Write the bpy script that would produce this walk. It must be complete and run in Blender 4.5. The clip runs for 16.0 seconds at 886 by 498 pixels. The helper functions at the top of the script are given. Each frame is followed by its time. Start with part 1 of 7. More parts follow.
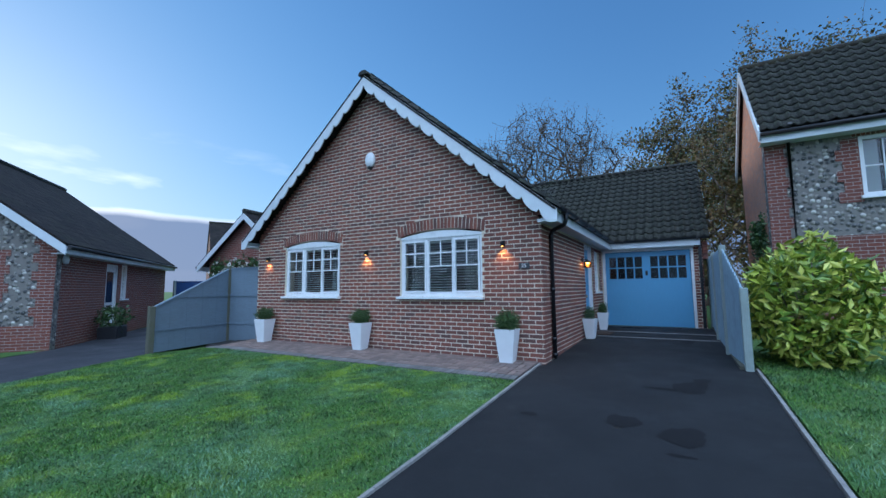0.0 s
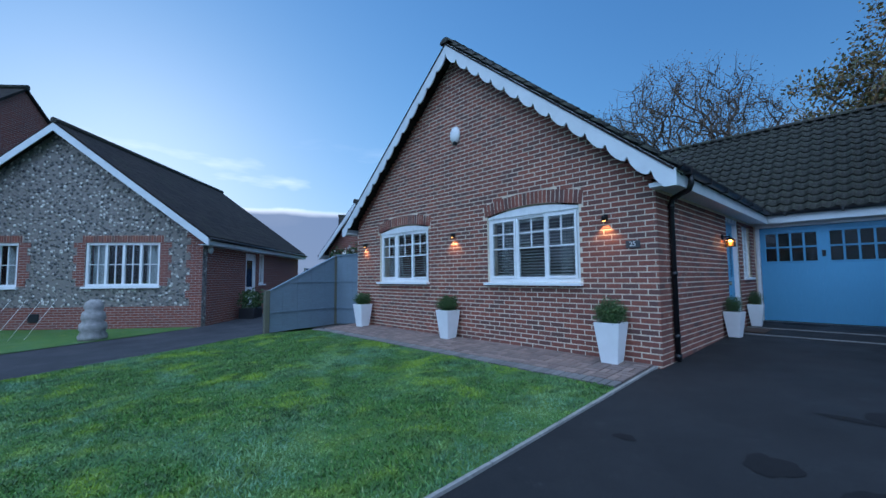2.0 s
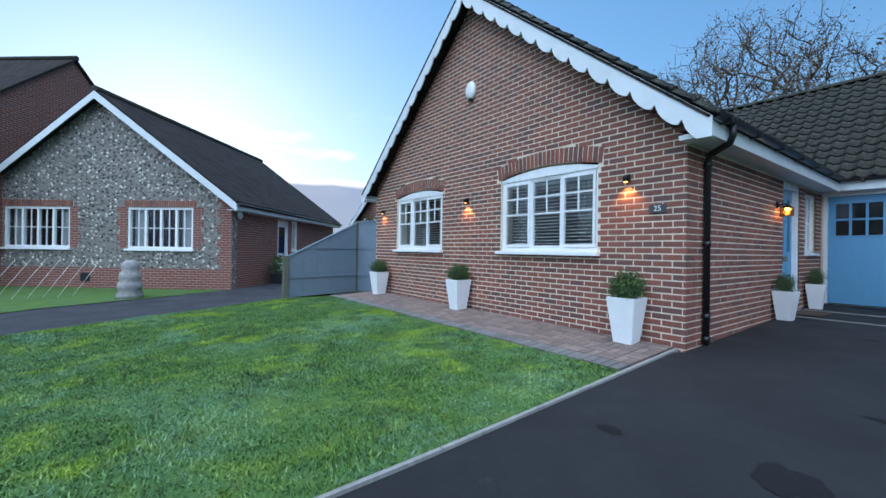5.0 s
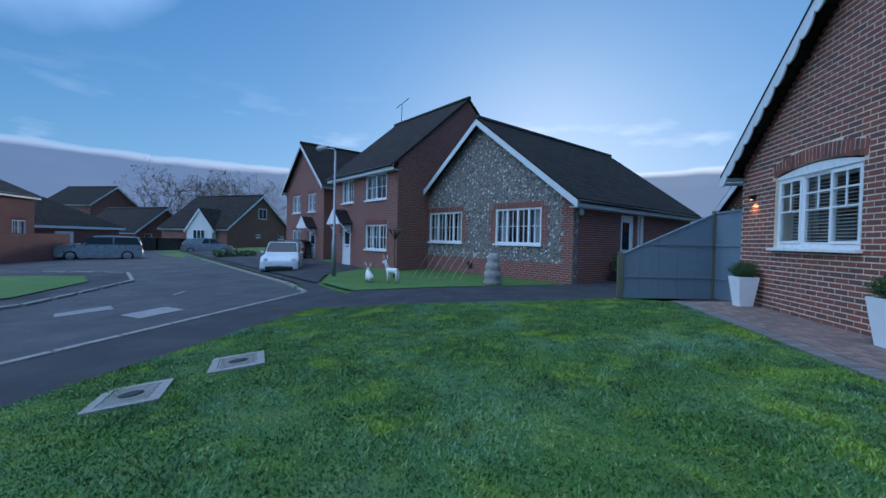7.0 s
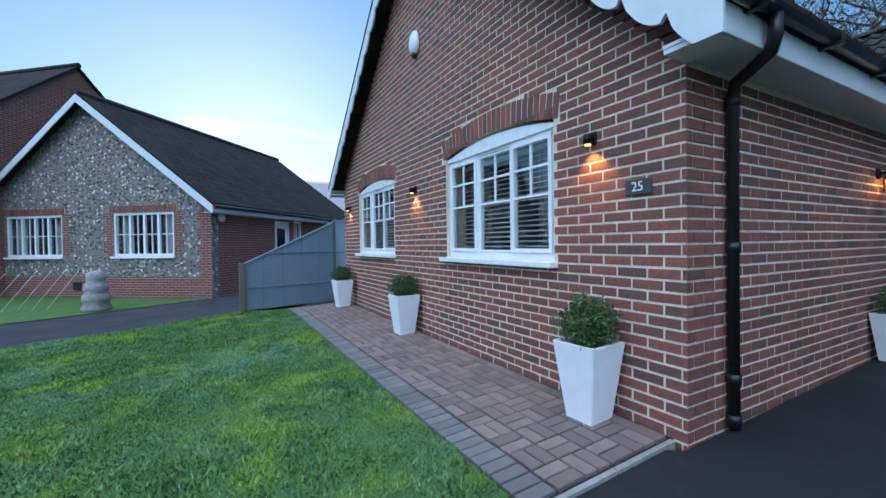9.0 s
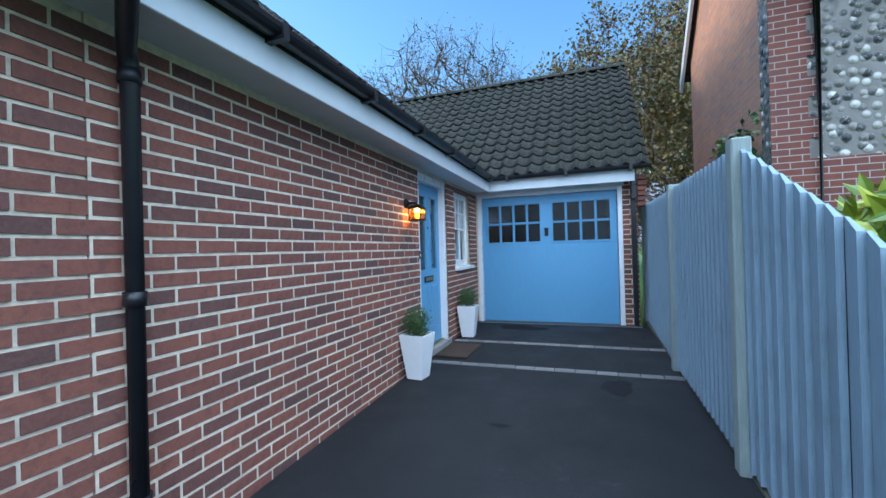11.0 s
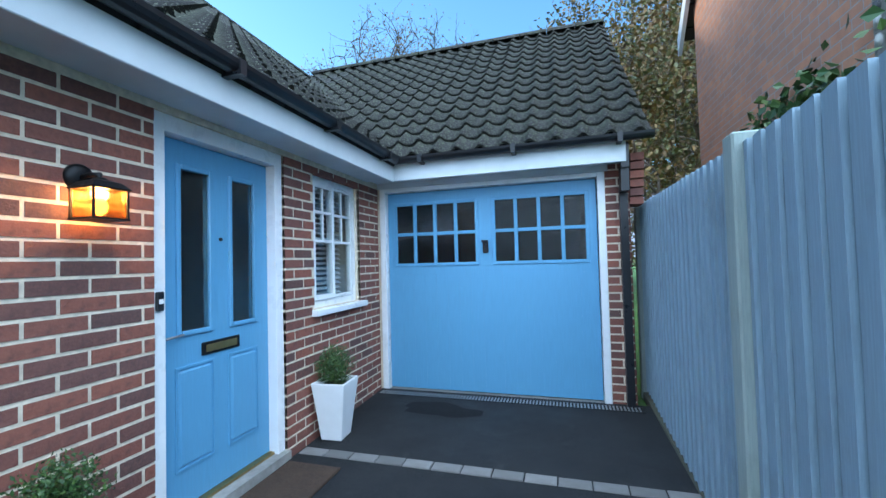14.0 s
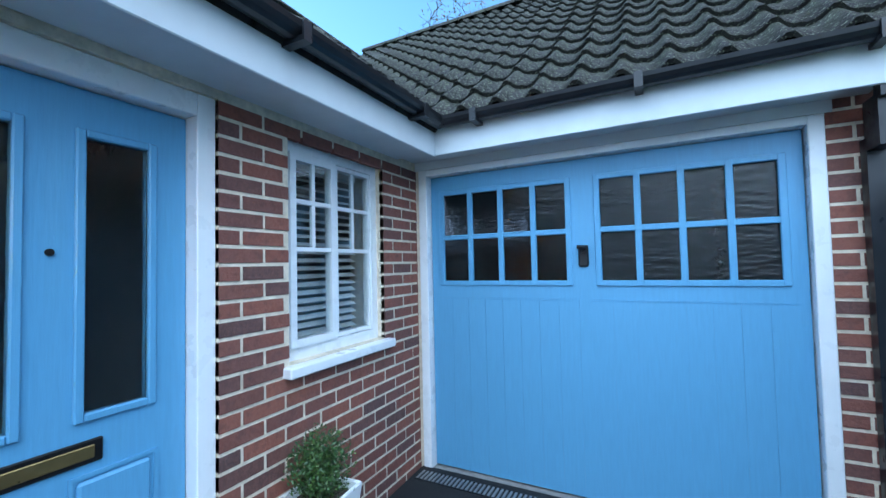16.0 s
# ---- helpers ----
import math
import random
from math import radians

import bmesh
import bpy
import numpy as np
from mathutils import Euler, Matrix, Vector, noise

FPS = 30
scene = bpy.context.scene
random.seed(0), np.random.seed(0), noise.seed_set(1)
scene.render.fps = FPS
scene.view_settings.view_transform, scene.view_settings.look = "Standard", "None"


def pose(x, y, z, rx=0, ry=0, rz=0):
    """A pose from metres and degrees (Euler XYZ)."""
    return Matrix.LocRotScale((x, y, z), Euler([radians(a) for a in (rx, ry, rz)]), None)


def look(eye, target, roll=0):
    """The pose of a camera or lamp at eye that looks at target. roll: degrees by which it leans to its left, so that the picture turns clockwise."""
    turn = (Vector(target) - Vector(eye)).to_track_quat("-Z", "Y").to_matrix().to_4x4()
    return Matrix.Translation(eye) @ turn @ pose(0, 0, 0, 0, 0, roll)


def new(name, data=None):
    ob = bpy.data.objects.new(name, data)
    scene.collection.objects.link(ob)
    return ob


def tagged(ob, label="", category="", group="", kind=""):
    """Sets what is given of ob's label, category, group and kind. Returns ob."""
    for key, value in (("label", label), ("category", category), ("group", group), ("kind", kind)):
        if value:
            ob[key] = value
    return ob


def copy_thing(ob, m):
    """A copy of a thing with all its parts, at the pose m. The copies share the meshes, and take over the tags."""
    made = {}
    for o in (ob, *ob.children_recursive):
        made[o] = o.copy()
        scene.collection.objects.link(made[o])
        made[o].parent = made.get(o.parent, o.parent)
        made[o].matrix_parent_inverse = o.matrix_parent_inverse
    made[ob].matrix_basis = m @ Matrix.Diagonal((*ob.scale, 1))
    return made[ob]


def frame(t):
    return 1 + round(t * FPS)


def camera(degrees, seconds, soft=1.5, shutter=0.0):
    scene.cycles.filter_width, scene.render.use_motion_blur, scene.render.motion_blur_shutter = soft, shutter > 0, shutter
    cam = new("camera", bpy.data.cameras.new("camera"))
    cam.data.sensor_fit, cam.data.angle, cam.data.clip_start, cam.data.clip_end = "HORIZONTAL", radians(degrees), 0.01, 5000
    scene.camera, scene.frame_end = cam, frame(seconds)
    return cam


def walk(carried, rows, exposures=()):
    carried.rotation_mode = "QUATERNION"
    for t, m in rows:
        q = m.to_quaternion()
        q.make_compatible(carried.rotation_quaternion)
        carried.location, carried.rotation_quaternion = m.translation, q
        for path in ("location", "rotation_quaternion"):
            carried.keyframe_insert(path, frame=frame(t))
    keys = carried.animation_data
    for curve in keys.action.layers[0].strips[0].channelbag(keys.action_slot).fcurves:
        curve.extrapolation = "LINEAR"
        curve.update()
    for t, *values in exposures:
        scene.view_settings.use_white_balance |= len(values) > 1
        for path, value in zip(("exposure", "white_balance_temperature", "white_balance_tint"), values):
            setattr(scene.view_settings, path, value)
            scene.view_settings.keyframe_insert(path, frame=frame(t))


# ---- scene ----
cam = camera(94.9, 16.0)
PATH = [
    (0, (0.356, -0.008, 1.473), (-0.637, 1.717, 1.669), -0.5),
    (0.5, (0.447, 0.283, 1.449), (-0.718, 1.895, 1.655), -0.4),
    (1, (0.444, 0.478, 1.459), (-0.888, 1.957, 1.658), -0.3),
    (1.5, (0.335, 0.725, 1.453), (-1.101, 2.106, 1.628), -0.4),
    (2, (0.36, 0.992, 1.429), (-1.096, 2.356, 1.568), -0.5),
    (2.5, (0.436, 1.262, 1.344), (-0.949, 2.702, 1.439), -0.8),
    (3, (0.56, 1.442, 1.323), (-0.7, 2.995, 1.367), -0.8),
    (3.2, (0.594, 1.479, 1.318), (-0.616, 3.072, 1.345), -0.8),
    (5.3, (0.309, 1.877, 1.342), (-1.449, 2.831, 1.341), 0.9),
    (5.5, (0.226, 1.961, 1.328), (-1.634, 2.696, 1.322), 0.9),
    (6, (0.112, 2.081, 1.321), (-1.879, 2.274, 1.305), 1.5),
    (6.5, (-0.028, 2.205, 1.337), (-2.018, 2.006, 1.303), 1.5),
    (7, (-0.088, 2.376, 1.336), (-2.053, 2.009, 1.292), 1.3),
    (7.5, (-0.148, 2.732, 1.345), (-2.113, 2.362, 1.295), 1.0),
    (8, (-0.213, 3.146, 1.367), (-2.208, 3.013, 1.319), 0.5),
    (8.5, (-0.211, 3.579, 1.44), (-2.17, 3.98, 1.4), -0.1),
    (9, (-0.159, 4.135, 1.498), (-1.905, 5.109, 1.471), -0.8),
    (9.5, (-0.017, 4.579, 1.565), (-1.437, 5.988, 1.538), -1.5),
    (10, (0.057, 5.037, 1.585), (-1.017, 6.724, 1.563), -1.6),
    (10.2, (0.083, 5.203, 1.588), (-0.872, 6.961, 1.572), -1.7),
    (12.3, (0.435, 6.961, 1.675), (-0.144, 8.875, 1.688), -1.6),
    (12.5, (0.413, 7.154, 1.685), (-0.163, 9.069, 1.697), -1.6),
    (13, (0.401, 7.622, 1.713), (-0.168, 9.539, 1.746), -1.6),
    (13.5, (0.418, 8.116, 1.717), (-0.147, 10.034, 1.765), -1.6),
    (14, (0.362, 8.562, 1.729), (-0.207, 10.479, 1.79), -1.5),
    (14.5, (0.343, 8.959, 1.754), (-0.246, 10.869, 1.828), -1.4),
    (15, (0.254, 9.35, 1.777), (-0.389, 11.242, 1.86), -1.3),
    (15.5, (0.128, 9.727, 1.77), (-0.629, 11.576, 1.861), -1.2),
    (16, (-0.012, 9.999, 1.834), (-0.929, 11.775, 1.91), -1.3),
]
EXPOSURES = [(0, 0.35, 5600, 10), (1.5, 0.22, 5350, 10), (2.4, 0.15, 5300, 10), (3.0, 0.38, 5450, 10), (3.2, 0.45, 5500, 10), (5.3, 0.82, 6350, 10), (5.7, 0.62, 6100, 10), (6.3, 0.3, 5400, 10), (7.5, -0.2, 5250, 10), (8.5, -0.15, 5250, 10), (9.0, 0.6, 5850, 10), (10, 1.05, 6000, 10), (12.3, 1.62, 6250, 6), (16, 1.62, 5950, 5)]
walk(cam, [(t, look(eye, target, roll)) for t, eye, target, roll in PATH], EXPOSURES)

# ---- world, sun ----
SUN_AZ, SUN_EL = radians(176), radians(11)
world = bpy.data.worlds.new("world")
scene.world = world
world.use_nodes = True
wn, wl = world.node_tree.nodes, world.node_tree.links
wn.clear()
sky = wn.new("ShaderNodeTexSky")
sky.sky_type, sky.sun_disc = "NISHITA", False
sky.sun_elevation, sky.sun_rotation = SUN_EL, radians(90) - SUN_AZ
sky.air_density, sky.dust_density, sky.ozone_density = 1.0, 0.5, 2.0
w_co = wn.new("ShaderNodeTexCoord")
w_sep = wn.new("ShaderNodeSeparateXYZ")
wl.new(w_co.outputs["Generated"], w_sep.inputs[0])
w_map = wn.new("ShaderNodeMapping")
w_map.inputs["Scale"].default_value = (2.2, 2.2, 9.0)
wl.new(w_co.outputs["Generated"], w_map.inputs[0])
w_noise = wn.new("ShaderNodeTexNoise")
w_noise.inputs["Scale"].default_value = 2.0
w_noise.inputs["Detail"].default_value = 5.0
wl.new(w_map.outputs[0], w_noise.inputs["Vector"])


def w_math(op, a, b=None, clamp=False):
    n = wn.new("ShaderNodeMath")
    n.operation, n.use_clamp = op, clamp
    for k, val in enumerate((a, b)):
        if val is None:
            continue
        if isinstance(val, (int, float)):
            n.inputs[k].default_value = val
        else:
            wl.new(val, n.inputs[k])
    return n.outputs[0]


def w_mix(f, a, b):
    n = wn.new("ShaderNodeMix")
    n.data_type = "RGBA"
    if isinstance(f, float):
        n.inputs[0].default_value = f
    else:
        wl.new(f, n.inputs[0])
    for k, val in ((6, a), (7, b)):
        if isinstance(val, tuple):
            n.inputs[k].default_value = val
        else:
            wl.new(val, n.inputs[k])
    return n.outputs[2]


# a low bank of cloud with a bright upper rim, and a few thin wisps above it
edge_h = w_math("ADD", w_math("MULTIPLY", w_math("SUBTRACT", w_noise.outputs[0], 0.5), 0.03), 0.158)
depth_in = w_math("SUBTRACT", edge_h, w_sep.outputs["Z"])
bank = w_math("MULTIPLY", depth_in, 110.0, True)
core = w_math("MULTIPLY", depth_in, 55.0, True)
toward = w_math("MULTIPLY", w_math("ADD", w_math("MULTIPLY", w_sep.outputs["X"], -1.0), 0.0), 1.0, True)
toward3 = w_math("POWER", toward, 6.0)
rim_col = w_mix(toward3, (6.0, 6.8, 8.0, 1), (13.0, 12.0, 10.6, 1))
bank_col = w_mix(toward3, (1.45, 1.9, 2.9, 1), (1.9, 2.2, 2.9, 1))
cloud_col = w_mix(core, rim_col, bank_col)
tinted = w_mix(1.0, sky.outputs[0], (1.05, 1.62, 2.3, 1))
tinted.node.blend_type = "MULTIPLY"
w_soft = wn.new("ShaderNodeVectorMath")
w_soft.operation = "MULTIPLY_ADD"
wl.new(tinted, w_soft.inputs[0])
w_soft.inputs[1].default_value, w_soft.inputs[2].default_value = (0.125, 0.115, 0.1), (1, 1, 1)
w_div = wn.new("ShaderNodeVectorMath")
w_div.operation = "DIVIDE"
wl.new(tinted, w_div.inputs[0])
wl.new(w_soft.outputs[0], w_div.inputs[1])
hazed = w_div.outputs[0]
wisp = w_math("MULTIPLY", w_math("SUBTRACT", w_noise.outputs[0], 0.57), 4.0, True)
wisp_low = w_math("MULTIPLY", w_math("SUBTRACT", 0.33, w_sep.outputs["Z"]), 6.0, True)
sky2 = w_mix(w_math("MULTIPLY", wisp, wisp_low), hazed, rim_col)
final_sky = w_mix(w_math("MULTIPLY", bank, 0.93), sky2, cloud_col)
# an unseen bright cloud sheet, added overhead and to the south as fill light
w_dot = wn.new("ShaderNodeVectorMath")
w_dot.operation = "DOT_PRODUCT"
w_dot.inputs[1].default_value = (0.24, -0.42, 0.875)
wl.new(w_co.outputs["Generated"], w_dot.inputs[0])
w_big = wn.new("ShaderNodeTexNoise")
w_big.inputs["Scale"].default_value = 2.5
w_big.inputs["Detail"].default_value = 6.0
wl.new(w_co.outputs["Generated"], w_big.inputs["Vector"])
fill_sheet_at = w_math("ADD", w_dot.outputs["Value"], w_math("MULTIPLY", w_math("SUBTRACT", w_big.outputs[0], 0.5), 0.2))
sheet = w_math("SMOOTH_MIN", w_math("MULTIPLY", w_math("SUBTRACT", fill_sheet_at, 0.5), 2.8, True), 1.0)
fill_sheet_col = w_mix(w_big.outputs[0], (8.0, 10.5, 14.0, 1), (15.0, 18.0, 22.0, 1))
final_sky = w_mix(sheet, final_sky, fill_sheet_col)
bg = wn.new("ShaderNodeBackground")
bg.inputs["Strength"].default_value = 0.12
wl.new(final_sky, bg.inputs[0])
w_out = wn.new("ShaderNodeOutputWorld")
wl.new(bg.outputs[0], w_out.inputs[0])

sun_data = bpy.data.lights.new("sun", "SUN")
sun_data.energy, sun_data.angle, sun_data.color = 1.1, radians(10), (1.0, 0.86, 0.68)
sun_ob = new("sun", sun_data)
sun_dir = Vector((math.cos(SUN_AZ) * math.cos(SUN_EL), math.sin(SUN_AZ) * math.cos(SUN_EL), math.sin(SUN_EL)))
sun_ob.matrix_world = look(sun_dir * 60, (0, 0, 0))


# ---- materials ----
class Mat:
    """A node material: a Principled surface and short calls for its textures."""

    def __init__(self, name, rough=0.6, metal=0.0, color=(0.5, 0.5, 0.5)):
        self.m = bpy.data.materials.new(name)
        self.m.use_nodes = True
        self.n, self.l = self.m.node_tree.nodes, self.m.node_tree.links
        self.b = self.n["Principled BSDF"]
        self.b.inputs["Roughness"].default_value = rough
        self.b.inputs["Metallic"].default_value = metal
        self.b.inputs["Base Color"].default_value = (*color, 1)
        self.co = self.n.new("ShaderNodeTexCoord")

    def put(self, value, socket):
        if isinstance(value, (int, float)):
            socket.default_value = value
        elif isinstance(value, tuple):
            socket.default_value = (*value, 1) if len(value) == 3 and socket.type == "RGBA" else value
        else:
            self.l.new(value, socket)

    def noise(self, scale, detail=4.0, rough=0.55, space="Object", stretch=None):
        t = self.n.new("ShaderNodeTexNoise")
        t.inputs["Scale"].default_value, t.inputs["Detail"].default_value, t.inputs["Roughness"].default_value = scale, detail, rough
        v = self.co.outputs[space]
        if stretch:
            mp = self.n.new("ShaderNodeMapping")
            mp.inputs["Scale"].default_value = stretch
            self.l.new(v, mp.inputs[0])
            v = mp.outputs[0]
        self.l.new(v, t.inputs["Vector"])
        return t.outputs[0]

    def voronoi(self, scale, feature="F1", space="Object", out="Distance"):
        t = self.n.new("ShaderNodeTexVoronoi")
        t.feature = feature
        t.inputs["Scale"].default_value = scale
        self.l.new(self.co.outputs[space], t.inputs["Vector"])
        return t.outputs[out]

    def ramp(self, f, *stops):
        r = self.n.new("ShaderNodeValToRGB")
        e = r.color_ramp.elements
        while len(e) < len(stops):
            e.new(0.5)
        for k, (p, c) in enumerate(stops):
            e[k].position, e[k].color = p, (*c, 1) if isinstance(c, tuple) else (c, c, c, 1)
        self.l.new(f, r.inputs[0])
        return r.outputs[0]

    def mix(self, f, a, b, mode="MIX"):
        x = self.n.new("ShaderNodeMix")
        x.data_type, x.blend_type = "RGBA", mode
        self.put(f, x.inputs[0])
        self.put(a, x.inputs[6])
        self.put(b, x.inputs[7])
        return x.outputs[2]

    def color(self, c):
        self.put(c, self.b.inputs["Base Color"])
        return self

    def rough(self, f, lo, hi):
        self.put(self.ramp(f, (0.3, lo), (0.7, hi)), self.b.inputs["Roughness"])
        return self

    def bump(self, h, dist=0.01, strength=0.5):
        x = self.n.new("ShaderNodeBump")
        x.inputs["Distance"].default_value, x.inputs["Strength"].default_value = dist, strength
        self.l.new(h, x.inputs["Height"])
        if self.b.inputs["Normal"].is_linked:
            self.l.new(self.b.inputs["Normal"].links[0].from_socket, x.inputs["Normal"])
        self.l.new(x.outputs[0], self.b.inputs["Normal"])
        return self


def plain(name, color, rough=0.5, metal=0.0, vary=0.12, scale=14.0, bump=0.0):
    a = Mat(name, rough, metal, color)
    dark = tuple(c * (1 - vary) for c in color)
    light = tuple(min(1, c * (1 + vary)) for c in color)
    f = a.mix(0.4, a.noise(scale), a.noise(scale * 0.12, 3))
    a.color(a.ramp(f, (0.35, dark), (0.65, light)))
    a.rough(a.noise(scale * 2.2), max(0.05, rough - 0.08), min(1, rough + 0.1))
    if bump:
        a.bump(a.noise(scale * 6), bump, 0.5)
    return a.m


def brick_piece(name, island):
    a = Mat(name, 0.85)
    if island:
        g = a.n.new("ShaderNodeNewGeometry")
        rnd = g.outputs["Random Per Island"]
    else:
        g = a.n.new("ShaderNodeObjectInfo")
        rnd = g.outputs["Random"]
    base = a.ramp(rnd, (0.0, (0.07, 0.04, 0.042)), (0.14, (0.115, 0.047, 0.043)), (0.32, (0.165, 0.054, 0.042)), (0.6, (0.215, 0.066, 0.047)), (0.84, (0.26, 0.082, 0.054)), (0.94, (0.19, 0.066, 0.05)), (1.0, (0.1, 0.05, 0.05)))
    grain = a.noise(70, 5, 0.7)
    big = a.noise(5, 3)
    c = a.mix(a.ramp(grain, (0.3, 0.0), (0.75, 0.34)), base, (0.4, 0.2, 0.14))
    c = a.mix(a.ramp(a.noise(22, 4, 0.7), (0.5, 0.0), (0.72, 0.55)), c, (0.085, 0.045, 0.042))
    c = a.mix(a.ramp(big, (0.45, 0.0), (0.75, 0.35)), c, (0.16, 0.075, 0.07))
    a.color(c).rough(grain, 0.75, 0.95).bump(grain, 0.006, 0.8).bump(a.noise(14, 3), 0.01, 0.5)
    return a.m


def brick_wall(name, tone=(1, 1, 1), spec_scale=1.0):
    """Far brickwork, laid out by the wall's own metres."""
    a = Mat(name, 0.88)
    t = a.n.new("ShaderNodeTexBrick")
    a.l.new(a.co.outputs["UV"], t.inputs["Vector"])
    for key, val in (("Scale", 1.0), ("Mortar Size", 0.006), ("Brick Width", 0.225), ("Row Height", 0.075), ("Bias", 0.0), ("Mortar Smooth", 0.2)):
        t.inputs[key].default_value = val
    c1 = a.mix(a.noise(9, 3), tuple(x * y for x, y in zip((0.2, 0.06, 0.045), tone)), tuple(x * y for x, y in zip((0.38, 0.12, 0.07), tone)))
    c2 = a.mix(a.noise(4, 3), tuple(x * y for x, y in zip((0.30, 0.09, 0.058), tone)), tuple(x * y for x, y in zip((0.14, 0.065, 0.06), tone)))
    a.put(c1, t.inputs["Color1"])
    a.put(c2, t.inputs["Color2"])
    a.put((0.42, 0.36, 0.32), t.inputs["Mortar"])
    c = a.mix(a.ramp(a.noise(0.8, 4), (0.4, 0.0), (0.8, 0.3)), t.outputs["Color"], (0.16, 0.09, 0.08))
    inv = a.n.new("ShaderNodeMath")
    inv.operation, inv.inputs[0].default_value = "SUBTRACT", 1.0
    a.l.new(t.outputs["Fac"], inv.inputs[1])
    a.color(c).bump(inv.outputs[0], 0.006, 0.6).bump(a.noise(60), 0.003, 0.4)
    return a.m


def flint_mat():
    a = Mat("flint", 0.55)
    d = a.voronoi(10.5)
    rnd = a.voronoi(10.5, "F1", "Object", "Color")
    bw = a.n.new("ShaderNodeSeparateColor")
    a.l.new(rnd, bw.inputs[0])
    stone = a.ramp(bw.outputs[0], (0.0, (0.05, 0.05, 0.055)), (0.4, (0.12, 0.12, 0.12)), (0.7, (0.24, 0.22, 0.19)), (0.93, (0.6, 0.58, 0.53)))
    stone = a.mix(a.ramp(a.noise(38, 4), (0.55, 0.0), (0.68, 0.5)), stone, (0.6, 0.58, 0.53))
    c = a.mix(a.ramp(d, (0.42, 0.0), (0.55, 1.0)), stone, (0.2, 0.185, 0.165))
    a.color(c).rough(bw.outputs[1], 0.3, 0.8)
    a.bump(a.ramp(d, (0.1, 1.0), (0.55, 0.0)), 0.035, 1.0).bump(a.noise(45), 0.006, 0.5)
    return a.m


def tile_mat(name, moss=0.5):
    a = Mat(name, 0.62)
    a.b.inputs["Specular IOR Level"].default_value = 0.3
    g = a.n.new("ShaderNodeObjectInfo")
    base = a.ramp(a.noise(16, 5, 0.7), (0.3, (0.009, 0.009, 0.009)), (0.7, (0.026, 0.025, 0.023)))
    base = a.mix(0.35, base, a.ramp(g.outputs["Random"], (0.0, (0.008, 0.008, 0.009)), (1.0, (0.028, 0.025, 0.023))))
    c = a.mix(a.ramp(a.noise(3.2, 5, 0.65), (0.43, 0.0), (0.72, moss)), base, (0.05, 0.075, 0.018))
    c = a.mix(a.ramp(a.noise(60, 4), (0.58, 0.0), (0.66, 0.75)), c, (0.2, 0.22, 0.16))
    a.color(c).rough(a.noise(22), 0.55, 0.85).bump(a.noise(48, 5), 0.012, 0.8)
    return a.m


def far_tile_mat():
    a = Mat("far_roof_tile", 0.9)
    a.b.inputs["Specular IOR Level"].default_value = 0.15
    t = a.n.new("ShaderNodeTexBrick")
    a.l.new(a.co.outputs["UV"], t.inputs["Vector"])
    for key, val in (("Scale", 1.0), ("Mortar Size", 0.02), ("Brick Width", 0.3), ("Row Height", 0.3), ("Mortar Smooth", 1.0)):
        t.inputs[key].default_value = val
    a.put((0.022, 0.02, 0.02), t.inputs["Color1"])
    a.put((0.04, 0.033, 0.031), t.inputs["Color2"])
    a.put((0.012, 0.011, 0.011), t.inputs["Mortar"])
    inv = a.n.new("ShaderNodeMath")
    inv.operation, inv.inputs[0].default_value = "SUBTRACT", 1.0
    a.l.new(t.outputs["Fac"], inv.inputs[1])
    a.color(a.mix(a.ramp(a.noise(1.5, 4), (0.5, 0.0), (0.8, 0.5)), t.outputs["Color"], (0.04, 0.042, 0.026))).bump(inv.outputs[0], 0.03, 0.8)
    return a.m


def asphalt_mat(name, dark, light, damp=True):
    a = Mat(name, 0.85)
    grain = a.noise(180, 3, 0.7)
    c = a.mix(a.ramp(grain, (0.35, 0.0), (0.7, 1.0)), dark, light)
    c = a.mix(a.ramp(a.noise(0.9, 5, 0.6), (0.4, 0.0), (0.75, 0.45)), c, tuple(x * 0.6 for x in dark))
    c = a.mix(a.ramp(a.noise(7, 4, 0.7), (0.62, 0.0), (0.74, 0.35)), c, tuple(x * 1.6 for x in light))
    a.b.inputs["Specular IOR Level"].default_value = 0.16
    a.color(c)
    if damp:
        a.rough(a.noise(1.2, 4), 0.6, 0.92)
    a.bump(grain, 0.006, 0.5)
    return a.m


def lawn_mat():
    a = Mat("lawn_grass", 0.9)
    fine = a.noise(60, 4, 0.7)
    mid = a.noise(3.0, 5, 0.65)
    c = a.mix(a.ramp(fine, (0.3, 0.0), (0.7, 1.0)), (0.03, 0.09, 0.018), (0.075, 0.17, 0.026))
    c = a.mix(a.ramp(mid, (0.45, 0.0), (0.68, 0.6)), c, (0.12, 0.18, 0.02))
    c = a.mix(a.ramp(a.noise(1.2, 4), (0.5, 0.0), (0.75, 0.5)), c, (0.10, 0.17, 0.10))
    a.color(c).bump(fine, 0.02, 0.7)
    return a.m


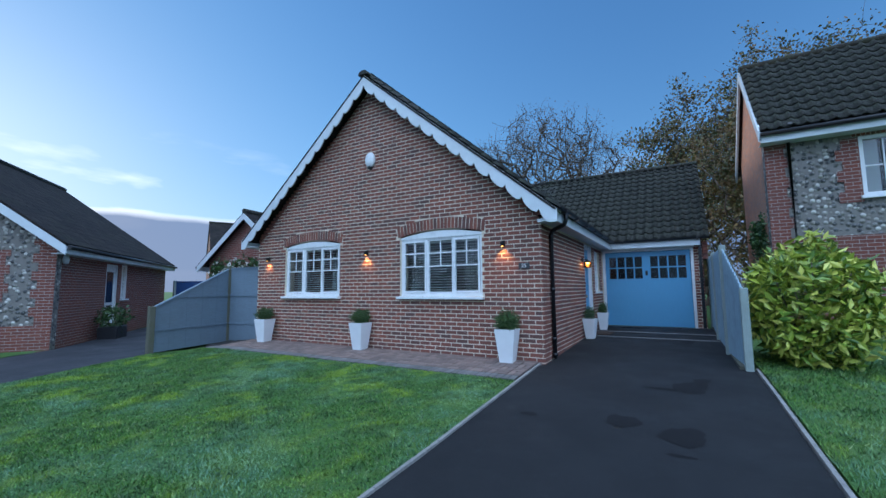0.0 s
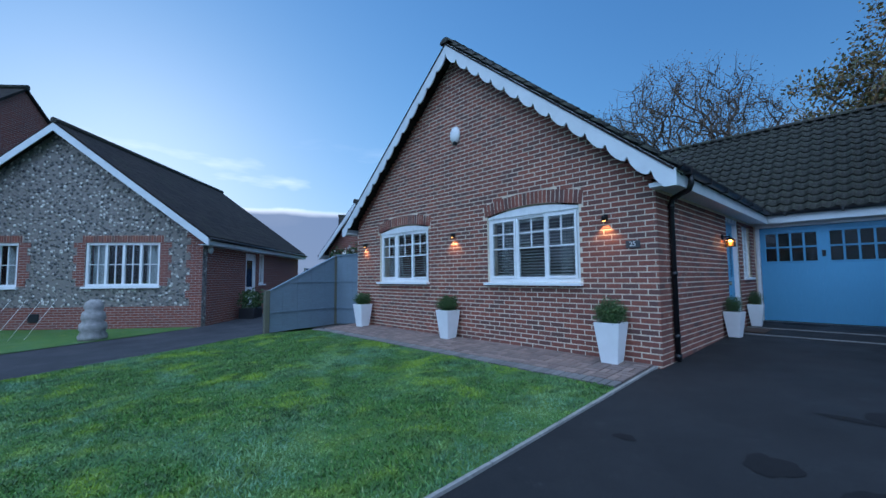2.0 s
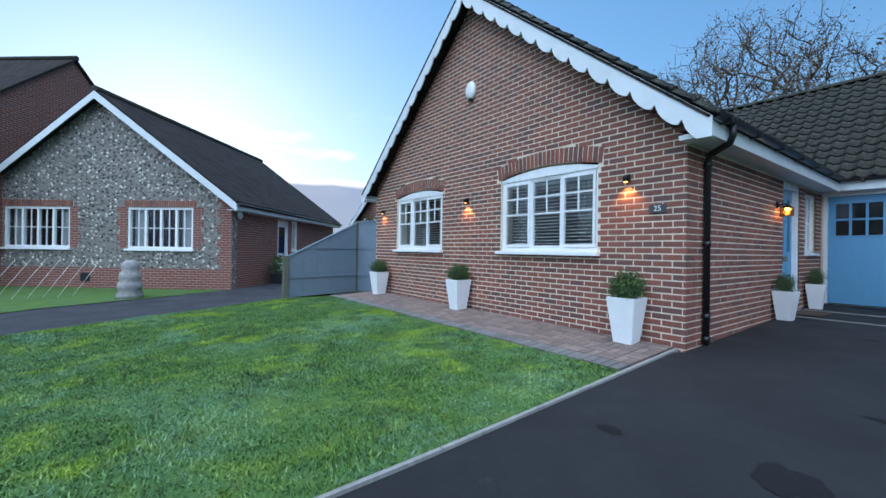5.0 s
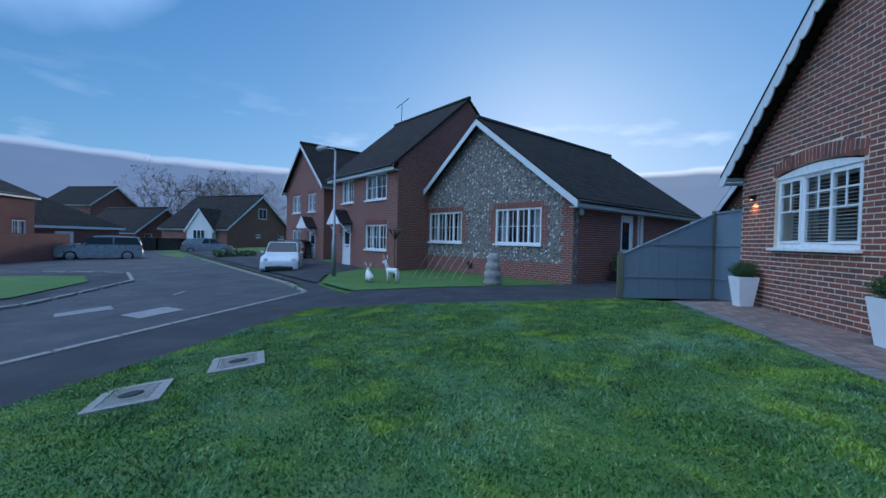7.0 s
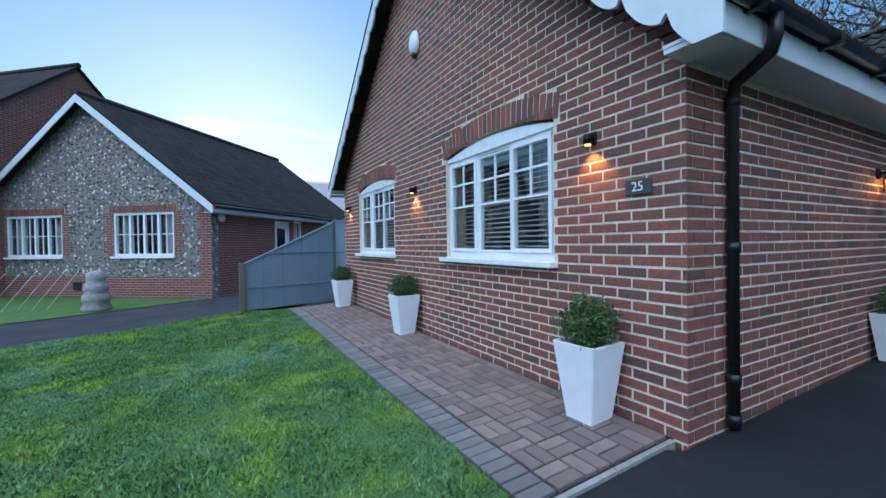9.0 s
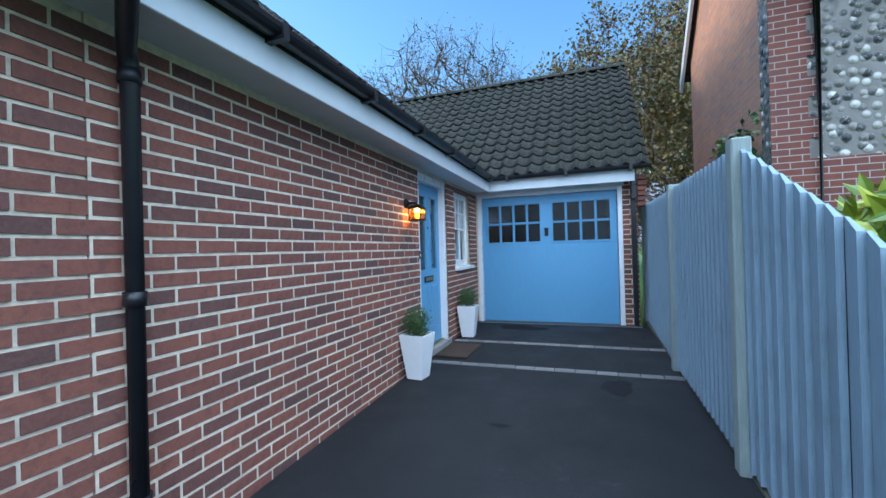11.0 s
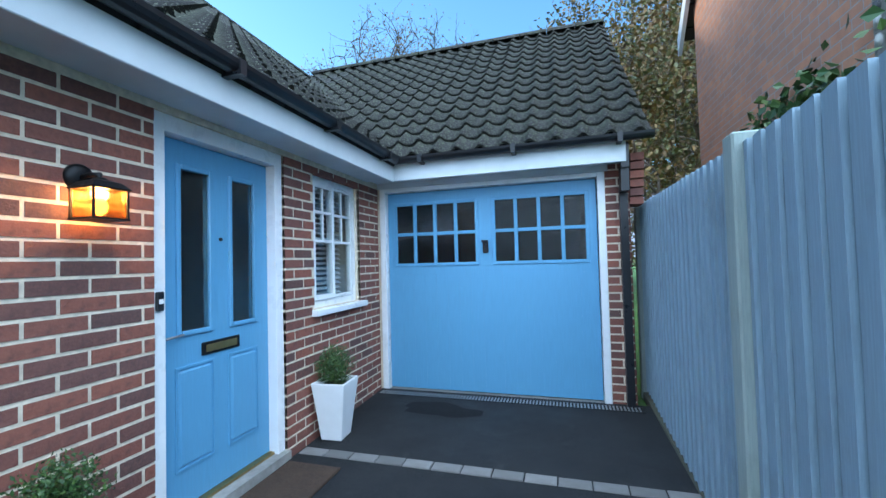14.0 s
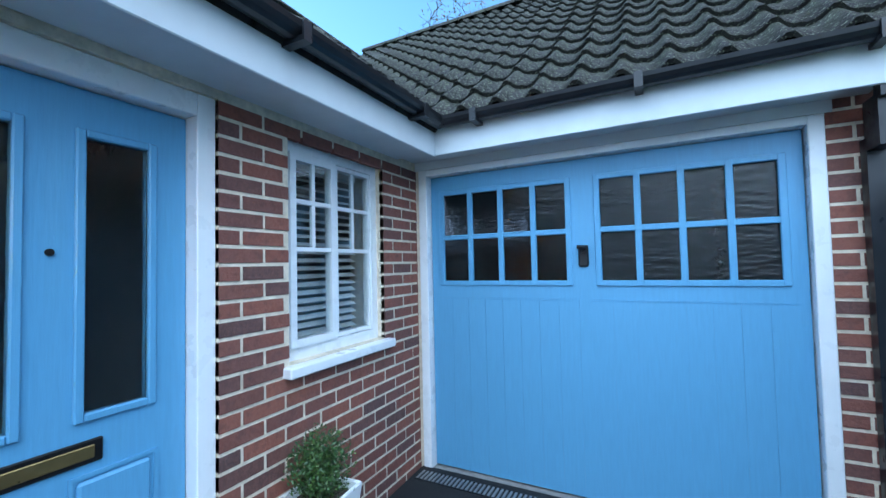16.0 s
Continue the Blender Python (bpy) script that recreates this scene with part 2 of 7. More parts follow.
def blade_mat():
    a = Mat("grass_blades", 0.55)
    g = a.n.new("ShaderNodeNewGeometry")
    c = a.ramp(g.outputs["Random Per Island"], (0.0, (0.022, 0.065, 0.012)), (0.5, (0.065, 0.18, 0.026)), (0.85, (0.13, 0.27, 0.036)), (1.0, (0.26, 0.3, 0.12)))
    c = a.mix(a.ramp(a.noise(1.5, 5, 0.6), (0.5, 0.0), (0.63, 0.8)), c, (0.27, 0.40, 0.024))
    c = a.mix(a.ramp(a.noise(0.8, 5, 0.6), (0.5, 0.0), (0.62, 0.6)), c, (0.17, 0.32, 0.22))
    c = a.mix(a.ramp(a.noise(4.2, 4, 0.65), (0.5, 0.0), (0.63, 0.8)), c, (0.02, 0.06, 0.012))
    c = a.mix(a.ramp(a.noise(9, 4, 0.7), (0.6, 0.0), (0.7, 0.6)), c, (0.26, 0.4, 0.26))
    a.color(c)
    return a.m


def leaf_mat(name, *stops, rough=0.5):
    a = Mat(name, rough)
    g = a.n.new("ShaderNodeNewGeometry")
    a.color(a.ramp(g.outputs["Random Per Island"], *stops))
    return a.m


def paint_mat(name, color, rough=0.45, streak=(8, 8, 0.6), dirt=0.25, dirt_col=(0.16, 0.17, 0.14), swing=1.0):
    a = Mat(name, rough)
    s = a.noise(9, 5, 0.65, "Object", streak)
    c = a.mix(a.ramp(s, (0.35, 0.0), (0.7, 1.0)), tuple(x * (1 - 0.14 * swing) for x in color), tuple(min(1, x * (1 + 0.1 * swing)) for x in color))
    c = a.mix(a.ramp(a.noise(2.2, 5, 0.7), (0.52, 0.0), (0.8, dirt)), c, dirt_col)
    a.color(c).rough(s, rough - 0.1, rough + 0.12).bump(s, 0.003, 0.4)
    return a.m


def glass_mat(name, rough=0.0, tint=(0.9, 0.95, 0.95), ripple=0.0, scale=26):
    a = Mat(name, rough, 0, tint)
    a.b.inputs["Transmission Weight"].default_value = 1.0
    a.b.inputs["IOR"].default_value = 1.5
    if ripple:
        a.bump(a.noise(scale, 2, 0.4, "Object", (1, 1, 0.45) if scale < 30 else (0.6, 1, 1.6)), ripple, 1.0)
    return a.m


def lamp_mat(name, color, power):
    a = Mat(name, 0.4, 0, color)
    a.b.inputs["Emission Color"].default_value = (*color, 1)
    a.b.inputs["Emission Strength"].default_value = power
    return a.m


BRICK = brick_piece("brick_faces", False)
BRICK_J = brick_piece("brick_faces_joined", True)
MORTAR = plain("mortar", (0.70, 0.61, 0.48), 0.92, 0, 0.2, 30, 0.004)
BRICK_FAR = brick_wall("far_brickwork", (0.74, 0.72, 0.74))
# orange brick with warm sunlight added to its colour by the raised tone
BRICK_ORANGE_LIT = brick_wall("sunlit_orange_brickwork", (2.1, 3.1, 2.8))
FLINT = flint_mat()
TILE = tile_mat("roof_tile", 0.3)
TILE_FAR = far_tile_mat()
UPVC = plain("white_upvc", (0.8, 0.82, 0.83), 0.3, 0, 0.04, 5)
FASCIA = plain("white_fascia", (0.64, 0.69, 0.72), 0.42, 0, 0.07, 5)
POT = plain("white_planter_resin", (0.8, 0.82, 0.83), 0.42, 0, 0.05, 6)
BLUE = paint_mat("blue_door_paint", (0.12, 0.34, 0.55), 0.4, (9, 9, 0.7), 0.06, (0.12, 0.25, 0.42), 0.35)
FENCE = paint_mat("fence_paint", (0.27, 0.375, 0.45), 0.7, (14, 14, 0.7), 0.35, (0.10, 0.12, 0.13))
FENCE_GATE = paint_mat("gate_fence_paint", (0.17, 0.225, 0.28), 0.65, (0.7, 0.7, 9), 0.3, (0.11, 0.13, 0.14))
FENCE_BLUE = paint_mat("blue_fence_paint", (0.018, 0.06, 0.19), 0.6)
POST = paint_mat("weathered_post", (0.30, 0.36, 0.34), 0.85, (12, 12, 0.8), 0.5, (0.15, 0.19, 0.12))
# mossy post colour, also used as painted shade in the fence grooves
POST_DARK = paint_mat("mossy_post_and_groove_shade", (0.12, 0.12, 0.09), 0.9, (12, 12, 0.8), 0.5, (0.07, 0.09, 0.04))
BLACK = plain("black_plastic", (0.012, 0.013, 0.016), 0.35, 0, 0.2, 9)
IRON = plain("black_iron", (0.014, 0.014, 0.015), 0.45, 0.6, 0.2, 20)
ASPHALT = asphalt_mat("driveway_asphalt", (0.014, 0.015, 0.0165), (0.04, 0.041, 0.044))
ROAD = asphalt_mat("road_asphalt", (0.052, 0.054, 0.06), (0.12, 0.12, 0.132))
FOOTWAY = asphalt_mat("footway_asphalt", (0.032, 0.034, 0.04), (0.075, 0.077, 0.086))
STAIN = asphalt_mat("oil_stain", (0.008, 0.008, 0.009), (0.024, 0.024, 0.026), False)
CONCRETE = plain("concrete_edging", (0.26, 0.25, 0.235), 0.9, 0, 0.25, 18, 0.004)
LAWN = lawn_mat()
BLADES = blade_mat()
EARTH = plain("soil", (0.05, 0.04, 0.03), 0.95, 0, 0.3, 30, 0.01)
GLASS = glass_mat("window_glass")
GLASS_OBSC = glass_mat("textured_glass", 0.12, (0.75, 0.78, 0.78), 0.006)
# the amber tint puts the bulb's warm glow into the lantern panes
GLASS_GLOW = glass_mat("glow_tinted_lantern_glass", 0.15, (1.0, 0.62, 0.25))
GLASS_RIPPLE = glass_mat("rippled_glass", 0.03, (0.5, 0.53, 0.55), 0.006, 34)
GLASS_RIPPLE.node_tree.nodes["Principled BSDF"].inputs["IOR"].default_value = 1.38
# near-black, so the shade of unlit rooms is in the colour
ROOM_SHADE = plain("painted_room_shade", (0.02, 0.02, 0.022), 0.8)
ROOM = plain("room_plaster", (0.30, 0.29, 0.28), 0.9)
BLIND = plain("blind_slat", (0.62, 0.62, 0.6), 0.5, 0, 0.04)
CURTAIN = plain("curtain_cloth", (0.34, 0.36, 0.36), 0.9, 0, 0.2, 20)
BRASS = plain("aged_brass", (0.36, 0.26, 0.11), 0.35, 0.9)
STEEL = plain("galvanised_steel", (0.32, 0.33, 0.34), 0.5, 0.7)
WARM = lamp_mat("warm_bulb", (1.0, 0.45, 0.1), 3.0)
BARK = plain("bark", (0.09, 0.07, 0.055), 0.95, 0, 0.35, 12, 0.02)
OAK = leaf_mat("autumn_leaves", (0.0, (0.10, 0.055, 0.018)), (0.35, (0.17, 0.10, 0.025)), (0.65, (0.12, 0.11, 0.03)), (1.0, (0.06, 0.08, 0.025)))
OAK_DRY = leaf_mat("dry_leaves", (0.0, (0.09, 0.06, 0.04)), (0.6, (0.14, 0.09, 0.055)), (1.0, (0.18, 0.13, 0.07)))
LAUREL = leaf_mat("variegated_leaves", (0.0, (0.06, 0.13, 0.02)), (0.3, (0.18, 0.28, 0.03)), (0.65, (0.42, 0.48, 0.06)), (1.0, (0.68, 0.66, 0.14)), rough=0.32)
BOX = leaf_mat("box_leaves", (0.0, (0.018, 0.05, 0.014)), (0.6, (0.04, 0.095, 0.022)), (1.0, (0.085, 0.15, 0.03)), rough=0.4)
IVY = leaf_mat("ivy_leaves", (0.0, (0.02, 0.05, 0.015)), (0.7, (0.05, 0.11, 0.03)), (1.0, (0.12, 0.18, 0.05)), rough=0.35)
COIR = plain("coir_mat", (0.055, 0.032, 0.02), 0.98, 0, 0.3, 60, 0.01)
SLATE = plain("slate_plaque", (0.05, 0.055, 0.06), 0.5)
RENDERED = plain("white_render", (0.68, 0.69, 0.68), 0.9, 0, 0.06, 6, 0.003)
STONE = plain("grey_stone", (0.28, 0.27, 0.26), 0.9, 0, 0.3, 10, 0.01)
WHITE_WIRE = plain("white_wire", (0.75, 0.74, 0.7), 0.6)
LETTER = plain("white_lettering", (0.8, 0.8, 0.78), 0.5)
CAR_WHITE = plain("white_car_paint", (0.62, 0.65, 0.68), 0.22, 0, 0.03, 3)
CAR_SILVER = plain("silver_car_paint", (0.24, 0.26, 0.28), 0.3, 0.5, 0.04, 3)
CAR_BLACK = plain("black_car_paint", (0.01, 0.01, 0.012), 0.2, 0, 0.1, 3)
CAR_GLASS = plain("car_glass", (0.012, 0.015, 0.018), 0.06, 0, 0.1)
TYRE = plain("tyre_rubber", (0.02, 0.02, 0.02), 0.85)
HEADLAMP = plain("headlamp_lens", (0.6, 0.62, 0.65), 0.1)
TAIL = plain("tail_lamp", (0.25, 0.01, 0.01), 0.2)
WOOD_BROWN = paint_mat("brown_fence_wood", (0.13, 0.10, 0.075), 0.85, (14, 14, 0.7), 0.3)
WOOD_DARK = paint_mat("dark_fence_wood", (0.03, 0.026, 0.024), 0.85, (14, 14, 0.7), 0.3)
LINE = plain("worn_road_paint", (0.24, 0.24, 0.25), 0.85, 0, 0.3, 25)


def paver_mat(name, island, dark, light):
    a = Mat(name, 0.88)
    if island:
        g = a.n.new("ShaderNodeNewGeometry").outputs["Random Per Island"]
    else:
        g = a.n.new("ShaderNodeObjectInfo").outputs["Random"]
    c = a.ramp(g, (0.0, dark), (1.0, light))
    c = a.mix(a.ramp(a.noise(6, 5, 0.7), (0.45, 0.0), (0.75, 0.6)), c, (0.11, 0.10, 0.09))
    a.color(c).bump(a.noise(90, 4), 0.005, 0.5)
    return a.m


PAVER = paver_mat("block_paver", False, (0.15, 0.11, 0.098), (0.26, 0.19, 0.16))
PAVER_J = paver_mat("block_paver_joined", True, (0.14, 0.10, 0.085), (0.25, 0.17, 0.14))
PAVER_GREY = paver_mat("grey_paver", False, (0.12, 0.118, 0.115), (0.2, 0.195, 0.19))
SAND = plain("joint_sand", (0.022, 0.021, 0.018), 0.95)


# ---- building helpers ----
def root(name, at, label, category, kind="", group=""):
    ob = new(name)
    ob.empty_display_size = 0.2
    ob.matrix_basis = Matrix.Translation(at)
    return tagged(ob, label, category, group, kind)


def mesh_of(name, bm, material):
    me = bpy.data.meshes.new(name)
    bm.to_mesh(me)
    bm.free()
    me.materials.append(material)
    return me


def join_to(ob, parent):
    ob.parent = parent
    if parent.parent is None:
        ob.matrix_parent_inverse = parent.matrix_basis.inverted()
    return ob


def part(name, bm, material, parent, label="", kind=""):
    """Links a bmesh, in world places, as one mesh object under a thing or a part."""
    ob = new(name, mesh_of(name, bm, material))
    return tagged(join_to(ob, parent), label, "", "", kind)


def thing(name, bm, material, label, category, kind="", group=""):
    return tagged(new(name, mesh_of(name, bm, material)), label, category, group, kind)


def box(bm, lo, hi, m=None, bevel=0.0):
    x0, y0, z0 = lo
    x1, y1, z1 = hi
    pts = [(x0, y0, z0), (x1, y0, z0), (x1, y1, z0), (x0, y1, z0), (x0, y0, z1), (x1, y0, z1), (x1, y1, z1), (x0, y1, z1)]
    vs = [bm.verts.new(m @ Vector(p) if m else p) for p in pts]
    fs = [bm.faces.new([vs[i] for i in f]) for f in ((0, 3, 2, 1), (4, 5, 6, 7), (0, 1, 5, 4), (1, 2, 6, 5), (2, 3, 7, 6), (3, 0, 4, 7))]
    if bevel:
        es = list({e for f in fs for e in f.edges})
        bmesh.ops.bevel(bm, geom=es, offset=bevel, segments=1, affect="EDGES")
    return bm


def boxes(*items, m=None, bevel=0.0):
    bm = bmesh.new()
    for lo, hi in items:
        box(bm, lo, hi, m, bevel)
    return bm


def prism(bm, pts, y0, y1, m=None):
    """A flat outline in x and z, drawn out from y0 to y1."""
    a = [bm.verts.new(m @ Vector((x, y0, z)) if m else (x, y0, z)) for x, z in pts]
    b = [bm.verts.new(m @ Vector((x, y1, z)) if m else (x, y1, z)) for x, z in pts]
    n = len(pts)
    fs = [bm.faces.new(a), bm.faces.new(b[::-1])]
    for i in range(n):
        fs.append(bm.faces.new((a[i], b[i], b[(i + 1) % n], a[(i + 1) % n])))
    bmesh.ops.recalc_face_normals(bm, faces=fs)
    return bm


def lathe(bm, prof, m=None, seg=16):
    rings = []
    for r, z in prof:
        rings.append([bm.verts.new((m or Matrix()) @ Vector((r * math.cos(2 * math.pi * k / seg), r * math.sin(2 * math.pi * k / seg), z))) for k in range(seg)])
    for a, b in zip(rings, rings[1:]):
        for k in range(seg):
            bm.faces.new((a[k], a[(k + 1) % seg], b[(k + 1) % seg], b[k]))
    bm.faces.new(rings[0][::-1])
    bm.faces.new(rings[-1])
    for f in bm.faces:
        f.smooth = True
    return bm


def tube(bm, pts, r, seg=10):
    """A round pipe through points; r may be one radius or one for each point."""
    pts = [Vector(p) for p in pts]
    rs = r if isinstance(r, (list, tuple)) else [r] * len(pts)
    rings = []
    for i, p in enumerate(pts):
        d = (pts[min(i + 1, len(pts) - 1)] - pts[max(i - 1, 0)]).normalized()
        q = d.to_track_quat("Z", "Y").to_matrix()
        rings.append([bm.verts.new(p + q @ Vector((rs[i] * math.cos(2 * math.pi * k / seg), rs[i] * math.sin(2 * math.pi * k / seg), 0))) for k in range(seg)])
    for a, b in zip(rings, rings[1:]):
        for k in range(seg):
            f = bm.faces.new((a[k], a[(k + 1) % seg], b[(k + 1) % seg], b[k]))
            f.smooth = True
    bm.faces.new(rings[0][::-1])
    bm.faces.new(rings[-1])
    return bm


def metre_uv(me):
    """UVs in metres: along the wall or eave, and up."""
    uv = me.uv_layers.new(name="UVMap")
    for p in me.polygons:
        n = p.normal
        side = Vector((-n.y, n.x, 0))
        side = side.normalized() if side.length > 0.05 else Vector((1, 0, 0))
        up = n.cross(side)
        for li in p.loop_indices:
            v = me.vertices[me.loops[li].vertex_index].co
            uv.data[li].uv = (v.dot(side), v.dot(up) * (1 if up.z >= 0 else -1))


def raw_mesh(name, verts, faces, material):
    me = bpy.data.meshes.new(name)
    me.from_pydata(verts.tolist() if hasattr(verts, "tolist") else verts, [], faces.tolist() if hasattr(faces, "tolist") else faces)
    me.materials.append(material)
    return me


def wall_bm(length, base, top, openings, thick, m, gable=None):
    """A wall with openings through it: x along, outer face at y=0, inner at y=thick."""
    bm = bmesh.new()
    xs = sorted({0, length, *[o[0] for o in openings], *[o[1] for o in openings]})
    zs = sorted({base, top, *[o[2] for o in openings], *[o[3] for o in openings]})
    for x0, x1 in zip(xs, xs[1:]):
        for z0, z1 in zip(zs, zs[1:]):
            cx, cz = (x0 + x1) / 2, (z0 + z1) / 2
            if not any(o[0] < cx < o[1] and o[2] < cz < o[3] for o in openings):
                box(bm, (x0, 0, z0), (x1, thick, z1), m)
    if gable:
        prism(bm, [(0, top), (length, top), (gable[0], gable[1])], 0, thick, m)
    bmesh.ops.remove_doubles(bm, verts=bm.verts, dist=1e-4)
    return bm


# ---- ground shape ----
KERB = [(60, -3.8), (-11.3, -3.8), (-13.2, -5.6), (-40, -37.8)]


def step_lerp(d, table):
    for (a, p), (b, q) in zip(table, table[1:]):
        if d <= b:
            return p + (q - p) * max(0.0, (d - a) / (b - a))
    return table[-1][1]


LOT = [(-40, -0.62), (-8, -0.44), (-0.05, -0.36), (0.0, -0.33), (1.6, -0.27), (2.7, -0.2), (3.8, -0.07), (6.8, 0.05), (10.4, 0.265), (13.3, 0.335), (16.4, 0.39), (40, 0.5)]
LEFT = [(-40, -0.62), (-8, -0.44), (-0.05, -0.36), (0.0, -0.33), (1.6, -0.22), (4.0, -0.08), (8, 0.05), (40, 0.1)]


def kerb_side(x, y):
    """Signed distance from the kerb line; above nought on the houses' side."""
    best = 1e9
    for (ax, ay), (bx, by) in zip(KERB, KERB[1:]):
        dx, dy = bx - ax, by - ay
        s = min(1, max(0, ((x - ax) * dx + (y - ay) * dy) / (dx * dx + dy * dy)))
        px, py = x - ax - s * dx, y - ay - s * dy
        d = math.hypot(px, py)
        if d < abs(best):
            best = d if dx * py - dy * px < 0 else -d
    return best


def ground(x, y):
    d = kerb_side(x, y)
    w = min(1, max(0, (-8.0 - x) / 3.5))
    w = w * w * (3 - 2 * w)
    return step_lerp(d, LOT) * (1 - w) + step_lerp(d, LEFT) * w


def drape(name, outline, lift, material, step=0.5, label="", category="", kind="structure"):
    """A sheet with that outline, laid on the ground's shape."""
    bm = bmesh.new()
    bm.faces.new([bm.verts.new((x, y, 0)) for x, y in outline])
    xs, ys = [p[0] for p in outline], [p[1] for p in outline]
    for axis, lo, hi in (((1, 0, 0), min(xs), max(xs)), ((0, 1, 0), min(ys), max(ys))):
        k = math.floor(lo / step) * step + step
        while k < hi - 1e-3:
            bmesh.ops.bisect_plane(bm, geom=bm.verts[:] + bm.edges[:] + bm.faces[:], plane_co=Vector(axis) * k, plane_no=axis)
            k += step
    for v in bm.verts:
        v.co.z = ground(v.co.x, v.co.y) + lift
    bmesh.ops.recalc_face_normals(bm, faces=bm.faces)
    if sum(f.normal.z for f in bm.faces) < 0:
        bmesh.ops.reverse_faces(bm, faces=bm.faces)
    return thing(name, bm, material, label, category, kind)


# the one sheet of earth and grass that reaches the horizon
bm = bmesh.new()
gx = [-900, -200, -80, -50, -40, -32, -26, -22, -19, -17, -15, -14, -13, -12, -11, -10, -9, -8, -6, -4, -2, 0, 2, 4, 7, 12, 20, 40, 120, 900]
gy = [-900, -200, -80, -50, -40, -32, -26, -20, -15, -12, -10, -8, -7, -6, -5.4, -4.8, -4.3, -3.9, -3.75, -3.2, -2.2, -1, 0, 1, 2, 3, 4, 5, 6, 7, 8.5, 10, 12.6, 18, 30, 60, 200, 900]
gv = [[bm.verts.new((x, y, ground(x, y) - 0.04)) for x in gx] for y in gy]
for r0, r1 in zip(gv, gv[1:]):
    for k in range(len(gx) - 1):
        bm.faces.new((r0[k], r0[k + 1], r1[k + 1], r1[k]))
thing("ground", bm, LAWN, "rough grassy ground reaching to the horizon", "ground", "structure")

LAWN_EDGE = [(-1.64, -2.1), (-1.64, 5.40), (-9.0, 5.42), (-9.62, 4.55), (-8.45, 0.2), (-8.35, -2.1)]
drape("lawn", LAWN_EDGE, 0.03, LAWN, 0.5, "short frosty green front lawn with yellowish patches", "lawn")
drape("driveway", [(-1.62, -2.1), (1.22, -2.1), (1.22, 7.2), (1.12, 12.56), (-1.53, 12.56), (-1.53, 6.5), (-1.62, 6.4)], 0.012, ASPHALT, 0.5, "dark asphalt driveway with oily stains", "driveway")
drape("pavement", [(60, -3.78), (60, -2.12), (-8.35, -2.12), (-10.9, -2.4), (-13.0, -4.4), (-38.7, -35.4), (-40, -37.0), (-13.35, -5.42), (-11.35, -3.78)], 0.01, FOOTWAY, 1.0, "dark asphalt footway beside the road", "pavement")
drape("road", [(60, -3.9), (-11.3, -3.9), (-13.2, -5.7), (-42, -40), (-60, -40), (-60, -60), (60, -60)], 0.0, ROAD, 2.0, "worn grey asphalt residential road", "road")
drape("neighbour_driveway", [(-8.4, -2.14), (-8.5, 0.2), (-9.7, 4.55), (-10.3, 6.75), (-12.2, 11.5), (-14.6, 13.2), (-19.5, 9.6), (-13.1, 4.05), (-12.5, 2.6), (-11.3, -2.35)], 0.02, FOOTWAY, 1.0, "dark asphalt driveway beside the flint bungalow", "driveway")
drape("verge_island", [(-5.5, -14.5), (-4.5, -10.2), (-8.2, -10.3), (-11.6, -12.2), (-13.0, -14.2), (-12.2, -16.5), (-9, -18)], 0.05, LAWN, 1.0, "grass island at the bend of the road", "lawn")
drape("island_footway", [(-2, -18), (-1.5, -8.7), (-7.4, -8.8), (-12.3, -11.2), (-14.6, -14.0), (-13.8, -17.6), (-10, -20)], 0.02, FOOTWAY, 1.0, "asphalt footway round the grass island", "pavement")
drape("side_lawn", [(1.3, -2.1), (30, -2.1), (30, 11.3), (1.3, 11.3)], 0.015, LAWN, 1.0, "dark green lawn beside the driveway", "lawn")
drape("neighbour_lawn", [(-11.35, -2.4), (-12.55, 2.6), (-13.05, 3.9), (-18.9, -2.4), (-17.9, -4.6), (-15.5, -5.2), (-13.2, -4.3)], 0.03, LAWN, 1.0, "green lawn in front of the flint bungalow", "lawn")

drape("forecourt", [(-13.25, -4.55), (-15.4, -5.3), (-17.9, -4.7), (-20.3, -6.9), (-26.0, -13.0), (-32.0, -19.5), (-38.6, -35.2)], 0.025, FOOTWAY, 1.5, "asphalt forecourt before the two-storey houses", "driveway")

# ---- the brick bungalow ----
YF, XS, XL, XC = 6.56, -1.55, -8.81, -5.18     # front face, side face, left face, ridge line
SLOPE, RIDGE, EAVE_X, SOFFIT = 0.832, 6.035, -1.25, 2.56
YG, XG = 12.56, 0.95                            # garage face and its outer end
BASE = 0.1
house = root("bungalow", (XC, YF, 0.27), "red-brick gabled bungalow with white scalloped bargeboards", "house")
WIN_R, WIN_L = (-4.41, -2.63), (-7.80, -6.03)
W_Z0, W_SIDE, W_CROWN = 1.34, 2.50, 2.605
front_open = [(WIN_R[0] - XL, WIN_R[1] - XL, W_Z0, W_CROWN), (WIN_L[0] - XL, WIN_L[1] - XL, W_Z0, W_CROWN)]
m_front = Matrix.Translation((XL, YF + 0.0035, 0))
wall_front = part("wall", wall_bm(XS - XL - 0.008, BASE, W_CROWN, front_open, 0.28, m_front, (XC - XL, RIDGE - 0.18)), MORTAR, house, "gable wall of weathered red brick with pale mortar")
DOOR_Y, WIN3_Y = (10.06, 11.03), (11.38, 12.15)
m_side = pose(XS - 0.0035, YF + 0.29, 0, 0, 0, 90)
side_open = [(DOOR_Y[0] - YF - 0.29, DOOR_Y[1] - YF - 0.29, BASE, 2.525), (WIN3_Y[0] - YF - 0.29, WIN3_Y[1] - YF - 0.29, 1.375, 2.485)]
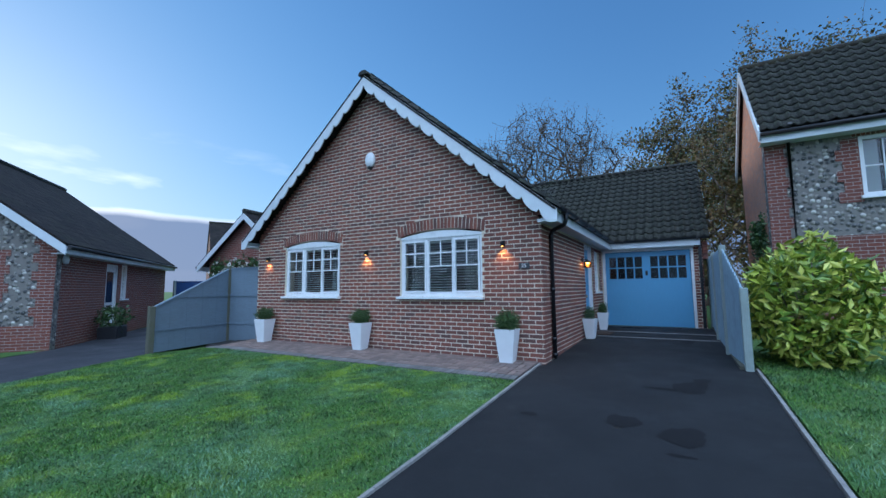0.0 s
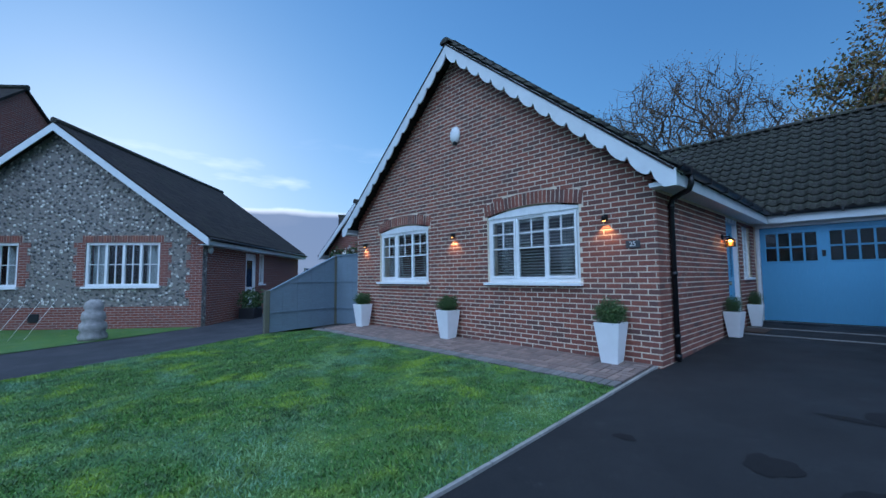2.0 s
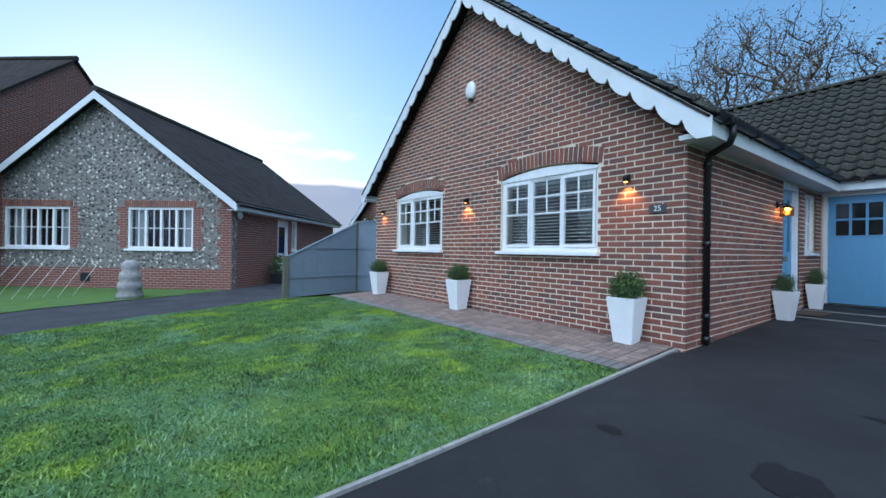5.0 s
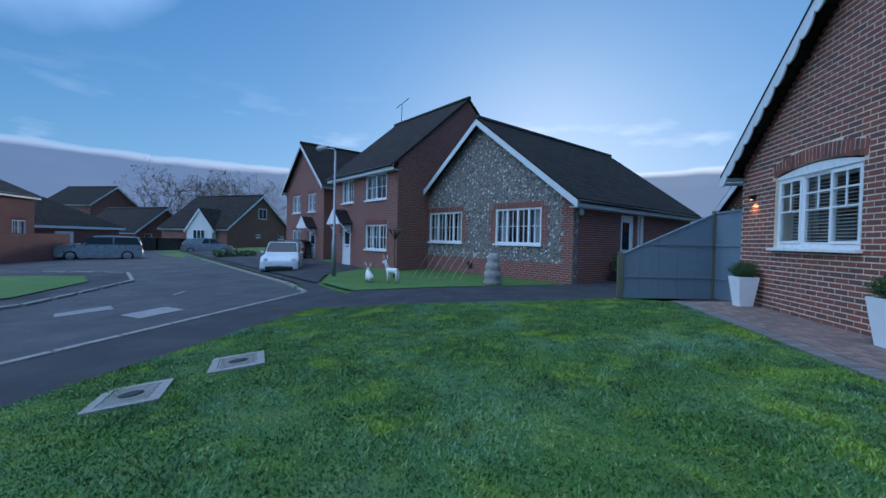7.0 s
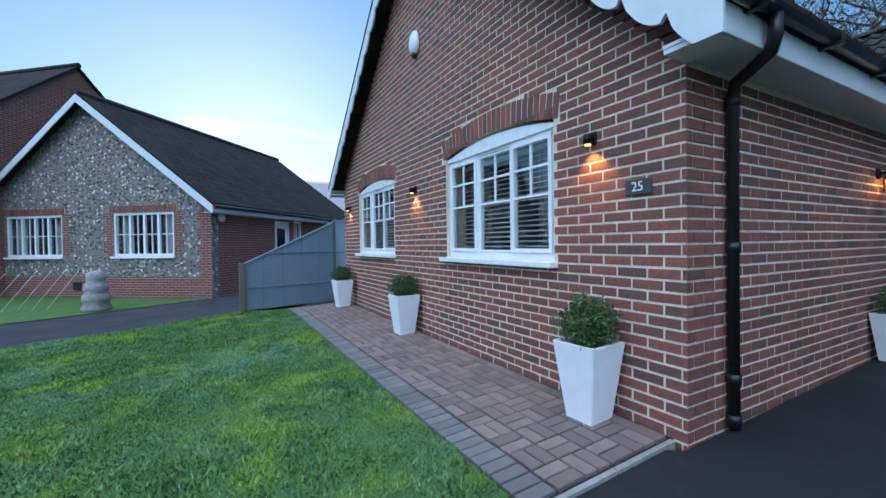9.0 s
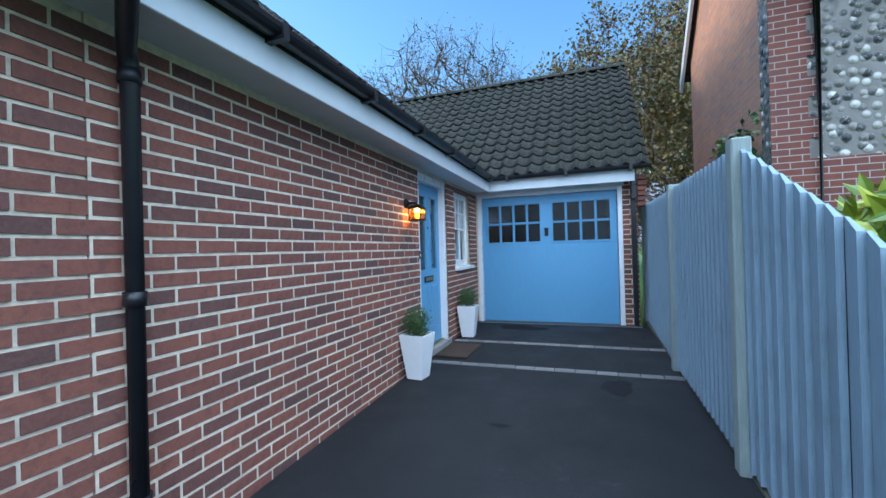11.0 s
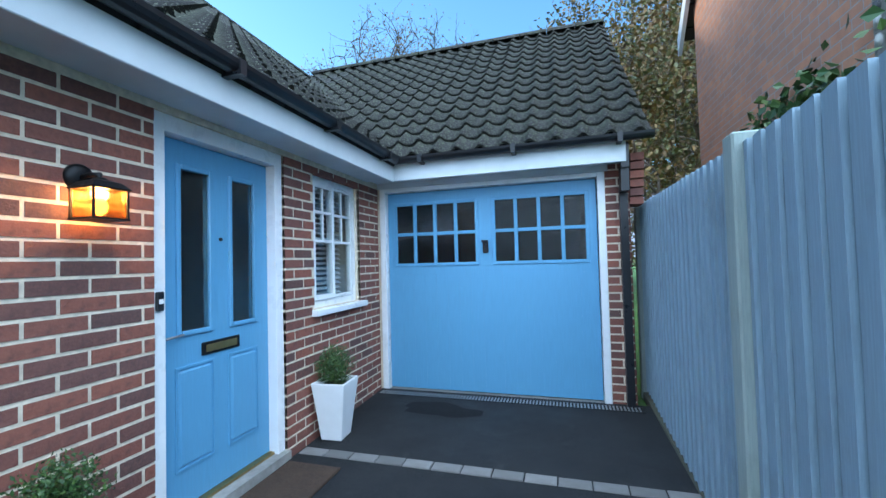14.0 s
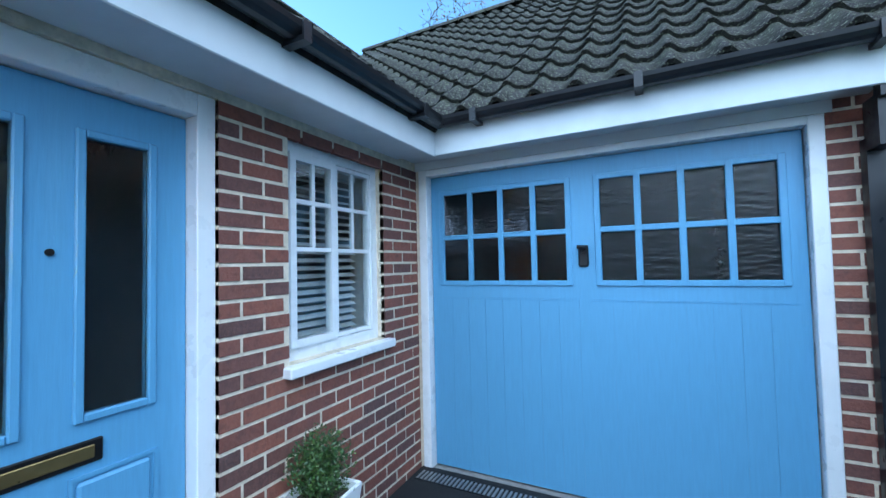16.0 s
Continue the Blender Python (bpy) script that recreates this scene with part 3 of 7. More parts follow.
wall_side = part("wall", wall_bm(YG - YF - 0.29, BASE, SOFFIT + 0.15, side_open, 0.28, m_side), MORTAR, house, "side wall of weathered red brick with pale mortar")
GAR_X = (-1.52, 0.74)
m_gar = Matrix.Translation((XS, YG + 0.0035, 0))
wall_garage = part("wall", wall_bm(XG - XS - 0.008, BASE, 2.75, [(GAR_X[0] - XS, GAR_X[1] - XS, BASE, 2.55)], 0.25, m_gar), MORTAR, house, "garage pier of red brick")
for lo, hi in (((XL, YF + 0.29, BASE), (XL + 0.25, 19.0, SOFFIT)), ((XL + 0.25, 18.75, BASE), (XS, 19.0, SOFFIT)), ((XG - 0.25, YG + 0.27, BASE), (XG - 0.008, 18.75, 2.75)), ((XS, 18.75, BASE), (XG - 0.008, 19, 2.75))):
    metre_uv(part("wall", boxes((lo, hi)), BRICK_FAR, house, "plain rear brick wall").data)
# rooms behind the windows
part("room_wall", boxes(((XL + 0.3, YF + 3.2, 0.2), (XS - 0.3, YF + 3.3, SOFFIT)), ((XL + 0.3, YF + 0.3, 0.22), (XS - 0.3, YF + 3.2, 0.27)), ((XL + 0.3, YF + 0.3, SOFFIT - 0.04), (XS - 0.3, YF + 3.2, SOFFIT)), ((-5.25, YF + 0.3, 0.27), (-5.15, YF + 3.2, SOFFIT - 0.04)), ((XS - 2.3, 9.9, 0.3), (XS - 2.2, 12.7, SOFFIT)), ((XS - 2.2, 9.9, 0.36), (XS - 0.3, 12.7, 0.4)), ((XS - 2.2, 11.2, 0.4), (XS - 0.3, 11.28, SOFFIT)), ((XS - 2.2, 12.6, 0.4), (XS - 0.3, 12.7, SOFFIT))), ROOM, house, "dim plastered room")
# garage inside coloured near-black for its shade
part("room_wall", boxes(((XS + 0.05, 15.5, 0.3), (XG - 0.3, 15.6, 2.7)), ((XS, 12.9, 2.66), (XG - 0.3, 15.5, 2.7)), ((XS, 12.9, 0.3), (XG - 0.3, 15.5, 0.33))), ROOM_SHADE, house, "near-black surfaces standing for the garage's unlit interior")


# bricks: courses of 75 mm, stretchers of 225 mm
def courses(z0, z1, spans, start=0.0):
    """Brick rectangles (a0, a1, z, whole) of a wall; spans(z) gives the stretches of a course that have brick."""
    out = []
    k, z = 0, z0
    while z + 0.05 < z1:
        for a, b in spans(z + 0.033):
            off = start + (0.1125 if k % 2 else 0.0)
            n0 = math.floor((a - off) / 0.225) - 1
            x = off + n0 * 0.225
            while x < b:
                c0, c1 = max(a, x), min(b, x + 0.2095)
                if c1 - c0 > 0.03:
                    out.append((c0, c1, z, c1 - c0 > 0.2094))
                x += 0.225
        k, z = k + 1, z + 0.075
    return out


def cut(spans, lo, hi):
    out = []
    for a, b in spans:
        if hi <= a or lo >= b:
            out.append((a, b))
        else:
            if lo > a:
                out.append((a, lo))
            if hi < b:
                out.append((hi, b))
    return out


def arch_half(z, w):
    """Half the width that the window and its brick arch take from a course at height z."""
    if z < W_Z0 - 0.04 or z > W_CROWN + 0.23:
        return 0
    if z < W_SIDE - 0.05:
        return w / 2 + 0.004
    if z < W_SIDE + 0.20:
        return w / 2 + 0.075
    return (w / 2 + 0.075) * math.sqrt(max(0, (W_CROWN + 0.23 - z) / (W_CROWN + 0.03 - W_SIDE)))


def front_spans(z):
    lo, hi = XL, XS
    if z > SOFFIT - 0.03:
        h = (RIDGE - 0.2 - z) / SLOPE
        lo, hi = max(lo, XC - h), min(hi, XC + h)
    if hi - lo < 0.05:
        return []
    s = [(lo, hi)]
    for w0, w1 in (WIN_R, WIN_L):
        h = arch_half(z, w1 - w0)
        if h:
            s = cut(s, (w0 + w1) / 2 - h, (w0 + w1) / 2 + h)
    return s


def side_spans(z):
    s = [(YF, YG + 0.1)]
    if z < 2.53:
        s = cut(s, *DOOR_Y)
    if 1.31 < z < 2.49:
        s = cut(s, *WIN3_Y)
    return s


BRICK_V = [(0, 0, 0), (1, 0, 0), (1, 0, 1), (0, 0, 1), (0, 1, 0), (1, 1, 0), (1, 1, 1), (0, 1, 1)]
BRICK_F = [(0, 1, 2, 3), (0, 4, 5, 1), (1, 5, 6, 2), (2, 6, 7, 3), (3, 7, 4, 0)]


def lay_bricks(rects, m, wall, near, depth=0.03):
    """Lays bricks on a wall; m takes (along, out, up) to the world. The whole ones that near() picks are pieces of their own."""
    sv = [(x * 0.2095, y * depth, z * 0.059) for x, y, z in BRICK_V]
    shared = raw_mesh("brick", [(a, b, c) for a, b, c in sv], BRICK_F, BRICK)
    rest, singles = [], []
    for r in rects:
        (singles if r[3] and near(r) and len(singles) < 300 else rest).append(r)
    rng = random.Random(5)
    for a0, a1, z, _ in singles:
        ob = new("brick", shared)
        ob.parent = wall
        ob.matrix_basis = m @ Matrix.Translation((a0 + rng.uniform(-0.0015, 0.0015), rng.uniform(-0.0015, 0.0015), z + rng.uniform(-0.001, 0.001)))
    vs, fs = [], []
    for a0, a1, z, _ in rest:
        j = rng.uniform(-0.002, 0.002)
        n = len(vs)
        for x, y, h in BRICK_V:
            vs.append(tuple(m @ Vector((a0 + (a1 - a0) * x, depth * y + j, z + 0.059 * h))))
        fs += [tuple(n + i for i in f) for f in BRICK_F]
    ob = new("brickwork", raw_mesh("brickwork", vs, fs, BRICK_J))
    ob.parent = wall
    tagged(ob, "courses of red and purple bricks", "", "", "stuff")


# arches of upright bricks over the front windows
def brick_arch(w0, w1):
    c, h = (w0 + w1) / 2, (w1 - w0) / 2
    arch = part("brick_arch", boxes(((c - 0.02, YF + 0.012, W_CROWN + 0.03), (c + 0.02, YF + 0.1, W_CROWN + 0.2))), MORTAR, house, "segmental arch of upright bricks")
    rng = random.Random(3)
    n = 25
    for k in range(n):
        x = c + (h + 0.055) * (2 * (k + 0.5) / n - 1)
        f = (x - c) / h
        zb = W_CROWN - (W_CROWN - W_SIDE) * f * f
        bw = (2 * (h + 0.055) / n) - 0.011
        mm = pose(x, YF + rng.uniform(-0.003, 0.001), zb, 0, math.degrees(0.13 * f), 0)
        b = boxes(((-bw / 2, 0, 0.004), (bw / 2, 0.09, 0.215)), m=mm)
        part("brick", b, BRICK, arch)
    # mortar bed behind the arch
    pts = [(c + (h + 0.06) * s / 12, W_CROWN - (W_CROWN - W_SIDE) * (s / 12) ** 2) for s in range(-12, 13)]
    prism_bm = bmesh.new()
    prism(prism_bm, pts + [(x, z + 0.21) for x, z in pts[::-1]], YF + 0.009, YF + 0.1)
    part("mortar_bed", prism_bm, MORTAR, arch)


brick_arch(*WIN_R)
brick_arch(*WIN_L)


# ---- windows ----
def casement(parent, m, w, z0, z1, lights, name="window", crown=0.0, sill_out=0.09, pane_mat=GLASS, small=True, sub=True, label="", deep=0.05):
    """A white window. x along from 0 to w, outer wall face at y=0, frame set back. lights: list of (x0, x1, opens)."""
    win = part(name, boxes(((0, deep, z0), (0.055, deep + 0.07, z1)), ((w - 0.055, deep, z0), (w, deep + 0.07, z1)), ((0.055, deep, z0), (w - 0.055, deep + 0.07, z0 + 0.06)), ((0.055, deep, z1 - 0.06), (w - 0.055, deep + 0.07, z1)), m=m), UPVC, parent, label or "white casement window")
    if crown:
        b = bmesh.new()
        pts = [(w / 2 + w / 2 * s / 10, z1 + crown * (1 - (s / 10) ** 2) + 0.002) for s in range(-10, 11)]
        prism(b, [(0, z1 - 0.03), (w, z1 - 0.03)] + pts[::-1], deep - 0.025, deep + 0.06, m)
        part("window_head", b, UPVC, win)
    part("sill", boxes(((-0.04, -sill_out, z0 - 0.055), (w + 0.04, deep + 0.02, z0 - 0.004)), m=m, bevel=0.006), UPVC, win)
    for x0, x1, opens in lights:
        f = 0.038 if opens else 0.022
        y = deep - 0.018 if opens else deep + 0.008
        a, b_, c, d = x0 + 0.004, x1 - 0.004, z0 + 0.064, z1 - 0.064
        part("sash", boxes(((a, y, c), (a + f, y + 0.05, d)), ((b_ - f, y, c), (b_, y + 0.05, d)), ((a + f, y, c), (b_ - f, y + 0.05, c + f)), ((a + f, y, d - f), (b_ - f, y + 0.05, d)), m=m), UPVC, win)
        mid = (c + d) / 2
        bar = 0.011
        if small:
            q = (mid + d) / 2
            part("glazing_bar", boxes(((a + f, y + 0.005, mid - bar), (b_ - f, y + 0.032, mid + bar)), ((a + f, y + 0.005, q - bar), (b_ - f, y + 0.032, q + bar)), (((a + b_) / 2 - bar, y + 0.008, mid + bar), ((a + b_) / 2 + bar, y + 0.03, q - bar)), (((a + b_) / 2 - bar, y + 0.008, q + bar), ((a + b_) / 2 + bar, y + 0.03, d - f)), m=m), UPVC, win)
        p = part("pane", boxes(((a + f - 0.004, y + 0.014, c + f - 0.004), (b_ - f + 0.004, y + 0.02, d - f + 0.004)), m=m), pane_mat, win)
        p.visible_shadow = False
    for (x0, x1, _), (x2, x3, _) in zip(lights, lights[1:]):
        part("mullion", boxes(((x1 - 0.004, deep - 0.002, z0 + 0.06), (x2 + 0.004, deep + 0.07, z1 - 0.06)), m=m), UPVC, win)
    return win


def venetian(m, w, z0, z1, y, tilt=25, gap=0.05, label="white venetian blind behind the window"):
    b = root("venetian_blind", m @ Vector((w / 2, y, z1)), label, "blind")
    part("headrail", boxes(((0.06, y - 0.02, z1 - 0.04), (w - 0.06, y + 0.02, z1)), m=m), BLIND, b)
    z = z0
    while z < z1 - 0.05:
        mm = m @ pose(w / 2, y, z, tilt, 0, 0)
        part("slat", boxes(((-w / 2 + 0.07, -0.022, -0.001), (w / 2 - 0.07, 0.022, 0.001)), m=mm), BLIND, b)
        z += gap
    return b


for w0, w1 in (WIN_R, WIN_L):
    m = Matrix.Translation((w0, YF, 0))
    w = w1 - w0
    casement(house, m, w, W_Z0, W_SIDE - 0.02, [(0.055, w * 0.335, True), (w * 0.345, w * 0.655, False), (w * 0.665, w - 0.055, True)], crown=0.10, label="white three-light casement window with an arched head")
    venetian(m, w, W_Z0 + 0.12, W_SIDE - 0.1, 0.22)
    for c0 in (0.1, w - 0.5):
        cb = bmesh.new()
        for k in range(9):
            tube(cb, [m @ Vector((c0 + k * 0.045, 0.33 + 0.018 * (k % 2), W_Z0)), m @ Vector((c0 + k * 0.045, 0.33 + 0.018 * (k % 2), W_SIDE))], 0.024, 6)
        thing("curtain", cb, CURTAIN, "grey drawn-back curtain behind the window", "curtain")
m3 = pose(XS, WIN3_Y[0], 0, 0, 0, 90)
w3 = WIN3_Y[1] - WIN3_Y[0]
casement(house, m3, w3, 1.375, 2.48, [(0.045, w3 / 2 - 0.006, True), (w3 / 2 + 0.006, w3 - 0.045, False)], sill_out=0.055, label="white two-light casement window", deep=0.06)
venetian(m3, w3, 1.47, 2.42, 0.2, 30, 0.045)

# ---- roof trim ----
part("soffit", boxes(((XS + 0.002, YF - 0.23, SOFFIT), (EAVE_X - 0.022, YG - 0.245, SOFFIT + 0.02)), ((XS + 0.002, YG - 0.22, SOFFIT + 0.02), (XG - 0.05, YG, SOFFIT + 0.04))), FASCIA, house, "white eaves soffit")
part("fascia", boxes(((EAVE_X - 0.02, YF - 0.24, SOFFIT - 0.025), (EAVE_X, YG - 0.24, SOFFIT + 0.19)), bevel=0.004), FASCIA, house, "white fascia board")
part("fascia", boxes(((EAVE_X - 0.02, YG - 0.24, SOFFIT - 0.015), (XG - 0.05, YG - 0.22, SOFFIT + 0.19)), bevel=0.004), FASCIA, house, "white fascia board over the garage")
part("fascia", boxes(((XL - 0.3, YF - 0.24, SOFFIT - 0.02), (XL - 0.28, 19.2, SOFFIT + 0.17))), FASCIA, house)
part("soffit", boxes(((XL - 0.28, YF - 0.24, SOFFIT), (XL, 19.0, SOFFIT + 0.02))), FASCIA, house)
part("garage_head", boxes(((GAR_X[0] - 0.03, YG - 0.01, 2.52), (GAR_X[1] + 0.03, YG + 0.05, 2.66))), FASCIA, house, "white panel over the garage door")


def bargeboard(sign):
    """The scalloped board up one side of the gable."""
    b = bmesh.new()
    top, ang = RIDGE - 0.03, math.atan(SLOPE)
    run = 3.96
    n = 14
    y0, y1 = YF - 0.27, YF - 0.245
    prev = None
    for k in range(n * 8 + 1):
        s = k / (n * 8)
        x = run * s
        ph = (k % 8) / 8.0
        lobe = 1.0 if k > n * 8 - 4 else (math.sin(math.pi * ph) ** 0.75 if ph else 0.0)
        d = 0.205 + 0.065 * lobe - (0.03 if k % 8 == 0 and k < n * 8 else 0)
        zt = top - SLOPE * x
        dz = d / math.cos(ang) * 0.92
        if k > n * 8 - 4:
            dz = zt - end_z
        else:
            end_z = zt - dz
        cur = [(XC + sign * x, y0, zt), (XC + sign * x, y0, zt - dz), (XC + sign * x, y1, zt - dz), (XC + sign * x, y1, zt)]
        vs = [b.verts.new(p) for p in cur]
        if prev:
            for i in range(4):
                b.faces.new((prev[i], prev[(i + 1) % 4], vs[(i + 1) % 4], vs[i]))
        else:
            b.faces.new(vs)
        prev = vs
    b.faces.new(prev)
    bmesh.ops.recalc_face_normals(b, faces=b.faces)
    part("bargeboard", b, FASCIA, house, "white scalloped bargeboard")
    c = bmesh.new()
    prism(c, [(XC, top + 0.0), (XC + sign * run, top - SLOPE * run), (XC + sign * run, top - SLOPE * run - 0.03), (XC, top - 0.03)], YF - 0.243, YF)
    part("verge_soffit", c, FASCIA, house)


bargeboard(1)
bargeboard(-1)
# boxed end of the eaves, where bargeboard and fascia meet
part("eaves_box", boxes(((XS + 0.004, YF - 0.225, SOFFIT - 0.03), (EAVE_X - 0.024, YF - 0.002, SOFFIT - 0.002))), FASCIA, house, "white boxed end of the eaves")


def gutter(a, b, out):
    """A half-round gutter along a line."""
    a, b, out = Vector(a), Vector(b), Vector(out)
    g = bmesh.new()
    prof = []
    for k in range(9):
        t = math.pi * k / 8
        prof.append((math.cos(t) * -0.056, -math.sin(t) * 0.056))
    prof += [(x * 0.88, z * 0.88) for x, z in prof[::-1]]
    rings = [[g.verts.new(p + out * (0.056 + x) + Vector((0, 0, z))) for x, z in prof] for p in (a, b)]
    n = len(prof)
    for k in range(n):
        g.faces.new((rings[0][k], rings[0][(k + 1) % n], rings[1][(k + 1) % n], rings[1][k]))
    bmesh.ops.recalc_face_normals(g, faces=g.faces)
    ob = part("gutter", g, BLACK, house, "black half-round plastic gutter")
    d = (b - a)
    n = max(1, int(d.length / 0.9))
    for k in range(n + 1):
        p = a + d * ((k + 0.3) / (n + 0.6))
        u = d.normalized()
        br = bmesh.new()
        q = Matrix((u, out, Vector((0, 0, 1)))).transposed().to_4x4()
        box(br, (-0.02, 0.0, -0.072), (0.02, 0.12, -0.05), Matrix.Translation(p) @ q)
        box(br, (-0.02, 0.108, -0.05), (0.02, 0.12, 0.006), Matrix.Translation(p) @ q)
        part("gutter_bracket", br, BLACK, ob)


GZ = SOFFIT + 0.185
gutter((EAVE_X, YF - 0.26, GZ), (EAVE_X, YG - 0.28, GZ + 0.01), (1, 0, 0))
gutter((EAVE_X + 0.05, YG - 0.24, GZ + 0.01), (XG + 0.16, YG - 0.24, GZ + 0.02), (0, -1, 0))
dp = bmesh.new()
px, py = XS + 0.045, YF + 0.42
tube(dp, [(EAVE_X + 0.056, YF + 0.2, GZ - 0.05), (EAVE_X + 0.056, YF + 0.2, GZ - 0.16), (EAVE_X + 0.02, YF + 0.24, GZ - 0.22), (px + 0.03, py - 0.03, SOFFIT - 0.1), (px, py, SOFFIT - 0.17), (px, py, 0.3)], 0.036, 12)
pipe = part("downpipe", dp, BLACK, house, "black round downpipe")
for z in (0.36, 0.62, SOFFIT - 0.2, 1.45):
    part("pipe_collar", tube(bmesh.new(), [(px, py, z - 0.03), (px, py, z + 0.03)], 0.043, 12), BLACK, pipe)
gp = bmesh.new()
gx0 = XG - 0.06
for lo, hi in (((gx0 - 0.033, YG - 0.23, 2.50), (gx0 + 0.033, YG - 0.165, GZ - 0.03)), ((gx0 - 0.033, YG - 0.075, 0.36), (gx0 + 0.033, YG - 0.01, 2.36))):
    box(gp, lo, hi)
prism(gp, [(gx0 - 0.033, 2.52), (gx0 + 0.033, 2.52), (gx0 + 0.033, 2.30), (gx0 - 0.033, 2.30)], YG - 0.2, YG - 0.06)
part("downpipe", gp, BLACK, house, "black square downpipe beside the garage")


# ---- roof tiles ----
def tile_shape(w=0.225, length=0.36):
    """One rolled tile: x across, y up the slope, z out of it."""
    n = 8
    prof = [(w * k / n, 0.042 * (0.5 - 0.5 * math.cos(2 * math.pi * min(1, max(0, (k / n - 0.25) / 0.62)))) - 0.006 * math.sin(math.pi * min(1, (k / n) / 0.25))) for k in range(n + 1)]
    vs = [(x, 0.0, z * 1.25 + 0.03) for x, z in prof] + [(x, length, z * 1.1) for x, z in prof] + [(x, 0.0, z * 1.25 + 0.004) for x, z in prof]
    fs = [(k, k + 1, n + 2 + k, n + 1 + k) for k in range(n)] + [(2 * (n + 1) + k, 2 * (n + 1) + k + 1, k + 1, k) for k in range(n)]
    return vs, fs


def tile_slope(origin, along, up, ncol, nrow, roof, singles, keep=None, w=0.225, gauge=0.29):
    """Tiles on one slope; those that singles(col, row) picks are pieces of their own, the rest one joined part."""
    along, up = Vector(along).normalized(), Vector(up).normalized()
    nrm = along.cross(up)
    q = Matrix((along, up, nrm)).transposed().to_4x4()
    vs, fs = tile_shape(w)
    shared = raw_mesh("tile", vs, fs, TILE)
    for p in shared.polygons:
        p.use_smooth = p.index < 8
    rng = random.Random(8)
    jv, jf, made = [], [], 0
    for r in range(nrow):
        for c in range(ncol):
            if keep and not keep(c, r):
                continue
            mm = Matrix.Translation(Vector(origin) + along * (c * w) + up * (r * gauge) + nrm * rng.uniform(0, 0.004)) @ q @ pose(0, 0, 0, rng.uniform(-0.4, 0.4), rng.uniform(-0.5, 0.5), rng.uniform(-0.5, 0.5))
            if singles(c, r) and made < 300:
                ob = new("tile", shared)
                ob.parent, ob.matrix_basis = roof, mm
                made += 1
            else:
                n = len(jv)
                jv += [tuple(mm @ Vector(v)) for v in vs]
                jf += [tuple(n + i for i in f) for f in fs]
    if jv:
        me = raw_mesh("tiling", jv, jf, TILE)
        ob = new("tiling", me)
        ob.parent = roof
        tagged(ob, "rows of dark mossy rolled roof tiles", "", "", "stuff")


def slab(pts, thick, material, parent, name="roof", label=""):
    b = bmesh.new()
    vs = [b.verts.new(p) for p in pts]
    f = b.faces.new(vs)
    f.normal_update()
    n = f.normal * thick
    lo = [b.verts.new(v.co - n) for v in vs]
    b.faces.new(lo[::-1])
    for i in range(len(vs)):
        b.faces.new((vs[i], lo[i], lo[(i + 1) % len(vs)], vs[(i + 1) % len(vs)]))
    bmesh.ops.recalc_face_normals(b, faces=b.faces)
    ob = part(name, b, material, parent, label)
    metre_uv(ob.data)
    return ob


Y0R, Y1R = YF - 0.28, 19.2
ze = RIDGE - SLOPE * (EAVE_X - XC)
roof_r = slab([(EAVE_X + 0.02, Y0R, ze - 0.05), (EAVE_X + 0.02, Y1R, ze - 0.05), (XC, Y1R, RIDGE - 0.035), (XC, Y0R, RIDGE - 0.035)], 0.03, TILE_FAR, house, label="dark tiled roof slope")
xl_e = 2 * XC - EAVE_X
roof_l = slab([(XC, Y0R, RIDGE - 0.035), (XC, Y1R, RIDGE - 0.035), (xl_e, Y1R, ze - 0.05), (xl_e, Y0R, ze - 0.05)], 0.03, TILE_FAR, house, label="dark tiled roof slope")
up_r = Vector((-1, 0, SLOPE)).normalized()
rows_main = 18
tile_slope((EAVE_X + 0.05, Y0R, ze - 0.055), (0, 1, 0), up_r, 40, rows_main, roof_r, lambda c, r: r < 10 and c < 30)
tile_slope((xl_e - 0.05, Y0R + 6.0, ze - 0.055), (0, -1, 0), Vector((1, 0, SLOPE)).normalized(), 26, rows_main, roof_l, lambda c, r: c >= 20 and r < 99)
GS, GRZ, GRY = 0.85, 5.56, 15.62
gz0 = 2.80
roof_g = slab([(-4.4, YG - 0.25, gz0 - 0.045), (XG + 0.14, YG - 0.25, gz0 - 0.045), (XG + 0.14, GRY, GRZ - 0.04), (-4.4, GRY, GRZ - 0.04)], 0.03, TILE_FAR, house, label="dark mossy tiled garage roof")
slab([(-4.4, GRY, GRZ - 0.04), (XG + 0.14, GRY, GRZ - 0.04), (XG + 0.14, 19.0, 2.7), (-4.4, 19.0, 2.7)], 0.03, TILE_FAR, house)
up_g = Vector((0, 1, (GRZ - gz0) / (GRY - YG + 0.25))).normalized()
tile_slope((XG + 0.15 - 24 * 0.225, YG - 0.29, gz0 - 0.06), (1, 0, 0), up_g, 24, 15, roof_g, lambda c, r: c > 3, lambda c, r: XG + 0.15 - (24 - c) * 0.225 > EAVE_X - 0.35 - r * 0.29 * 0.78 and r < 14.5)
gb = bmesh.new()
prism(gb, [(YG + 0.26, 2.75), (18.75, 2.75), (GRY, GRZ - 0.12)], -XG + 0.01, -XG + 0.25, pose(0, 0, 0, 0, 0, 90))
ob = part("wall", gb, BRICK_FAR, house, "brick gable of the garage")
metre_uv(ob.data)
# corbelled bricks at the garage pier's head
for k in range(6):
    part("corbel", boxes(((XG - 0.0 + 0.0, YG - 0.02 - 0.02 * k, 2.20 + 0.075 * k), (XG + 0.11, YG + 0.25, 2.265 + 0.075 * k))), BRICK, house)


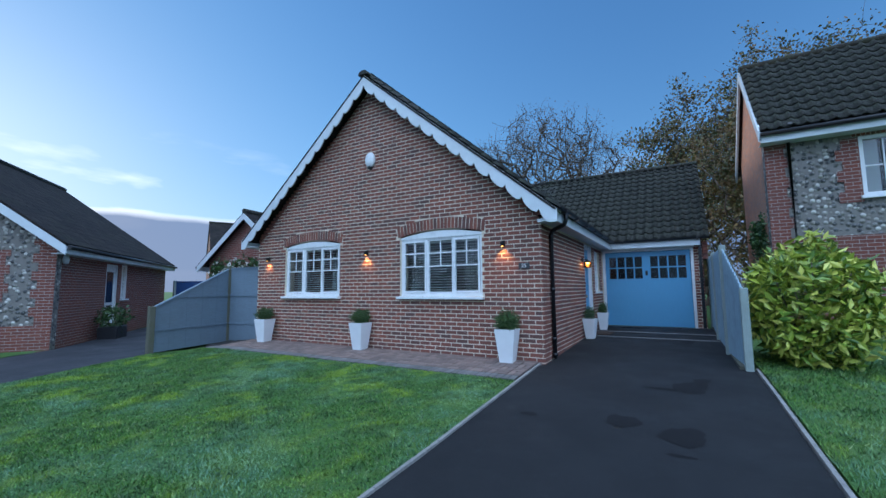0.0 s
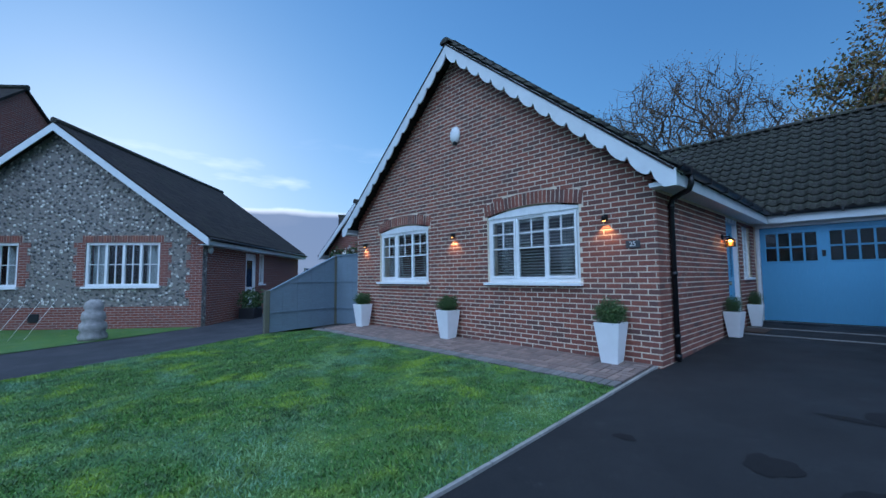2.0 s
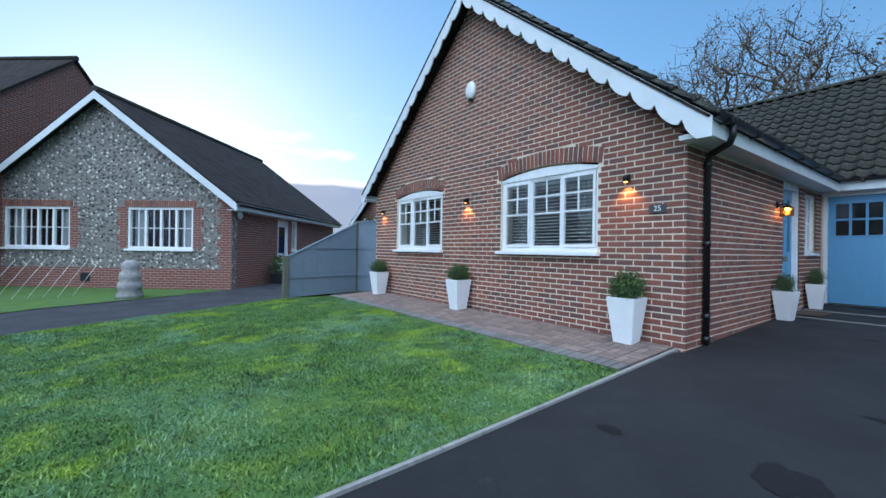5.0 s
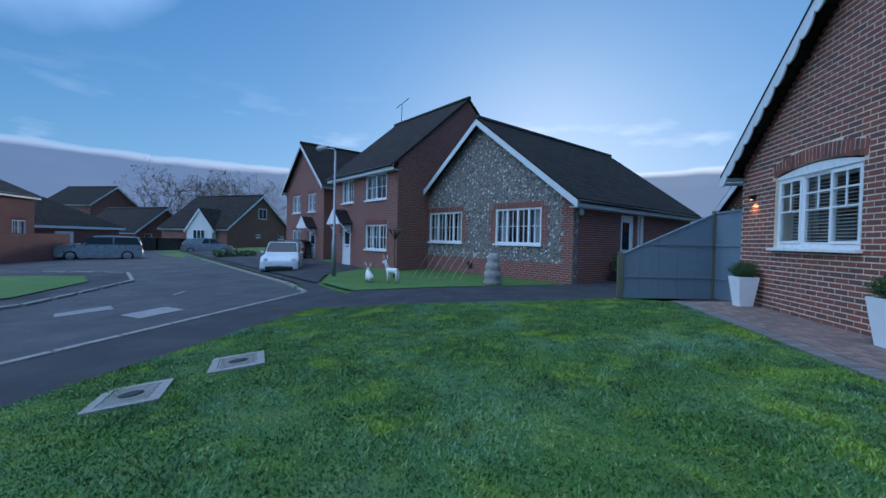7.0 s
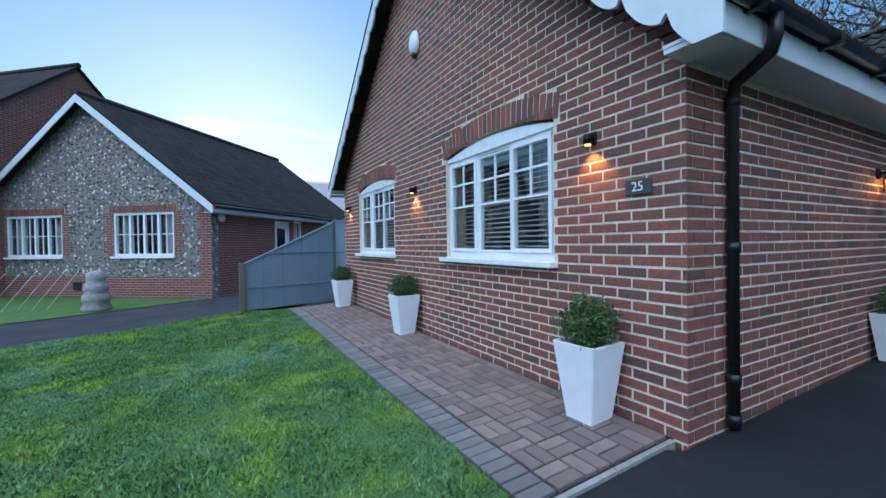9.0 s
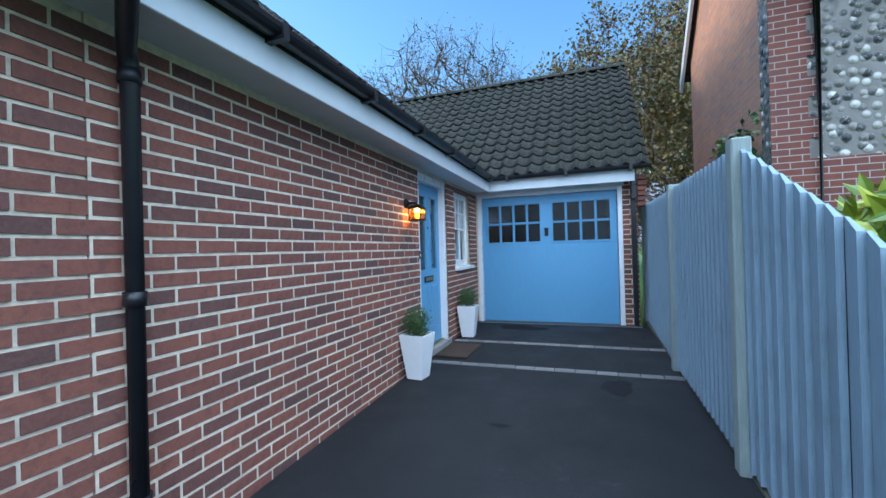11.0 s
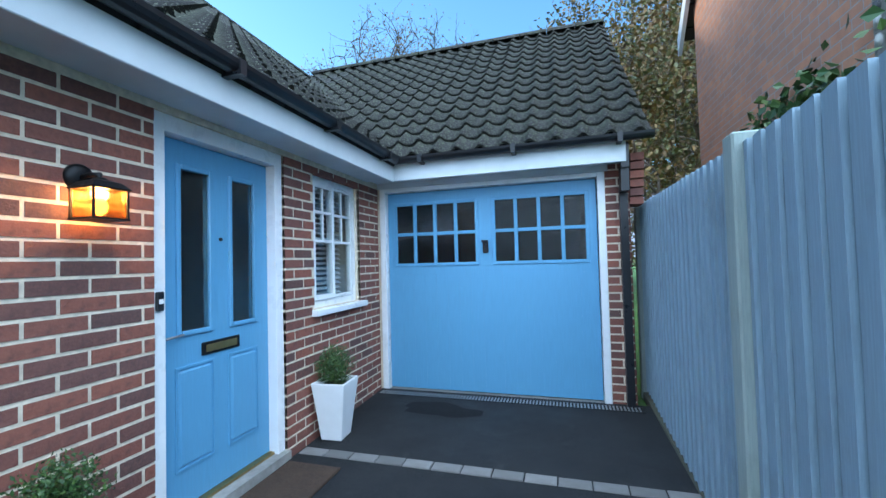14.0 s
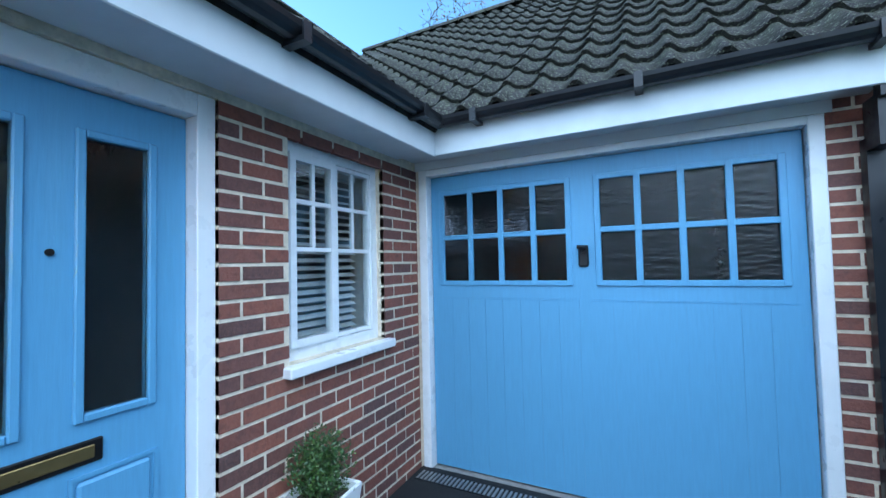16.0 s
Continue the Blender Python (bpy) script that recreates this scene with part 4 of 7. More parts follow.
def ridge_run(a, b, parent):
    a, b = Vector(a), Vector(b)
    d = (b - a)
    n = round(d.length / 0.45)
    u = d.normalized()
    for k in range(n):
        c = bmesh.new()
        p0, p1 = a + d * (k / n), a + d * ((k + 1) / n) - u * 0.012
        ring = []
        for p in (p0, p1):
            side = u.cross(Vector((0, 0, 1)))
            ring.append([c.verts.new(p + side * 0.125 * math.cos(t) + Vector((0, 0, 0.10 * math.sin(t) - 0.03))) for t in [math.pi * j / 8 for j in range(9)]])
        for j in range(8):
            f = c.faces.new((ring[0][j], ring[0][j + 1], ring[1][j + 1], ring[1][j]))
            f.smooth = True
        c.faces.new(ring[0][::-1])
        c.faces.new(ring[1])
        bmesh.ops.recalc_face_normals(c, faces=c.faces)
        part("ridge_tile", c, TILE, parent)


ridge_run((XC, Y0R - 0.02, RIDGE + 0.0), (XC, Y1R, RIDGE + 0.0), roof_r)
ridge_run((XG + 0.16, GRY, GRZ + 0.0), (-4.35, GRY, GRZ + 0.0), roof_g)

# ---- front door ----
md = pose(XS, DOOR_Y[0], 0.40, 0, 0, 90)
dw, dh = DOOR_Y[1] - DOOR_Y[0], 2.125
door_frame = part("door_frame", boxes(((0, 0.02, 0), (0.075, 0.15, dh)), ((dw - 0.075, 0.02, 0), (dw, 0.15, dh)), ((0.075, 0.02, dh - 0.09), (dw - 0.075, 0.15, dh)), m=md, bevel=0.004), UPVC, house, "white front door frame")
part("threshold", boxes(((0.0, -0.03, -0.03), (dw, 0.12, 0.03)), m=md), CONCRETE, door_frame)
part("brass_threshold", boxes(((0.075, 0.05, 0.03), (dw - 0.075, 0.09, 0.045)), m=md), BRASS, door_frame)
d0, d1, dz0, dz1 = 0.079, dw - 0.079, 0.048, dh - 0.095
m_frame = md
md = md @ Matrix.Translation((0, 0.03, 0))
lw = d1 - d0
g0, g1, g2, g3 = d0 + lw * 0.16, d0 + lw * 0.40, d0 + lw * 0.60, d0 + lw * 0.84
gz_0, gz_1 = 0.98, 1.878
leaf = part("front_door", wall_bm(lw, dz0, dz1, [(g0 - d0, g1 - d0, gz_0, gz_1), (g2 - d0, g3 - d0, gz_0, gz_1)], 0.044, md @ Matrix.Translation((d0, 0.06, 0))), BLUE, house, "blue panelled front door with two tall glazed strips")
for a, b in ((g0, g1), (g2, g3)):
    t = 0.022
    part("beading", boxes(((a - t, 0.046, gz_0 - t), (a + 0.006, 0.066, gz_1 + t)), ((b - 0.006, 0.046, gz_0 - t), (b + t, 0.066, gz_1 + t)), ((a + 0.006, 0.046, gz_0 - t), (b - 0.006, 0.066, gz_0 + 0.006)), ((a + 0.006, 0.046, gz_1 - 0.006), (b - 0.006, 0.066, gz_1 + t)), m=md, bevel=0.005), BLUE, leaf)
    p = part("glass_strip", boxes(((a, 0.074, gz_0), (b, 0.082, gz_1)), m=md), GLASS_OBSC, leaf)
    p.visible_shadow = False
    part("raised_panel", boxes(((a - 0.01, 0.05, 0.26), (b + 0.01, 0.07, 0.775)), m=md, bevel=0.012), BLUE, leaf)
    part("panel_moulding", boxes(((a - 0.03, 0.053, 0.24), (a - 0.018, 0.062, 0.795)), ((b + 0.018, 0.053, 0.24), (b + 0.03, 0.062, 0.795)), ((a - 0.018, 0.053, 0.783), (b + 0.018, 0.062, 0.795)), ((a - 0.018, 0.053, 0.24), (b + 0.018, 0.062, 0.252)), m=md), BLUE, leaf)
cx = (d0 + d1) / 2
part("letterbox", boxes(((cx - 0.14, 0.05, 0.826), (cx + 0.14, 0.062, 0.9)), m=md, bevel=0.004), IRON, leaf, "dark letterbox with a brass rim")
part("letterbox_flap", boxes(((cx - 0.115, 0.046, 0.842), (cx + 0.115, 0.051, 0.884)), m=md, bevel=0.003), BRASS, leaf)
part("peephole", tube(bmesh.new(), [md @ Vector((cx, 0.05, dz0 + 1.45)), md @ Vector((cx, 0.064, dz0 + 1.45))], 0.011), IRON, leaf)
part("handle", tube(boxes(((d0 + 0.016, 0.053, 0.9), (d0 + 0.036, 0.061, 1.02)), m=md, bevel=0.003), [md @ Vector((d0 + 0.026, 0.056, 0.965)), md @ Vector((d0 + 0.026, 0.025, 0.965)), md @ Vector((d0 + 0.125, 0.024, 0.972))], 0.0065), STEEL, leaf, "slim grey lever handle")
part("doorbell", boxes(((0.018, 0.004, 1.12), (0.056, 0.021, 1.215)), m=m_frame, bevel=0.004), BLACK, door_frame, "small black doorbell")
part("doorbell_button", boxes(((0.026, 0.001, 1.155), (0.048, 0.005, 1.178)), m=m_frame), UPVC, door_frame)

# ---- garage door ----
mg = Matrix.Translation((GAR_X[0], YG, 0.40))
gw, gh = GAR_X[1] - GAR_X[0], 2.118
gframe = part("garage_frame", boxes(((0, -0.012, -0.02), (0.065, 0.09, gh)), ((gw - 0.065, -0.012, -0.02), (gw, 0.09, gh)), ((0.065, -0.012, gh - 0.045), (gw - 0.065, 0.09, gh)), m=mg, bevel=0.004), UPVC, house, "white garage door frame")
a0, a1, b0, b1 = 0.072, gw - 0.072, 0.01, gh - 0.05
zw0, zw1 = 1.30, 1.945
lw = (a1 - a0) / 2
groups = [(a0 + 0.085, a0 + lw - 0.085), (a0 + lw + 0.085, a1 - 0.085)]
gdoor = part("garage_door", wall_bm(a1 - a0, b0, b1, [(g[0] - a0, g[1] - a0, zw0, zw1) for g in groups], 0.035, mg @ Matrix.Translation((a0, 0.05, 0))), BLUE, house, "blue wood-grained garage door with small panes")
for p0, p1 in groups:
    pw = (p1 - p0) / 4
    for k in range(5):
        x = p0 + pw * k
        part("glazing_bar", boxes(((x - 0.018, 0.038, zw0 - 0.015), (x + 0.018, 0.062, zw1 + 0.015)), m=mg, bevel=0.004), BLUE, gdoor)
    for z in (zw0, (zw0 + zw1) / 2, zw1):
        part("glazing_bar", boxes(((p0 - 0.016, 0.04, z - 0.017), (p1 + 0.016, 0.061, z + 0.017)), m=mg, bevel=0.004), BLUE, gdoor)
    for k in range(4):
        for z0, z1 in ((zw0, (zw0 + zw1) / 2), ((zw0 + zw1) / 2, zw1)):
            p = part("pane", boxes(((p0 + pw * k, 0.066, z0), (p0 + pw * (k + 1), 0.072, z1)), m=mg), GLASS_RIPPLE, gdoor)
    part("panel_line", boxes(((p0 - 0.05, 0.046, zw0 - 0.105), (p1 + 0.05, 0.0505, zw0 - 0.098)), m=mg), BLUE, gdoor)
    nb = 8
    for k in range(nb):
        w = (p1 - p0 + 0.1) / nb
        part("board", boxes(((p0 - 0.05 + w * k + 0.0005, 0.0465, 0.06), (p0 - 0.05 + w * (k + 1) - 0.0005, 0.051, zw0 - 0.11)), m=mg), BLUE, gdoor)
hx = gw / 2
part("garage_handle", tube(boxes(((hx - 0.03, 0.03, 1.40), (hx + 0.03, 0.049, 1.53)), m=mg, bevel=0.01), [mg @ Vector((hx, 0.03, 1.50)), mg @ Vector((hx, 0.0, 1.50)), mg @ Vector((hx + 0.03, -0.005, 1.52)), mg @ Vector((hx - 0.03, -0.005, 1.52))], 0.013), BLACK, gdoor, "black turn handle")
part("garage_sill", boxes(((0, -0.05, -0.08), (gw, 0.1, -0.004)), m=mg), CONCRETE, house, "concrete sill under the garage door")


# ---- leaves ----
def leaf_cloud(name, pts, size, material, parent, seed=1, aspect=0.5, fold=0.25, up=0.3, label="", kind="stuff"):
    """Many small folded leaves, one at each point, as one mesh."""
    rng = np.random.default_rng(seed)
    n = len(pts)
    pts = np.asarray(pts, float)
    d = rng.normal(size=(n, 3))
    d[:, 2] += up
    d /= np.linalg.norm(d, axis=1)[:, None]
    r = rng.normal(size=(n, 3))
    s = np.cross(d, r)
    s /= np.linalg.norm(s, axis=1)[:, None]
    nn = np.cross(s, d)
    L = (size * rng.uniform(0.6, 1.3, n))[:, None]
    W = L * aspect * 0.5
    v = np.stack([pts, pts + d * L * 0.5 + s * W + nn * W * fold, pts + d * L, pts + d * L * 0.5 - s * W + nn * W * fold], 1).reshape(-1, 3)
    k = np.arange(n)[:, None] * 4
    f = np.concatenate([k + np.array([[0, 1, 2]]), k + np.array([[0, 2, 3]])], 0)
    ob = new(name, raw_mesh(name, v, f, material))
    if parent:
        join_to(ob, parent)
    return tagged(ob, label, "", "", kind)


def shell_points(n, radii, seed, inner=0.55, lump=0.25):
    rng = np.random.default_rng(seed)
    d = rng.normal(size=(n, 3))
    d /= np.linalg.norm(d, axis=1)[:, None]
    wob = 1 + lump * (np.sin(d[:, 0] * 5 + seed) * np.sin(d[:, 1] * 6 + 1.3 * seed) + 0.5 * np.sin(d[:, 2] * 9 + seed))
    return d * np.array(radii) * wob[:, None] * rng.uniform(inner, 1, n)[:, None]


# ---- planters ----
def planter(name, label, leaves, plant_r, seed, tall=1.0, k_=1.0):
    p = root(name, (0, 0, 0), label, "planter", group="white planters along the wall")
    b = bmesh.new()
    h, t0, t1 = 0.55, 0.105, 0.17
    rings = []
    for r, z in ((t0, 0), (t1, h), (t1 - 0.022, h), (t1 - 0.03, h - 0.07)):
        rings.append([b.verts.new((sx * r, sy * r, z)) for sx, sy in ((-1, -1), (1, -1), (1, 1), (-1, 1))])
    b.faces.new(rings[0][::-1])
    for a, c in zip(rings, rings[1:]):
        for k in range(4):
            b.faces.new((a[k], a[(k + 1) % 4], c[(k + 1) % 4], c[k]))
    bmesh.ops.bevel(b, geom=[e for e in b.edges], offset=0.006, segments=2, affect="EDGES")
    part("pot", b, POT, p, "white tapered square pot")
    part("soil", boxes(((-0.148, -0.148, h - 0.09), (0.148, 0.148, h - 0.05)), bevel=0.01), EARTH, p)
    pts = shell_points(leaves, (plant_r, plant_r, plant_r * tall), seed, 0.35)
    pts[:, 2] += h + plant_r * tall * 0.62
    pts = pts[pts[:, 2] > h - 0.06]
    part("stems", tube(tube(bmesh.new(), [(0.01, 0, h - 0.06), (0.02, 0.01, h + plant_r)], 0.008, 6), [(-0.02, 0.01, h - 0.06), (-0.06, 0.03, h + plant_r * 0.9)], 0.006, 6), BARK, p)
    leaf_cloud("foliage", pts, 0.025, BOX, p, seed, 0.5)
    for o in p.children:
        o.data.transform(Matrix.Scale(k_, 4))
    return p


pot_a = planter("planter", "white tapered planter with a clipped box ball", 6000, 0.2, 2, 0.85)
pot_b = planter("planter", "white tapered planter with a loose box shrub", 5600, 0.215, 5, 0.85)
pot_c = planter("planter", "white tapered planter with a small bushy evergreen", 3000, 0.17, 7, 1.2, 0.8)
pot_a.matrix_basis = pose(-5.24, 6.35, ground(-5.24, 6.3) + 0.02)
copy_thing(pot_a, pose(-8.14, 6.30, ground(-8.2, 6.2) + 0.02, 0, 0, 4))
pot_b.matrix_basis = pose(-2.11, 6.355, ground(-2.2, 6.3) + 0.02, 0, 0, 3)
pot_c.matrix_basis = pose(-1.395, 9.58, ground(-1.3, 9.7) + 0.013, 0, 0, -6)
copy_thing(pot_c, pose(-1.395, 11.41, ground(-1.3, 11.5) + 0.013, 0, 0, 4))


# ---- lamps, alarm, number ----
def wall_spot(x, z):
    l = root("wall_light", (x, YF, z), "small black downlight glowing warm on brick", "wall light", group="downlights on the gable wall")
    part("backplate", boxes(((x - 0.03, YF - 0.018, z - 0.02), (x + 0.03, YF - 0.003, z + 0.075)), bevel=0.004), IRON, l)
    b = bmesh.new()
    lathe(b, [(0.034, -0.02), (0.036, 0.03), (0.03, 0.05), (0.0255, 0.052)], Matrix.Translation((x, YF - 0.065, z)), 14)
    part("shade", b, IRON, l)
    part("arm", boxes(((x - 0.008, YF - 0.05, z + 0.02), (x + 0.008, YF - 0.016, z + 0.036))), IRON, l)
    part("bulb", lathe(bmesh.new(), [(0.02, -0.03), (0.024, -0.024), (0.024, -0.021)], Matrix.Translation((x, YF - 0.065, z)), 12), WARM, l, "glowing warm bulb")
    d = bpy.data.lights.new("downlight", "SPOT")
    d.energy, d.color, d.spot_size, d.spot_blend, d.shadow_soft_size = 8.0, (1.0, 0.45, 0.12), radians(105), 0.6, 0.02
    o = new("downlight", d)
    o.matrix_world = look((x, YF - 0.066, z - 0.04), (x, YF - 0.025, z - 0.3))


for x in (-8.38, -5.25, -2.22):
    wall_spot(x, 2.22)

lan_y, lan_z = 9.735, 2.0
lan = root("wall_lantern", (XS, lan_y, lan_z), "black square lantern with a glowing warm bulb beside the door", "wall light")
lx = XS + 0.125
part("backplate", lathe(bmesh.new(), [(0.055, 0), (0.055, 0.014), (0.045, 0.024), (0.02, 0.03)], pose(XS - 0.002, lan_y, lan_z + 0.115, 0, 90, 0), 18), IRON, lan)
part("arm", tube(bmesh.new(), [(XS + 0.02, lan_y, lan_z + 0.115), (XS + 0.07, lan_y, lan_z + 0.12), (lx, lan_y, lan_z + 0.115), (lx, lan_y, lan_z + 0.09)], 0.011, 8), IRON, lan)
cap = bmesh.new()
rings = [[cap.verts.new((lx + sx * r, lan_y + sy * r, lan_z + z)) for sx, sy in ((-1, -1), (1, -1), (1, 1), (-1, 1))] for r, z in ((0.07, 0.052), (0.074, 0.058), (0.05, 0.084), (0.022, 0.094), (0.012, 0.104))]
for r0, r1 in zip(rings, rings[1:]):
    for k in range(4):
        cap.faces.new((r0[k], r0[(k + 1) % 4], r1[(k + 1) % 4], r1[k]))
cap.faces.new(rings[0][::-1])
cap.faces.new(rings[-1])
part("roof", cap, IRON, lan)
cage = boxes(*[((lx + sx * 0.064 - 0.004, lan_y + sy * 0.064 - 0.004, lan_z - 0.062), (lx + sx * 0.064 + 0.004, lan_y + sy * 0.064 + 0.004, lan_z + 0.053)) for sx in (-1, 1) for sy in (-1, 1)])
box(cage, (lx - 0.07, lan_y - 0.07, lan_z - 0.07), (lx + 0.07, lan_y + 0.07, lan_z - 0.062))
part("cage", cage, IRON, lan)
gl = part("lantern_glass", boxes(((lx - 0.06, lan_y - 0.06, lan_z - 0.061), (lx - 0.057, lan_y + 0.06, lan_z + 0.051)), ((lx + 0.057, lan_y - 0.06, lan_z - 0.061), (lx + 0.06, lan_y + 0.06, lan_z + 0.051)), ((lx - 0.057, lan_y - 0.06, lan_z - 0.061), (lx + 0.057, lan_y - 0.057, lan_z + 0.051)), ((lx - 0.057, lan_y + 0.057, lan_z - 0.061), (lx + 0.057, lan_y + 0.06, lan_z + 0.051))), GLASS_GLOW, lan, "lantern glass tinted amber to carry the bulb's glow")
gl.visible_shadow = False
part("bulb", lathe(bmesh.new(), [(0.008, -0.05), (0.022, -0.035), (0.027, -0.01), (0.014, 0.02)], Matrix.Translation((lx, lan_y, lan_z)), 12), WARM, lan, "glowing warm bulb")
ld = bpy.data.lights.new("lantern", "POINT")
ld.energy, ld.color, ld.shadow_soft_size = 2.2, (1.0, 0.5, 0.16), 0.03
lo_ = new("lantern", ld)
lo_.matrix_world = Matrix.Translation((lx, lan_y, lan_z + 0.036))

al = root("alarm_box", (-5.18, YF, 4.22), "white oval burglar alarm box high on the gable", "alarm")
part("case", lathe(bmesh.new(), [(0.13, 0.0), (0.135, 0.02), (0.12, 0.055), (0.06, 0.075), (0.02, 0.078)], Matrix.Translation((-5.18, YF - 0.003, 4.22)) @ pose(0, 0, 0, 90, 0, 0) @ Matrix.Diagonal((0.95, 1.25, 1, 1)), 24), UPVC, al)
part("lens", lathe(bmesh.new(), [(0.045, 0.0), (0.045, 0.05), (0.02, 0.062)], Matrix.Translation((-5.18, YF - 0.003, 4.06)) @ pose(0, 0, 0, 90, 0, 0), 14), BLACK, al)

plaque = root("house_number", (-1.86, YF, 1.85), "slate plaque with the white number 25", "sign")
part("plate", boxes(((-1.955, YF - 0.016, 1.80), (-1.765, YF - 0.003, 1.90)), bevel=0.003), SLATE, plaque)
txt = bpy.data.curves.new("digits", "FONT")
txt.body, txt.size, txt.extrude, txt.align_x, txt.align_y = "25", 0.088, 0.0015, "CENTER", "CENTER"
txt.materials.append(LETTER)
to = new("digits", txt)
to.matrix_basis = pose(-1.86, YF - 0.019, 1.85, 90, 0, 0)
join_to(to, plaque)


# ---- block path, edgings, drain, mat ----
PY0, PY1, PX0, PX1 = 5.62, 6.545, -8.95, -1.66
path = drape("path", [(-9.05, 5.42), (-1.64, 5.40), (-1.64, 6.6), (-8.82, 6.6), (-8.82, 6.74), (-10.15, 6.74), (-9.9, 6.0)], 0.02, SAND, 0.5, "brick-paved path under the front wall", "path")


def lay_block(x0, y0, x1, y1, parent, material, top=0.045, cache={}):
    key = (round(x1 - x0, 3), round(y1 - y0, 3), material.name)
    if key not in cache:
        w, d = x1 - x0, y1 - y0
        b = bmesh.new()
        vs = [b.verts.new(p) for p in ((-w / 2, -d / 2, -0.03), (w / 2, -d / 2, -0.03), (w / 2, d / 2, -0.03), (-w / 2, d / 2, -0.03), (-w / 2, -d / 2, -0.005), (w / 2, -d / 2, -0.005), (w / 2, d / 2, -0.005), (-w / 2, d / 2, -0.005), (-w / 2 + 0.005, -d / 2 + 0.005, 0), (w / 2 - 0.005, -d / 2 + 0.005, 0), (w / 2 - 0.005, d / 2 - 0.005, 0), (-w / 2 + 0.005, d / 2 - 0.005, 0))]
        for a in (0, 4):
            for k in range(4):
                b.faces.new((vs[a + k], vs[a + (k + 1) % 4], vs[a + 4 + (k + 1) % 4], vs[a + 4 + k]))
        b.faces.new(vs[8:])
        cache[key] = mesh_of("paver", b, material)
    ob = new("paver", cache[key])
    ob.parent = parent
    cx, cy = (x0 + x1) / 2, (y0 + y1) / 2
    slope = math.degrees(math.atan((ground(cx, cy + 0.1) - ground(cx, cy - 0.1)) / 0.2))
    ob.matrix_basis = pose(cx, cy, ground(cx, cy) + top + random.uniform(-0.002, 0.002), slope, 0, random.uniform(-0.5, 0.5))


random.seed(11)
# basket-weave of 200 x 100 blocks
nbx = int((PX1 - PX0) / 0.2)
for i in range(nbx):
    for j in range(4):
        x, y = PX1 - 0.2 * (i + 1), PY0 + 0.2 * j
        if (i + j) % 2:
            for k in range(2):
                lay_block(x + 0.006, y + 0.1 * k + 0.006, x + 0.194, y + 0.1 * k + 0.094, path, PAVER)
        else:
            for k in range(2):
                lay_block(x + 0.1 * k + 0.006, y + 0.006, x + 0.1 * k + 0.094, y + 0.194, path, PAVER)
for i in range(nbx):
    x = PX1 - 0.2 * (i + 1)
    lay_block(x + 0.003, PY0 + 0.803, x + 0.197, PY0 + 0.897, path, PAVER)
border = root("path_border", (-5, 5.6, 0.2), "grey block edging between path and lawn", "edging")
for i in range(int(7.3 / 0.1)):
    x = PX1 - 0.1 * (i + 1)
    lay_block(x + 0.006, 5.41, x + 0.094, 5.605, border, PAVER_GREY, 0.047)
    border.children[-1].matrix_parent_inverse = border.matrix_basis.inverted()
part("drain_slot", boxes(((-8.9, 5.606, 0.2), (-1.7, 5.618, 0.24))), BLACK, border)


def edging(x, y0, y1, label):
    e = root("concrete_edging", (x, (y0 + y1) / 2, ground(x, (y0 + y1) / 2)), label, "edging")
    y = y0
    while y < y1:
        y2 = min(y1, y + 0.9)
        b = bmesh.new()
        pts = [(x - 0.017, y + 0.004), (x + 0.017, y + 0.004), (x + 0.017, y2 - 0.004), (x - 0.017, y2 - 0.004)]
        lo = [b.verts.new((px, py, ground(px, py) - 0.05)) for px, py in pts]
        hi = [b.verts.new((px, py, ground(px, py) + 0.034)) for px, py in pts]
        b.faces.new(hi)
        for k in range(4):
            b.faces.new((lo[k], lo[(k + 1) % 4], hi[(k + 1) % 4], hi[k]))
        part("edging_stone", b, CONCRETE, e)
        y = y2


edging(-1.62, -2.1, 6.52, "pale concrete edging between lawn and driveway")
edging(1.25, -2.1, 7.3, "pale concrete edging along the driveway")
for yb in (10.13, 11.15):
    band = root("sett_band", (-0.25, yb, 0.36), "line of grey setts across the driveway", "edging", group="sett bands across the driveway")
    x = -1.52
    while x < 1.02:
        lay_block(x + 0.004, yb - 0.048, x + 0.196, yb + 0.048, band, PAVER_GREY, 0.02)
        band.children[-1].matrix_parent_inverse = band.matrix_basis.inverted()
        x += 0.2
drain = root("channel_drain", (-0.3, 12.44, 0.39), "dark grated channel drain before the garage", "drain")
part("channel", boxes(((-1.5, 12.38, 0.36), (0.98, 12.385, 0.404)), ((-1.5, 12.495, 0.36), (0.98, 12.5, 0.404)), ((-1.5, 12.385, 0.36), (0.98, 12.495, 0.388))), BLACK, drain)
for k in range(82):
    part("grate_bar", boxes(((-1.49 + 0.03 * k, 12.386, 0.39), (-1.476 + 0.03 * k, 12.494, 0.405))), STEEL, drain)
thing("doormat", boxes(((-1.5, 10.30, ground(-1.3, 10.6) + 0.012), (-1.1, 10.98, ground(-1.3, 10.6) + 0.032)), bevel=0.006), COIR, "worn brown coir doormat before the blue door", "doormat")


